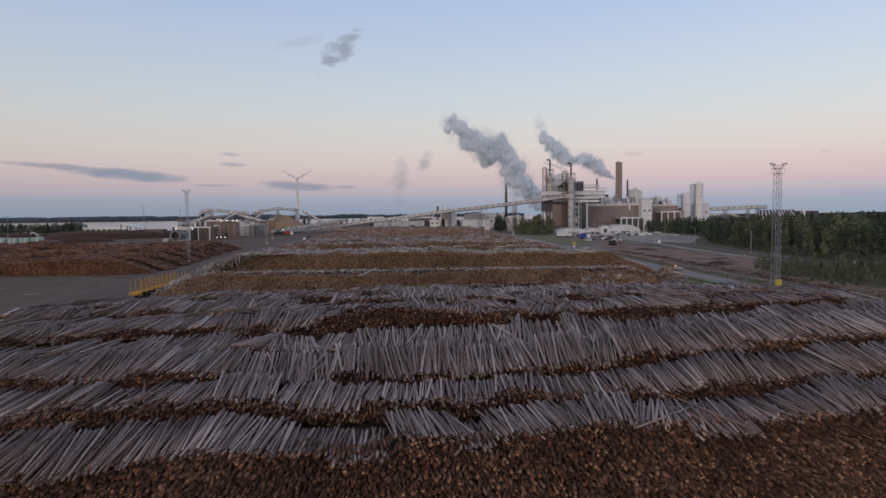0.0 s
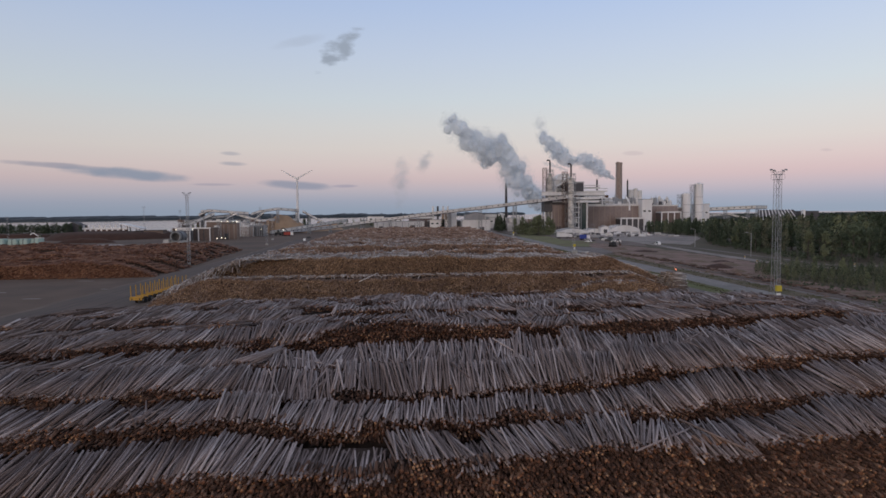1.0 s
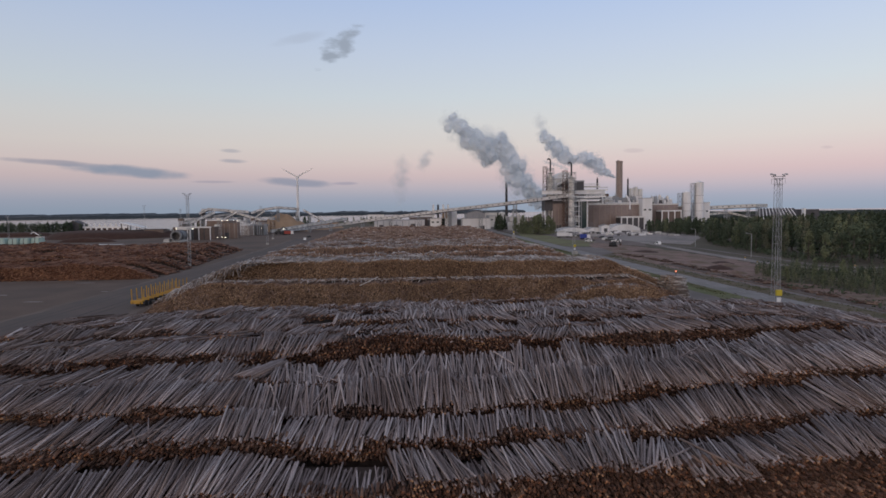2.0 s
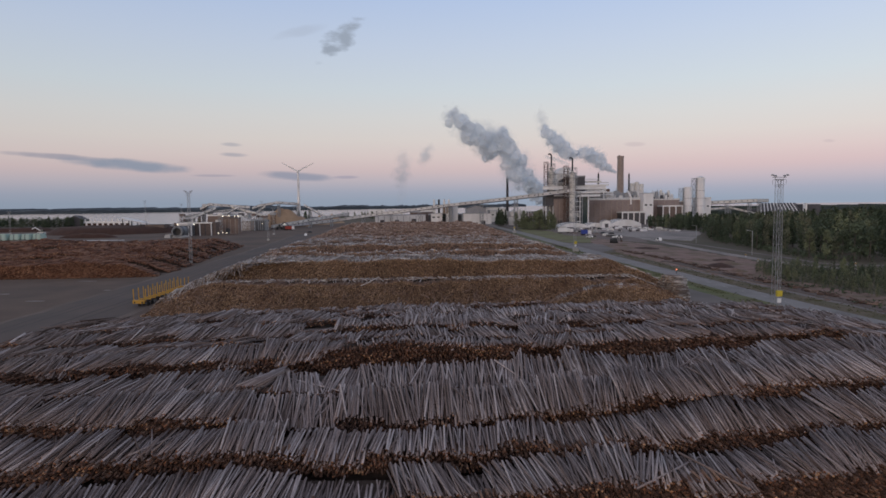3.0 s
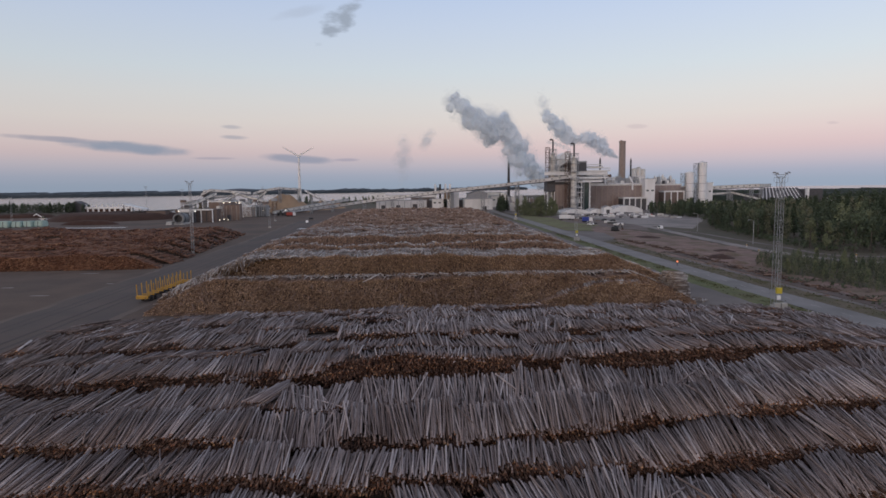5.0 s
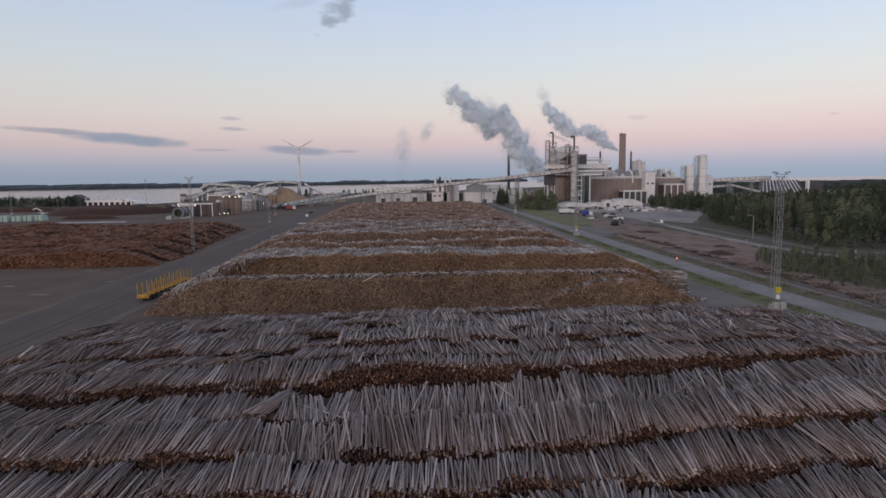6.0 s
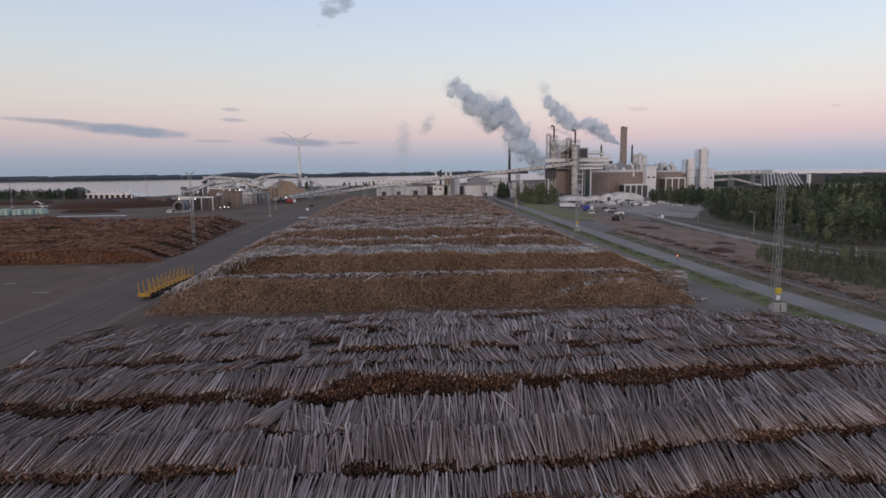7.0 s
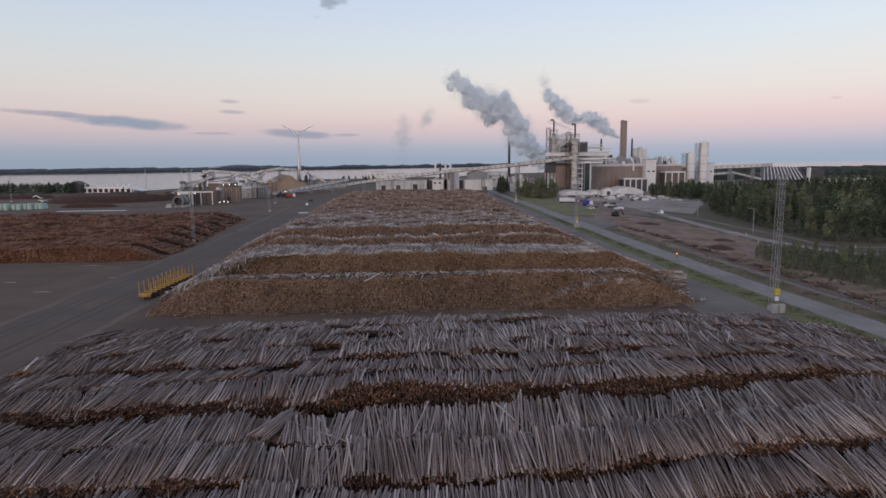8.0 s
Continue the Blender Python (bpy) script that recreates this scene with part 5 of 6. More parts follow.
# striped store
s = thing("striped_store", 474.6, 814, "long store with steep striped metal roof", "store")
part("wall", boxes((3, 66, 13, 50, 0, 12)), DARK_WALL, s)
bm = bmesh.new()
q = [bm.verts.new(p) for p in ((0, 0, 3), (66, 0, 3), (66, 22, 20), (14, 22, 20), (0, 0, 2.4), (66, 0, 2.4), (66, 22, 19.4), (14, 22, 19.4))]
for f in ((0, 1, 2, 3), (7, 6, 5, 4), (0, 4, 5, 1), (1, 5, 6, 2), (2, 6, 7, 3), (3, 7, 4, 0)):
    bm.faces.new([q[i] for i in f])
part("roof", bm, DARK_WALL, s, "dark sloping roof")
for k in range(11):
    bm = bmesh.new()
    x = 3 + k * 5.6
    q = [bm.verts.new(p) for p in ((x, -0.1, 3.1), (x + 1.1, -0.1, 3.1), (x + 1.1 + 12 * (1 - k / 11), 22, 20.2), (x + 12 * (1 - k / 11), 22, 20.2))]
    q2 = [bm.verts.new(v.co + Vector((0, -0.15, 0.25))) for v in q]
    bm.faces.new(q2)
    for i in range(4):
        bm.faces.new((q[i], q[(i + 1) % 4], q2[(i + 1) % 4], q2[i]))
    bmesh.ops.recalc_face_normals(bm, faces=bm.faces)
    part("roof_rib", bm, WHITE, s, "pale roof rib")
part("gable_wall", boxes((66, 68.5, -0.5, 5, 0, 19.5)), WHITE, s, "white gable wall")
part("end_wall", boxes((68.5, 92, 6, 40, 0, 18)), DARK_WALL, s)
hall("low_store", 560, 612, 800, 812, 4.5, CREAM, "long low white store among the trees", "store")

# conveyor bridge to the mill, white halls under it
gallery("conveyor_bridge", [(-143, 640, 1.0), (-122, 690, 1.6), (-94.6, 720, 4.0), (-61, 722, 8.6), (-27.5, 712, 12.6), (5.5, 700, 16.6), (37, 682, 20.5), (66, 655, 23.5), (93, 628, 26.4), (124, 598, 30.2), (153, 590, 33.8)], 4.2, 2.8, CONVEYOR, "long white covered conveyor rising to the mill",
        ((-61, 722, 8.6), (-27.5, 712, 12.6), (5.5, 700, 16.6), (37, 682, 20.5), (72, 649, 24), (104, 617, 27.6)), lamps=30)
hall("white_hall", -48, 13, 733, 760, 10.5, WHITE, "long low white hall with dark doors", "hall", ribs=8, rib_mat=STEEL, doors=((6, 5, 5), (24, 5, 5), (44, 6, 6)))
hall("dark_hall", 17, 55, 715, 740, 11.5, DARK_WALL, "dark open-fronted hall with pale roof", "hall", cap=GREY_ROOF)
hall("white_hall", 56, 88, 690, 712, 12.2, WHITE, "white hall beside the lane", "hall", doors=((20, 5, 4),))
hall("white_hall", -91, -60, 1195, 1215, 14.5, WHITE, "white hall near the water", "hall", windows=3)
hall("white_hall", -55, -20, 1100, 1120, 12, WHITE, "long white hall near the water", "hall", windows=4)
hall("grey_shed", -6, 23, 756, 775, 13.5, BROWN, "long brown shed behind the white hall", "shed", roof=GREY_ROOF)


hall("white_hall", 43.5, 50, 700, 712, 22, WHITE, "narrow white block beside the conveyor", "hall")
hall("white_hall", 32, 40, 700, 710, 20.5, WHITE, "white block with two tan bays", "hall")
hall("white_hall", 8, 29.5, 870, 890, 16, WHITE, "low pale hall with dark windows", "hall", windows=4, cap=GREY_ROOF)
hall("white_shed", 19, 36, 700, 708, 12.5, WHITE, "white block with dark windows under the conveyor", "hall", windows=3)
bay = thing("loading_bay", 32, 699.9, "pair of tan loading bays on the white block", "loading bay", z=12.5)
for x in (1.0, 4.6):
    part("shutter", boxes((x, x + 2.2, -0.15, 0.1, 0, 7.0)), CHIPS, bay, "tan shutter")
hall("pump_house", 40, 43.5, 694, 699, 20.5, STEEL, "narrow grey lift tower beside the conveyor", "tower")
hall("white_store", 96, 128, 820, 840, 18, CREAM, "long white store behind the conveyor", "store")
hall("grey_shed", 66, 90, 760, 790, 17.5, GREY_ROOF, "grey shed with pitched roof", "shed", roof=DARK_WALL, rise=3.5)
hall("grey_shed", 96, 118, 770, 800, 14, CREAM, "pale shed behind the bushes", "shed", windows=3)
hall("grey_shed", 108, 126, 700, 715, 10, WHITE, "white shed behind the bushes", "shed", windows=3)
for x in (29, 36, 44, 51):
    tank("roof_vent_stack", x, 900, 1.5, 30, WHITE if x != 36 else DARK_STEEL, "short vent stack of a pale hall", "stack", n=12)
for x, y, r, h in ((104, 690, 3, 12), (112, 690, 3, 14), (119, 684, 2.5, 16), (108, 740, 4, 18)):
    tank("storage_tank", x, y, r, h, CREAM, "pale storage tank beside the mill", cone=1.5)

# tents, vehicles and goods on the lot
def tent(x0, x1, y0, y1, h, label):
    t = thing("tent_hall", x0, y0, label, "tent hall", "white tent halls")
    wdt, dep = x1 - x0, y1 - y0
    prof = [(0, 0)] + [(wdt * k / 12, h * math.sin(math.pi * (0.12 + 0.76 * k / 12)) ** 0.8) for k in range(13)] + [(wdt, 0)]
    bm = prism(bmesh.new(), prof, 0, dep)
    bmesh.ops.recalc_face_normals(bm, faces=bm.faces)
    part("canvas", bm, WHITE, t, "white stretched canvas")
    for k in range(6):
        y = dep * k / 5
        part("hoop", rods([((a[0], y, a[1] + 0.05), (b[0], y, b[1] + 0.05)) for a, b in zip(prof[1:-2], prof[2:-1])], 0.15, 4), STEEL, t)


tent(137, 163, 562, 582, 4.6, "low white tent hall in front of the mill")
tent(164, 181, 566, 584, 4.2, "low white tent hall in front of the mill")
tent(184, 213.5, 560, 582, 7.2, "wide white tent hall in front of the mill")
hall("white_shed", 175, 183, 556, 564, 5.5, WHITE, "small white shed with dark doorway", "shed", rise=1.5, doors=((2.5, 3.2, 3.6),))


def lorry(x, y, turn, box_mat, cab_mat, length, label):
    t = thing("lorry", x, y, label, "lorry", turn=turn)
    part("cargo_box", boxes((0, length, -1.25, 1.25, 1.1, 3.9)), box_mat, t)
    part("chassis", boxes((0, length + 2.6, -0.9, 0.9, 0.7, 1.08)), DARK_STEEL, t)
    cab = part("cab", boxes((length + 0.3, length + 2.6, -1.2, 1.2, 0.8, 3.4, 0.92)), cab_mat, t)
    part("windscreen", boxes((length + 2.5, length + 2.66, -1.0, 1.0, 2.1, 3.0)), GLASSY, cab)
    for u in (0.9, 2.2, length - 1.2, length + 1.4):
        for s in (-1.05, 1.05):
            part("wheel", rods([((u, s - 0.15, 0.52), (u, s + 0.15, 0.52))], 0.52, 14), BLACK, t)


lorry(120.0, 430, -4, BLUE, WHITE, 4.6, "parked lorry with blue tarpaulin box")
lorry(111, 462, 3, WHITE, WHITE, 9.0, "parked white lorry on the grass edge")
lorry(-128, 592, 12, DARK_STEEL, WHITE, 8.0, "parked dark timber lorry with white cab")
lorry(-124, 584, 8, RED, WHITE, 6.0, "parked red and white lorry in the yard")


def car(x, y, turn, paint, label, tall=1.5):
    t = thing("car", x, y, label, "car", "parked cars", turn=turn)
    bm = prism(bmesh.new(), [(-2.2, 0.35), (2.2, 0.35), (2.25, 0.8), (1.2, 0.95), (0.5, tall), (-1.5, tall), (-2.1, 0.95)], -0.9, 0.9)
    bmesh.ops.recalc_face_normals(bm, faces=bm.faces)
    part("body", bm, paint, t)
    for s in (-0.91, 0.89):
        part("side_window", boxes((-1.5, 0.5, s, s + 0.02, 1.0, tall - 0.12)), GLASSY, t)
    for u in (-1.4, 1.4):
        for s in (-0.85, 0.85):
            part("wheel", rods([((u, s - 0.1, 0.33), (u, s + 0.1, 0.33))], 0.33, 12), BLACK, t)


car(146.8, 356, 100, WHITE, "white van parked on the gravel road", 2.1)
for k in range(14):
    x, y = 140 + rng.random() * 62, 505 + rng.random() * 48
    car(x, y, rng.uniform(0, 360), (WHITE, DARK_STEEL, RED, GREY_ROOF, DARK_STEEL)[k % 5], "parked car on the gravel lot")
for k in range(72):
    x, y = 126 + rng.random() * 84, 470 + rng.random() * 84
    t = thing("goods_stack", x, y, "stack of wrapped goods on wooden pallets", "goods stack", "goods on the lot", turn=rng.uniform(-20, 20))
    a, b, hh = rng.uniform(0.8, 3.2), rng.uniform(0.8, 2.0), rng.uniform(0.7, 2.0)
    part("pallet", boxes((-a, a, -b, b, 0.0, 0.16)), TAN_BRICK, t)
    part("load", boxes((-a * 0.95, a * 0.95, -b * 0.95, b * 0.95, 0.16, hh, 0.93)), (WHITE, GREY_ROOF, DARK_WALL, CREAM, CONCRETE)[k % 5], t)
t = thing("excavator", 115.5, 344, "dark tracked excavator with folded arm", "excavator", turn=25)
for s in (-1.2, 1.2):
    part("track", boxes((-2.0, 2.0, s - 0.3, s + 0.3, 0, 0.9, 0.9)), BLACK, t)
part("house", boxes((-1.9, 1.3, -1.3, 1.3, 0.95, 2.6, 0.94)), DARK_STEEL, t)
part("cab", boxes((0.2, 1.6, 0.1, 1.2, 1.0, 3.1, 0.9)), GLASSY, t)
part("arm", rods([((1.0, -0.4, 1.8), (3.6, -0.4, 4.4)), ((3.6, -0.4, 4.4), (5.2, -0.4, 1.6))], 0.28, 6), DARK_STEEL, t)
part("bucket", boxes((4.8, 5.8, -0.9, 0.1, 0.6, 1.7, 0.7)), RUSTY, t)

for k in range(74):
    x, y = ((220 + rng.random() * 22, 643 + rng.random() * 50), (266 + rng.random() * 27, 670 + rng.random() * 40))[k % 3 == 0]
    z = 27.0 if k % 3 == 0 else 27.3
    a, hh = rng.uniform(0.8, 2.6), rng.uniform(1.0, 4.5) + (rng.uniform(1, 5) if k % 4 == 1 else 0)
    t = thing("roof_unit", x, y, "small pale ventilation unit on the mill roof", "roof unit", "roof units of the mill", z=z)
    part("housing", boxes((-a, a, -a * 0.7, a * 0.7, 0, hh, 0.92)), (WHITE, STEEL, CREAM, DARK_WALL)[k % 4], t)
    part("pipe", rods([((a * 0.4, 0, hh), (a * 0.4, 0, hh + rng.uniform(0.8, 4)))], 0.25, 8), STEEL, t)

for k in range(24):
    x, y = 112 + rng.random() * 34, 392 + rng.random() * 108
    t = thing("goods_stack", x, y, "stack of wrapped goods on wooden pallets", "goods stack", "goods on the lot", turn=rng.uniform(-30, 30))
    a, b, hh = rng.uniform(0.8, 2.8), rng.uniform(0.7, 1.6), rng.uniform(0.6, 1.8)
    part("pallet", boxes((-a, a, -b, b, 0.06, 0.2)), TAN_BRICK, t)
    part("load", boxes((-a * 0.95, a * 0.95, -b * 0.95, b * 0.95, 0.2, hh, 0.9)), (DARK_WALL, WHITE, GREY_ROOF, BROWN, DARK_STEEL, CREAM)[k % 6], t)
for k in range(9):
    car(116 + rng.random() * 28, 398 + rng.random() * 90, rng.uniform(0, 360), (DARK_STEEL, WHITE, GREY_ROOF, DARK_WALL)[k % 4], "parked car on the muddy yard")
for k in range(34):
    x, y = 102 + rng.random() * 28, 628 + rng.random() * 80
    a, hh = rng.uniform(1.0, 3.6), rng.uniform(3, 15)
    t = thing("plant_unit", x, y, "small pale plant unit with pipe beside the mill", "plant unit", "plant units beside the mill", turn=rng.uniform(-8, 8))
    part("housing", boxes((-a, a, -a, a, 0, hh, 0.96)), (WHITE, CREAM, GREY_ROOF, DARK_WALL, BRICK)[k % 5], t)
    part("pipe", rods([((a * 0.5, 0, hh), (a * 0.5, 0, hh + rng.uniform(1.5, 6)))], 0.3, 8), (STEEL, WHITE)[k % 2], t)

# ---- chip plant across the lane ----
hall("chip_hall", -197, -164, 505, 515, 10.0, BROWN, "brown brick hall of the chip plant", "hall", roof=DARK_WALL, cap=BROWN, ribs=6, rib_mat=DARK_WALL)
hall("chip_hall", -163.4, -150.2, 522, 530, 13.3, CHIP_BRICK, "tan brick hall with lamps along the roof", "hall", roof=DARK_WALL, ribs=3, rib_mat=TAN_BRICK, doors=((2, 4, 5),))
portal(-168.5, -152.5, 585, 600, 10.5, 1, "tan hall with white portal frame", TAN_BRICK)
hall("blue_hall", -152, -144, 587, 600, 10, STEEL, "blue-grey ribbed hall end", "hall", ribs=4, rib_mat=DARK_WALL)
portal(-191, -180, 496, 504, 9.8, 1, "white portal frame of the chip plant", DARK_WALL)
g = thing("pipe_gantry", -191, 493, "white pipe gantry above the brick halls", "pipe gantry")
part("girder", boxes((0, 28, 0, 1.6, 9.9, 10.9)), WHITE, g)
for x in (0.5, 9, 18, 27):
    part("leg", boxes((x, x + 0.6, 0.5, 1.1, 0, 9.9)), WHITE, g)
d = thing("debarking_drum", -181, 468, "grey steel debarking drum with black disc painted as the shade in the mouth", "drum")
bm = bmesh.new()
n = 20
rings = [[bm.verts.new((math.cos(a) * r, y, 4.6 + math.sin(a) * r)) for a in (2 * math.pi * i / n for i in range(n))] for y, r in ((0, 3.0), (0, 4.2), (14, 4.2), (14, 3.0), (2, 3.0))]
for a, b in zip(rings, rings[1:]):
    for i in range(n):
        bm.faces.new((a[i], a[(i + 1) % n], b[(i + 1) % n], b[i]))
part("shell", bm, DRUM_STEEL, d)
# black disc set into the drum: its colour gives the shade of the mouth
part("mouth", rods([((0, 6, 4.6), (0, 6.3, 4.6))], 2.9, 20), BLACK, d, "black disc painted as the shade in the mouth")
for y in (2.5, 11):
    part("riding_ring", rods([((0, y, 4.6), (0, y + 0.8, 4.6))], 4.5, 20), DARK_STEEL, d)
part("cradle", boxes((-4, 4, 0, 14, 0, 1.6, 0.8)), CONCRETE, d)
part("feed_table", boxes((-9, -4.4, -2, 9, 0, 2.4, 0.8)), CONCRETE, d)
g = thing("open_shelter", -266, 560, "open shelter with thin sloping white roof", "shelter")
bm = bmesh.new()
q = [bm.verts.new(p) for p in ((0, 0, 14), (18, 0, 9.6), (18, 14, 9.6), (0, 14, 14), (0, 0, 13.3), (18, 0, 8.9), (18, 14, 8.9), (0, 14, 13.3))]
for f in ((0, 1, 2, 3), (7, 6, 5, 4), (0, 4, 5, 1), (1, 5, 6, 2), (2, 6, 7, 3), (3, 7, 4, 0)):
    bm.faces.new([q[i] for i in f])
part("roof", bm, WHITE, g)
for x in (1, 9, 17):
    for y in (1, 13):
        part("post", boxes((x - 0.3, x + 0.3, y - 0.3, y + 0.3, 0, 13.5 - x * 0.244)), DARK_STEEL, g)
hall("shelter_store", -246, -229, 563, 572.5, 7.2, BROWN, "dark brown store under the shelter roof", "store", roof=DARK_WALL)
hall("screen_house", -202, -181, 600, 625, 15.0, CHIP_BRICK, "brown screen house with pale roof edge", "hall", roof=DARK_WALL, cap=WHITE)
gallery("conveyor", [(-235, 590, 3), (-201, 620, 21)], 3, 2.2, CREAM, "steep pale chip conveyor", ((-210, 612, 16),))
gallery("conveyor", [(-223, 642, 20), (-213, 640, 24.6), (-172, 640, 21.2)], 3.0, 2.2, CONVEYOR, "high white chip conveyor on legs", ((-212, 641, 24), (-190, 641, 22), (-174, 641, 21)))
gallery("conveyor", [(-180, 680, 20), (-171, 680, 23), (-151, 680, 26), (-130, 690, 24)], 3.0, 2.2, CONVEYOR, "arched white chip conveyor over the heap", ((-172, 681, 22), (-151, 681, 25.6), (-132, 690, 23)))
gallery("conveyor", [(-232, 620, 12.5), (-211, 620, 16.4), (-186, 621, 19.2)], 2.2, 1.6, STEEL, "slim grey chip conveyor", ((-226, 620, 13), (-205, 620, 17)))
gallery("conveyor", [(-177, 660, 11), (-161, 660, 22)], 2.4, 1.8, CREAM, "steep pale chip conveyor", ((-168, 660, 16),))
gallery("conveyor", [(-199, 630, 12), (-181, 630, 21.8)], 2.2, 1.6, WHITE, "steep white chip conveyor", ((-190, 630, 16),))
for k in range(26):
    x, y = -228 + rng.random() * 84, 560 + rng.random() * 90
    t = thing("process_unit", x, y, "small grey steel process unit of the chip plant", "process unit", "process units", turn=rng.uniform(-10, 10))
    a, hh = rng.uniform(1.0, 3.2), rng.uniform(4, 15)
    part("frame", lattice(a * 1.6, a * 1.6, hh, 3.0, 0.14), (STEEL, WHITE, RUSTY)[k % 3], t)
    part("housing", boxes((-a, a, -a, a, hh, hh + rng.uniform(1.5, 3.0), 0.95)), (CREAM, DARK_WALL, STEEL, BROWN)[k % 4], t)
gallery("conveyor", [(-225, 655, 5), (-222, 650, 23)], 4, 3, CREAM, "upright pale chip elevator tower", ((-216, 650, 22),))
gallery("conveyor", [(-190, 640, 22), (-150, 620, 12)], 2.6, 2.0, CREAM, "sloping pale chip conveyor", ((-170, 630, 16),))
gallery("conveyor", [(-140, 600, 2), (-110, 640, 7), (-78, 700, 12)], 3, 2.4, CREAM, "long low pale conveyor", ((-110, 640, 7), (-92, 672, 9)))
gallery("conveyor", [(-125, 690, 23), (-100, 700, 8)], 2.6, 2.0, WHITE, "short white stacking conveyor", ((-118, 693, 18),))


def heap(x, y, rx, ry, h, mat, label, category, seed, peak=1.0, name="heap"):
    """A loose heap with an uneven flank."""
    bm = bmesh.new()
    n, m = 28, 9
    rows = []
    for k in range(m + 1):
        u = k / m
        rows.append([bm.verts.new((math.cos(a) * rx * u * (1 + 0.12 * noise.noise((math.cos(a) * 2, math.sin(a) * 2, seed))), math.sin(a) * ry * u * (1 + 0.12 * noise.noise((math.cos(a) * 2, math.sin(a) * 2, seed))),
                                   h * (1 - u ** peak) * (1 + 0.25 * noise.noise((math.cos(a) * u * 3, math.sin(a) * u * 3, seed + 5)) * (u < 1)))) for a in (2 * math.pi * i / n for i in range(n))] if k else [bm.verts.new((0, 0, h))])
    for i in range(n):
        bm.faces.new((rows[0][0], rows[1][i], rows[1][(i + 1) % n]))
    for a, b in zip(rows[1:], rows[2:]):
        for i in range(n):
            bm.faces.new((a[i], b[i], b[(i + 1) % n], a[(i + 1) % n]))
    ob = part(name, bm, mat)
    for p in ob.data.polygons:
        p.use_smooth = True
    ob.location = (*(yard(x, y) if mat is BARKHEAP else (x, y)), 0)
    return tagged(ob, label, category)


for k, (x, y, rx, ry, h) in enumerate(((112, 212, 4.5, 6, 1.3), (118, 222, 5, 7, 1.1), (109, 198, 3, 5, 1.0), (124, 232, 4, 6, 0.8), (106, 226, 2.5, 6, 0.8), (115, 240, 4, 8, 0.7), (120, 300, 6, 9, 0.8), (112, 322, 4, 7, 1.0))):
    heap(x, y, rx, ry, h, BARKHEAP if k % 3 == 0 else DIRT, "low heap of reddish dirt and wood waste", "dirt heap", 20.0 + k, 1.4, name="waste_mound")
heap(-149, 694, 32, 22, 19, CHIPS, "broad rounded heap of tan wood chips", "chip heap", 1.0, 1.9, name="chip_mound")
heap(-116, 745, 12, 12, 12, CHIPS, "cone of tan wood chips", "chip heap", 2.0, name="chip_mound")
heap(-204, 672, 15, 12, 17, CHIPS, "small cone of tan wood chips", "chip heap", 3.0, name="chip_mound")
heap(-108, 800, 16, 14, 12, CHIPS, "low cone of tan wood chips", "chip heap", 4.0, name="chip_mound")
heap(-276, 575, 60, 46, 6.6, BARKHEAP, "long dark red-brown heap of bark", "bark heap", 6.0, 7.0, name="bark_mound")
heap(-253, 487, 23, 8, 3.4, BARKHEAP, "low dark brown heap of bark", "bark heap", 7.0, 3.0, name="bark_mound")
heap(-398, 632, 40, 14, 3.8, BARKHEAP, "long dark brown heap of bark", "bark heap", 8.0, 5.0, name="bark_mound")
for k in range(11):
    t = thing("wrapped_bale", *yard(-281 - k * 6.9 + rng.normal(0, 0.3), 472 - k * 2.5), "large bale wrapped in mint green tarpaulin", "bale", "row of wrapped bales", turn=rng.uniform(-8, 8))
    bm = boxes((-3.5, 3.5, -4, 4, 0, rng.uniform(4.2, 5.2), 0.86))
    bmesh.ops.bevel(bm, geom=bm.edges[:], offset=0.6, segments=2, affect="EDGES")
    part("tarpaulin", bm, MINT, t)
    part("strap", boxes((-0.2, 0.2, -4.1, 4.1, 0, 4.2, 0.9)), DARK_WALL, t)
t = thing("grab_loader", -332.9, 553.9, "pale grab loader with raised arm", "loader", turn=10)
part("chassis", boxes((-3, 3, -1.5, 1.5, 0.8, 2.4)), CREAM, t)
part("cab", boxes((-0.5, 1.5, -1.2, 1.2, 2.4, 4.6, 0.9)), GLASSY, t)
part("arm", rods([((0, 0, 3), (-5, 0, 6.5)), ((-5, 0, 6.5), (-7.5, 0, 5))], 0.4, 6), WHITE, t)
for u in (-2, 2):
    for s in (-1.5, 1.5):
        part("wheel", rods([((u, s - 0.3, 0.9), (u, s + 0.3, 0.9))], 0.9, 14), BLACK, t)
for k in range(9):
    t = thing("shore_block", -399 + k * 7.3, 741 - k * 1.9, "white concrete block with dark opening on the shore", "shore block", "row of shore blocks")
    part("block", boxes((0, 6.4, 0, 6, 0, 7.2)), WHITE, t)
    part("opening", boxes((1.2, 5.2, -0.2, 0.5, 0.8, 5.0)), BARKHEAP, t, "dark brown opening")
    part("vent", boxes((2.4, 4.0, 2, 4, 7.2, 10.2)), CREAM, t)
for x, y, a, b in ((-71, 402, 4.5, 6), (-66, 440, 3, 5), (-230, 445, 24, 5)):
    bm = bmesh.new()
    vs = [[bm.verts.new((a * (i / 6 - 0.5) * 2, b * (j / 6 - 0.5), 0.02 + 0.5 * max(0, noise.noise((i * 0.6 + x, j * 0.6, 0))) * (0 < i < 6 and 0 < j < 6))) for j in range(7)] for i in range(7)]
    for i in range(6):
        for j in range(6):
            bm.faces.new((vs[i][j], vs[i + 1][j], vs[i + 1][j + 1], vs[i][j + 1]))
    ob = part("ground_tarpaulin", bm, WHITE)
    ob.location = (*yard(x, y), 0.03)
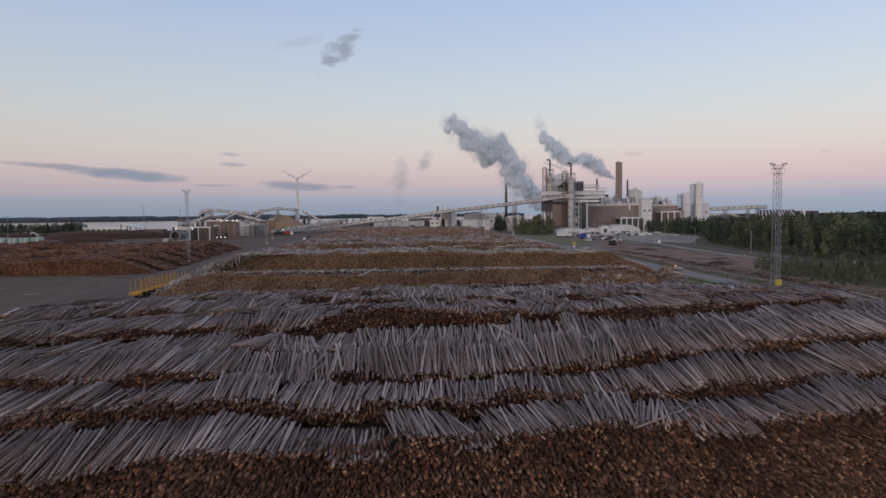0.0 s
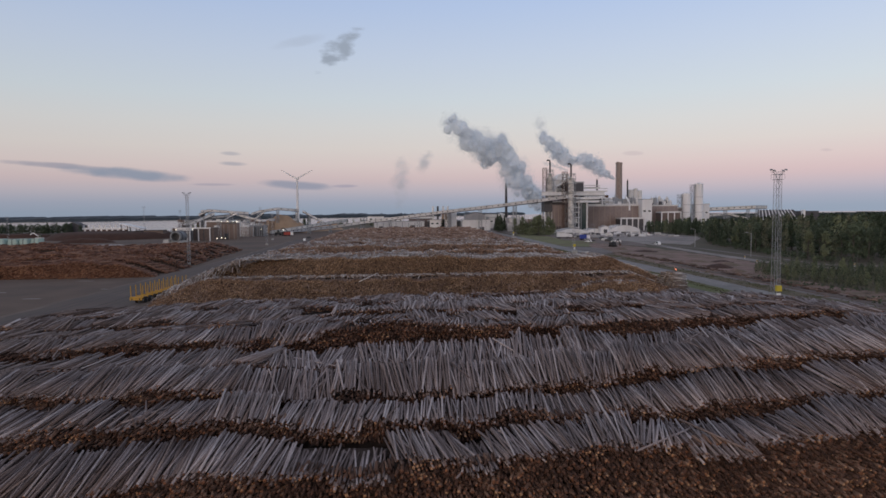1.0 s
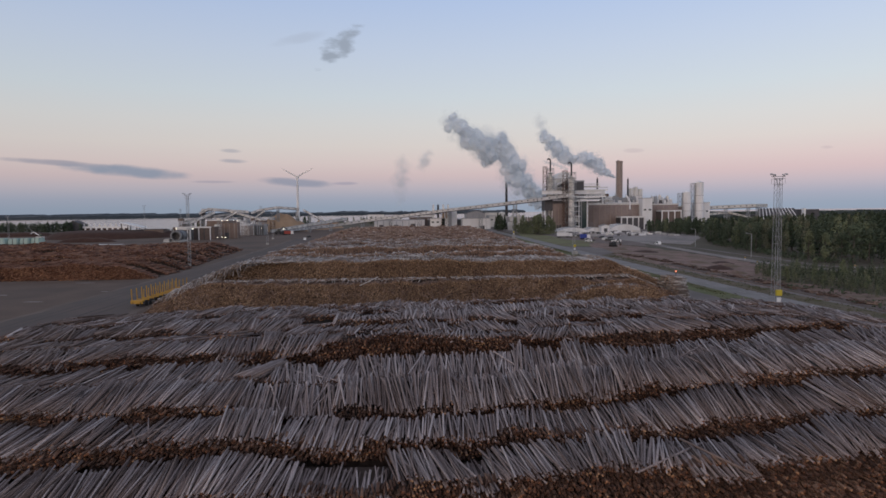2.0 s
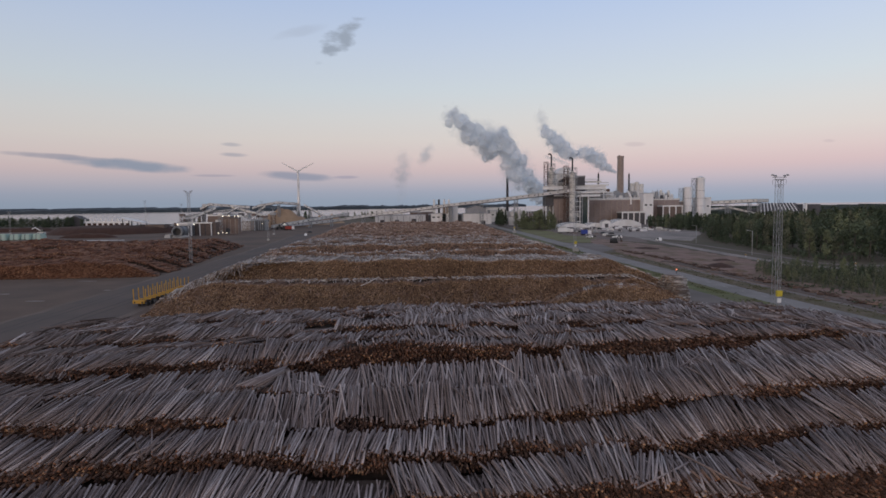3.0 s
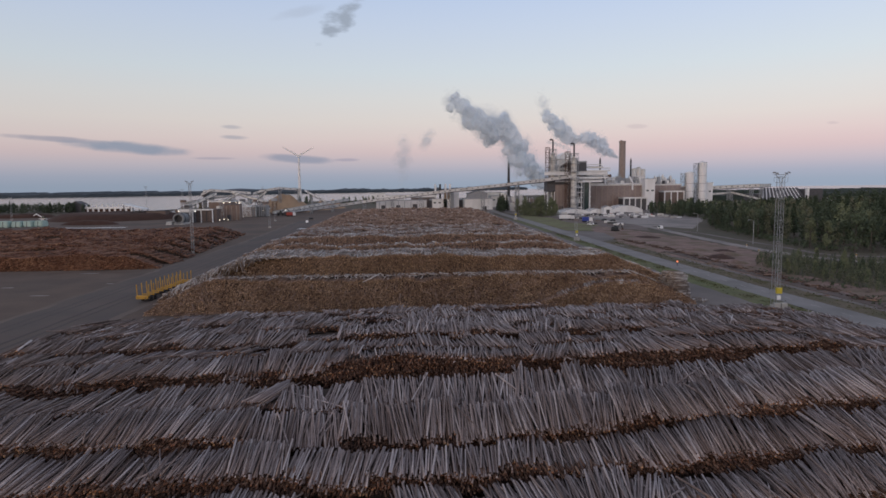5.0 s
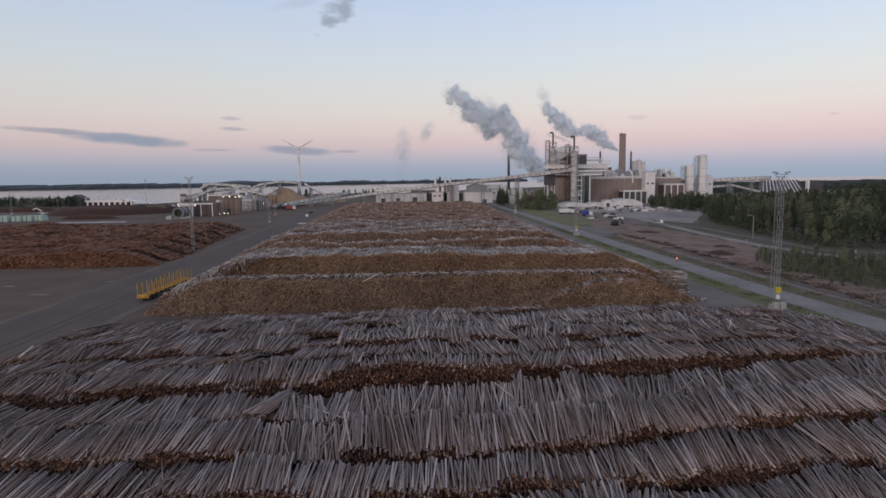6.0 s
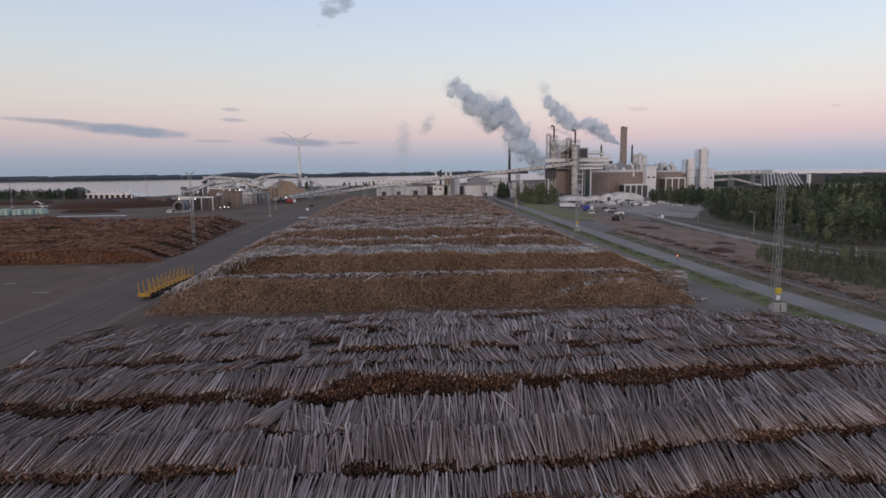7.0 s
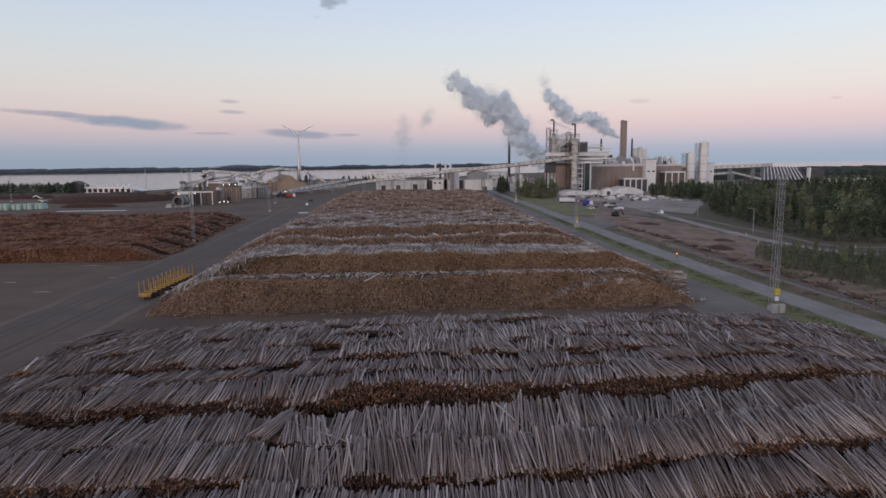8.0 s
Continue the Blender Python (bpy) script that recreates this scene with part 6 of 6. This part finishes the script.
    tagged(ob, "crumpled white tarpaulin lying on the yard", "tarpaulin")
for x, y, z in ((-163, 521.5, 14.6), (-158, 521.5, 14.9), (-153, 521.5, 14.6), (-150, 521.5, 14.6), (-189, 490, 9.0), (-176, 490, 9.0), (-160, 500, 1.4), (-156.5, 500, 1.8), (-155, 505, 1.2), (-146, 586, 6), (-128, 600, 5)):
    t = thing("yard_lamp", x, y, "small lit lamp of the chip plant", "lamp", "lit lamps of the chip plant")
    part("pole", rods([((0, 0, 0), (0, 0, z))], 0.09, 6), STEEL, t)
    bm = bmesh.new()
    bmesh.ops.create_icosphere(bm, subdivisions=1, radius=0.32)
    part("bulb", bm, LAMP, t, "glowing warm bulb").location = (0, 0, z + 0.4)
t = thing("log_handler", -134, 604, "dark log handling machine with raised boom", "log handler", turn=15)
part("body", boxes((-3, 3, -1.6, 1.6, 1.2, 3.2, 0.9)), DARK_STEEL, t)
part("cab", boxes((-1, 1.2, -1.1, 1.1, 3.2, 5.2, 0.9)), GLASSY, t)
part("boom", rods([((0.5, 0, 3.4), (5, 0, 7.5)), ((5, 0, 7.5), (9, 0, 4.0))], 0.35, 6), DARK_STEEL, t, "dark boom")
for u in (-2.1, 2.1):
    for s in (-1.6, 1.6):
        part("wheel", rods([((u, s - 0.3, 0.9), (u, s + 0.3, 0.9))], 0.9, 14), BLACK, t)
car(-90, 522, 70, DARK_STEEL, "dark car parked in the yard")
car(-84, 470, 95, WHITE, "white car parked in the yard", 2.0)

# ---- wind turbine ----
t = thing("wind_turbine", -208.5, 1100, "white three-bladed wind turbine by the water", "wind turbine")
part("tower", rod(bmesh.new(), (0, 0, 0), (0, 0, 83), 3.0, 1.5, 24), WHITE, t)
part("nacelle", boxes((-1.6, 1.6, -2.5, 7, 82.5, 86, 0.9)), WHITE, t)
part("hub", rods([((0, -4.6, 84.2), (0, -2.4, 84.2))], 1.6, 16), WHITE, t)
for a in (62, 178, -60):
    bm = bmesh.new()
    box(bm, -1.5, 1.5, -0.35, 0.35, 0.5, 9, 0.9)
    box(bm, -1.35, 1.35, -0.32, 0.32, 9, 32, 0.3)
    bl = part("blade", bm, WHITE, t)
    bl.location, bl.rotation_euler = (0, -3.6, 84.2), (0, radians(a), 0)


# ---- water and far shores ----
sheet("water", [(-5900, 790), (-330, 790), (-260, 1010), (-235, 1120), (-190, 1235), (60, 1260), (160, 1500), (420, 1750), (5900, 1900), (5900, 5990), (-5900, 5990)], 0.5, WATER, "calm pale bay water under the dusk sky", "water")


def far_woods(name, line, depth, h, mat, label, seed, step=12.0):
    """A far wooded shore: a bank with an uneven crest of tree tops."""
    bm = bmesh.new()
    rows = []
    dist = 0.0
    for (ax, ay), (bx, by) in zip(line, line[1:]):
        n = max(int(math.hypot(bx - ax, by - ay) / step), 1)
        for k in range(n):
            x, y = ax + (bx - ax) * k / n, ay + (by - ay) * k / n
            dist += step
            t = h * (0.82 + 0.3 * noise.noise((dist / 300, seed, 0)) + 0.22 * noise.noise((dist / 45, seed, 3)) + rng.uniform(-0.16, 0.16))
            rows.append([bm.verts.new(p) for p in ((x, y - 6, 0), (x + rng.normal(0, 2), y, t * 0.7), (x, y + depth * 0.3, t), (x, y + depth, t * rng.uniform(0.95, 1.15)), (x, y + depth + 20, 0))])
    for a, b in zip(rows, rows[1:]):
        for i in range(4):
            bm.faces.new((a[i], b[i], b[i + 1], a[i + 1]))
    return tagged(part(name, bm, mat), label, "woods", kind="stuff")


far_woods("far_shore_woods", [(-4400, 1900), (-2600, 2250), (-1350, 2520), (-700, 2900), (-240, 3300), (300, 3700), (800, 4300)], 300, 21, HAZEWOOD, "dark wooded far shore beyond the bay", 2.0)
bm = bmesh.new()
rows = [[bm.verts.new((-1560 + 40 * i, 4300 + 30 * j, 14 + 16 * math.exp(-((i - 8) / 3.4) ** 2) * (1 if j == 1 else 0.2))) for j in range(3)] for i in range(17)]
for a, b in zip(rows, rows[1:]):
    for j in range(2):
        bm.faces.new((a[j], b[j], b[j + 1], a[j + 1]))
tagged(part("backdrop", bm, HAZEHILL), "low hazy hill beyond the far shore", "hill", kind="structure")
far_woods("far_woods", [(330, 960), (480, 930), (700, 1080), (1000, 1180), (1500, 1250), (2600, 1300)], 400, 11, FARWOOD, "dark woods behind the stores", 5.0, 5)
far_woods("far_woods", [(560, 1500), (1200, 1580), (2600, 1500)], 250, 7, FARWOOD, "dark woods towards the sea", 6.0, 6)


# ---- trees ----
def leaves(bm, centre, rx, rz, count, size):
    """Clumps of leaves, more towards the outside, as small bent blades."""
    for _ in range(count):
        d = Vector(rng.normal(0, 1, 3)).normalized()
        k = rng.uniform(0.35, 1.0) ** 0.5
        p = Vector(centre) + Vector((d.x * rx * k, d.y * rx * k, d.z * rz * k))
        a = (d + Vector(rng.normal(0, 0.28, 3)) + Vector((0, 0, 0.3))).normalized()
        b = a.orthogonal().normalized()
        c = a.cross(b)
        s = size * rng.uniform(0.6, 1.3)
        v = [bm.verts.new(p + b * s), bm.verts.new(p + c * s * 0.6), bm.verts.new(p - b * s + a * s * 0.3), bm.verts.new(p - c * s * 0.6)]
        bm.faces.new((v[0], v[1], v[3]))
        bm.faces.new((v[1], v[2], v[3]))


def tree(kind, h, seed):
    """A tree of that height at the origin: trunk, limbs and a crown of clumps."""
    conifer = kind == "conifer"
    t = thing("tree", 0, 0, "dark conifer tree with drooping branches" if conifer else "green birch tree with loose leafy crown", "tree", "trees of the forest edge")
    bm = bmesh.new()
    lean = Vector((rng.normal(0, 0.25), rng.normal(0, 0.25), 0))
    rod(bm, (0, 0, 0), (lean.x * 0.5, lean.y * 0.5, h * 0.55), 0.016 * h, 0.01 * h, 6)
    rod(bm, (lean.x * 0.5, lean.y * 0.5, h * 0.53), (lean.x, lean.y, h * 0.96), 0.01 * h, 0.002 * h, 5)
    for k in range(7):
        z = h * rng.uniform(0.35, 0.8)
        a = rng.uniform(0, 6.28)
        rod(bm, (lean.x * z / h, lean.y * z / h, z), (math.cos(a) * h * 0.15, math.sin(a) * h * 0.15, z + h * (0.02 if conifer else 0.1)), 0.005 * h, 0.002 * h, 4)
    part("trunk", bm, TRUNK, t)
    bm = bmesh.new()
    if conifer:
        for k in range(11):
            u = k / 10
            z = h * (0.16 + 0.82 * u)
            r = h * 0.2 * (1 - u) ** 0.85 + 0.12
            leaves(bm, (lean.x * z / h, lean.y * z / h, z), r, h * 0.05, int(16 + 46 * (1 - u)), 0.042 * h)
    else:
        for k in range(15):
            u = rng.uniform(0.0, 1.0)
            z = h * (0.12 + 0.78 * u)
            wmax = h * 0.165 * math.sin(math.pi * (0.3 + 0.62 * u))
            a = rng.uniform(0, 6.28)
            leaves(bm, (lean.x + math.cos(a) * wmax * 0.75, lean.y + math.sin(a) * wmax * 0.75, z), h * rng.uniform(0.055, 0.1), h * rng.uniform(0.07, 0.13), 44, 0.03 * h)
        leaves(bm, (lean.x, lean.y, h * 0.9), h * 0.06, h * 0.09, 40, 0.03 * h)
    part("crown", bm, SPRUCE if conifer else PALE_LEAF if seed in (2, 4) else LEAF, t)
    return t


KINDS = [tree("birch", 12, 1), tree("birch", 11, 2), tree("conifer", 13, 3), tree("birch", 9, 4), tree("conifer", 11, 5), tree("birch", 13, 6)]
KIND_H = [12, 11, 13, 9, 11, 13]


def inside(x, y, poly):
    hit = False
    for (ax, ay), (bx, by) in zip(poly, poly[1:] + poly[:1]):
        if (ay > y) != (by > y) and x < (bx - ax) * (y - ay) / (by - ay) + ax:
            hit = not hit
    return hit


FOREST = [(240, 206), (176, 216), (160, 229), (160, 246), (169, 293), (176, 340), (196, 390), (216, 428), (219, 452), (216, 488), (210, 530), (226, 560), (300, 600), (600, 600), (520, 206)]
YOUNG = [(108, 172), (112, 190), (126, 211), (136, 210), (141, 197), (160, 184), (180, 176), (240, 150), (240, 60), (113, 60), (112.5, 138), (110.5, 152)]
FOREST, YOUNG = [yard(*p) for p in FOREST], [yard(*p) for p in YOUNG]
placed = []


def plant(poly, count, gap, hmin, hmax, kinds, test=lambda x, y: True):
    xs, ys = [p[0] for p in poly], [p[1] for p in poly]
    tries = made = 0
    while made < count and tries < count * 60:
        tries += 1
        x, y = rng.uniform(min(xs), max(xs)), rng.uniform(min(ys), max(ys))
        if not inside(x, y, poly) or not test(x, y) or any((x - a) ** 2 + (y - b) ** 2 < gap * gap for a, b in placed):
            continue
        placed.append((x, y))
        k = kinds[int(rng.integers(len(kinds)))]
        s = rng.uniform(hmin, hmax) / KIND_H[k] * (min(1.0, max(0.86, 0.86 + (x / y - 0.5))) if poly is FOREST else 1.0)
        ob = copy_thing(KINDS[k], pose(x, y, 0, 0, 0, rng.uniform(0, 360)))
        ob.scale = (s * rng.uniform(0.9, 1.15), s * rng.uniform(0.9, 1.15), s)
        made += 1


plant(FOREST, 125, 3.4, 9, 17, [0, 1, 5, 2, 0, 5, 4], lambda x, y: x < 200 + 0.3 * max(0, y - 340))
plant(YOUNG, 60, 2.4, 3.2, 5.6, [0, 1, 3, 5, 3], lambda x, y: y > 110 and x < 190)
plant([(92, 548), (103, 524), (114, 512), (124, 520), (122, 545), (96, 570)], 20, 3.0, 11, 19, [1, 1, 3, 1])
plant([(84, 606), (94, 606), (96, 640), (86, 640)], 9, 3, 14, 19, [2, 0, 4])
plant([(-490, 712), (-388, 712), (-384, 755), (-490, 770)], 20, 4, 10, 15, [2, 0, 4, 5])
plant([(-600, 700), (-480, 700), (-480, 775), (-600, 775)], 8, 6, 10, 15, [2, 0, 4, 5])
plant([(-132, 980), (-60, 980), (-60, 1012), (-132, 1012)], 22, 3, 7, 14, [0, 1, 3, 5])
plant([(-205, 1020), (-180, 1020), (-180, 1080), (-205, 1080)], 7, 7, 12, 16, [0, 2])
plant([(-290, 770), (-215, 770), (-215, 786), (-290, 786)], 10, 5, 8, 12, [0, 1, 3])
for t, x, y in zip(KINDS, (212, 219, 226, 240, 247, 254), (222, 228, 219, 231, 222, 229)):
    t.location = (x, y, 0)
hall("dark_barn", -414, -396, 738, 752, 9, DARK_WALL, "dark barn with pitched roof among trees", "barn", rise=5, roof=DARK_WALL)

# the wood behind, too dense to count: trees of five tones
tones = [bmesh.new() for _ in range(5)]
made, cells = 0, set()
while made < 2150:
    x, y = (rng.uniform(160, 420), rng.uniform(206, 600)) if made < 1350 else (rng.uniform(400, 1150), rng.uniform(206, 930))
    if not (inside(x, y, FOREST) and x > 166 or (x > 500 and y > 190 + 0.1 * x) or (x > 570 and y > 600)):
        continue
    near = y < 400 and x < 290
    cell = (int(x / 5.6), int(y / 5.6))
    made += 1
    if cell in cells and near:
        continue
    cells.add(cell)
    kind = int(rng.choice(5, p=(0.5, 0.28, 0.12, 0.05, 0.05) if x > 235 and y > 290 else (0.2, 0.26, 0.22, 0.17, 0.15)))
    h = rng.uniform(9, 18.5) * min(1.0, max(0.86, 0.86 + (x / y - 0.5))) * min(1.0, max(0.62, 1 - (y - 380) / 800))
    r = h * (rng.uniform(0.12, 0.16) if kind == 0 else rng.uniform(0.16, 0.23))
    for k in range(5):
        wide = (1.0, 0.82, 0.6, 0.38, 0.16)[k] if kind == 0 else (0.62, 0.95, 1.0, 0.82, 0.45)[k]
        leaves(tones[kind], (x + rng.normal(0, 0.3), y + rng.normal(0, 0.3), h * (0.26 + 0.165 * k)), r * wide, h * 0.11, 60 if near else 10, (0.027 if near else 0.066) * h)
    rod(tones[kind], (x, y, 0), (x, y, h * 0.6), 0.14, 0.08, 4)
for k in range(1300):
    x, y, h = rng.uniform(540, 1500), rng.uniform(640, 1400), rng.uniform(8, 13.5)
    if x > 520 + 0.2 * (y - 640):
        for j in range(3):
            leaves(tones[k % 2], (x, y, h * (0.34 + 0.25 * j)), h * (0.26 - 0.06 * j), h * 0.2, 9, 0.1 * h)
for k in range(3700):
    x, y = rng.uniform(106, 200), rng.uniform(105, 214)
    if inside(x, y, YOUNG):
        h = rng.uniform(2.2, 4.8)
        leaves(tones[int(rng.choice(5, p=(0.25, 0.25, 0.2, 0.15, 0.15)))], (x, y, h * 0.5), h * 0.12, h * 0.46, 34, 0.042 * h)
        rod(tones[4], (x, y, 0), (x, y, h * 0.7), 0.06, 0.03, 3)
for k in range(300):
    x, y, h = rng.uniform(-630, -404), rng.uniform(724, 770), rng.uniform(8, 14)
    for j in range(3):
        leaves(tones[k % 2], (x, y, h * (0.3 + 0.24 * j)), h * (0.36 - 0.07 * j), h * 0.2, 22, 0.07 * h)
for bm, mat, label in zip(tones, (SPRUCE, WOODS, LEAF, PALE_LEAF, OLIVE_LEAF), ("dense dark green wood", "dense mixed green wood", "green trees scattered in the wood", "yellowing trees scattered in the wood", "grey-olive trees scattered in the wood")):
    tagged(part("woods", bm, mat), label, "woods", kind="stuff")
bm = bmesh.new()
for k in range(2600):
    x, y = rng.uniform(100, 150), rng.uniform(70, 205)
    if inside(x, y, [yard(*p) for p in [(97, 70), (150, 70), (150, 196), (120, 200), (101, 168)]]) and noise.noise((x / 9, y / 9, 4)) > -0.02:
        leaves(bm, (x, y, 0.3), 0.5, 0.3, 3, 0.35)
for k in range(3200):
    x, y = rng.uniform(146, 235), rng.uniform(200, 450)
    if inside(x, y, FOREST) and not inside(x - 9, y + 3, FOREST):
        leaves(bm, (x, y, 1.3), 1.2, 1.5, 16, 0.42)
tagged(part("undergrowth", bm, LEAF), "low scrub along the forest edge", "scrub", kind="stuff")
bm = bmesh.new()
for k in range(190):
    x, y = rng.uniform(90, 126), rng.uniform(508, 572)
    if inside(x, y, [(92, 548), (103, 520), (116, 508), (126, 518), (124, 545), (98, 572)]):
        h = rng.uniform(3, 12) * (1.0 - 0.012 * (x - 92))
        for j in range(2):
            leaves(bm, (x, y, h * (0.3 + 0.35 * j)), h * (0.3 - 0.07 * j), h * 0.28, 36, 0.055 * h)
tagged(part("shrubbery", bm, PALE_LEAF), "loose yellow-green bushes on the lawn by the mill", "bushes", kind="stuff")


# weeds on the verges
bm = bmesh.new()
for k in range(5200):
    y = rng.uniform(88, 330)
    x = rng.normal(80.0, 1.1) if k % 2 else (rng.normal(94.4, 1.7) if y < 276 else 200)
    if x < 150 and noise.noise((x / 3, y / 5, 8)) > -0.12:
        leaves(bm, (*yard(x + (2.0 - (y - 100) * 0.04 if y < 150 else 0), y), 0.12), 0.5, 0.14, 3, 0.17)
tagged(part("verge_weeds", bm, WEEDS), "dry weeds and tall grass on the verges", "weeds", kind="stuff")

# ---- steam ----
def drops(name, at, size, parent):
    """A cloud of very many tiny flecks of steam that let light through, as one mesh."""
    at = np.concatenate([at, at + rng.normal(0, 2 * size, at.shape)])
    n = len(at)
    v = (at[:, None] + rng.normal(0, 0.95 * size, (n, 3, 3))).reshape(-1, 3)
    f = np.arange(n * 3).reshape(-1, 3)
    me = bpy.data.meshes.new(name)
    me.from_pydata(v.tolist(), [], f.tolist())
    me.materials.append(STEAM_DROPS)
    ob = new(name, me)
    ob.parent = parent
    return tagged(ob, kind="stuff")


def puff(bm, at, r):
    """A lumpy billow of steam."""
    ball = bmesh.ops.create_icosphere(bm, subdivisions=3, radius=r)["verts"]
    for v in ball:
        d = Vector(v.co)
        v.co = Vector(at) + d * (1.0 + 0.5 * noise.noise(Vector(at) * 0.3 + d * (2.2 / r)) + 0.2 * noise.noise(Vector(at) + d * (6.0 / r)))
    for f in {f for v in ball for f in v.link_faces}:
        f.smooth = True


def plume(name, lines, label, size=0.3):
    """Steam drifting along bent lines of x, y, z, radius and density: billows of fine drops, thinning out at the rim."""
    p = thing(name, 0, 0, label, "steam plume", "steam plumes")
    for nm, pts in lines:
        cloud = bmesh.new()
        at, fine = [], size * (1.0 if "dense" in nm or "upper" in nm else 0.68)
        pts = np.array(pts, float)
        pts[:, 3] *= 1.55
        for a, b in zip(pts, pts[1:]):
            length, r = np.linalg.norm((b - a)[:3]), (a[3] + b[3]) / 2
            for _ in range(max(4, int(length * 42.0 / r))):
                u = rng.random()
                q = a * (1 - u) + b * u
                d = rng.normal(0, 1, 3)
                d *= rng.random() ** 0.5 / np.linalg.norm(d)
                billow = q[3] * rng.uniform(0.24, 0.5) * (1.1 - 0.35 * np.linalg.norm(d))
                if q[4] > 0.44 and rng.random() < 0.5:
                    puff(cloud, q[:3] + d * q[3] * 0.64, billow * rng.uniform(0.5, 0.9))
                n = int(0.6 * q[4] * (billow / fine) ** 2 * (1.1 - 0.4 * np.linalg.norm(d)))
                if n < 1:
                    continue
                e = rng.normal(0, 1, (n, 3))
                e *= (rng.random(n) ** 0.42 / np.linalg.norm(e, axis=1))[:, None]
                at.append(q[:3] + d * q[3] * 0.82 + e * billow + rng.normal(0, 0.2 * billow, (n, 3)))
        drops(nm, np.concatenate(at), fine, p)
        if len(cloud.verts):
            billows = tagged(part("billow", cloud, STEAM_CORE, p), "pale rounded billows of steam", kind="stuff")
            skin = billows.modifiers.new("one_skin", "REMESH")
            skin.mode, skin.voxel_size, skin.use_smooth_shade = "VOXEL", 1.1, True
        else:
            cloud.free()
    return p


plume("steam_plume", [("dense_steam", [(151, 720, 30, 8, 0.62), (147, 720, 36, 9, 0.65), (140, 720, 46, 10, 0.65), (130, 720, 58, 13, 0.75), (119, 720, 73, 15.5, 1.0), (106, 720, 87, 18, 1.1), (91, 720, 96, 17, 1.1), (73, 720, 106, 15.5, 1.0), (58, 720, 115, 13, 0.85), (47, 720, 124, 10.5, 0.55), (41, 720, 133, 8, 0.25)]),
                      ("side_billow", [(105, 718, 101, 7, 0.9), (107, 718, 112, 5, 0.9)]), ("lower_billow", [(90, 718, 83, 7, 0.8), (84, 718, 77, 6, 0.8)]),
                      ("thin_steam", [(153, 718, 26, 9, 0.5), (149, 718, 32, 9, 0.5), (138, 718, 46, 12, 0.55), (118, 718, 42, 10, 0.15), (116, 718, 62, 12, 0.2)])], "broad grey-white steam plume drifting from the mill")
plume("steam_plume", [("dense_steam", [(235, 698, 58, 1.2, 1.0), (229, 697, 61, 2.5, 1.0), (221, 697, 66.5, 5.5, 1.05), (210, 697, 75.5, 9, 1.05), (197, 697, 81.5, 8, 0.9), (191, 697, 80, 6, 0.7)]),
                      ("upper_steam", [(188, 697, 79, 5.5, 0.7), (176, 697, 81, 8, 0.85), (167, 697, 90, 11.5, 0.95), (161, 697, 100, 8, 0.7)]),
                      ("thin_steam", [(160, 697, 97, 7, 0.6), (152, 697, 106, 7, 0.45), (148, 697, 117, 7, 0.4), (145, 697, 129, 6, 0.25)]),
                      ("low_wisp", [(151, 697, 77, 1.5, 0.4), (164, 697, 74, 2.6, 0.4), (179, 697, 67.5, 2.0, 0.3)])], "grey steam plume drifting from the chimney")
plume("steam_wisp", [("thin_steam", [(-20, 900, 30, 6, 0.14), (-19, 900, 50, 9, 0.2), (-19, 900, 71, 12, 0.42), (-18, 900, 87, 11, 0.36), (-16, 900, 101, 6, 0.14)]),
                     ("small_patch", [(8, 900, 84, 5, 0.3), (18, 900, 96, 9, 0.42), (25, 900, 109, 6, 0.2)])], "thin faint steam wisps drifting above a hall", 0.4)
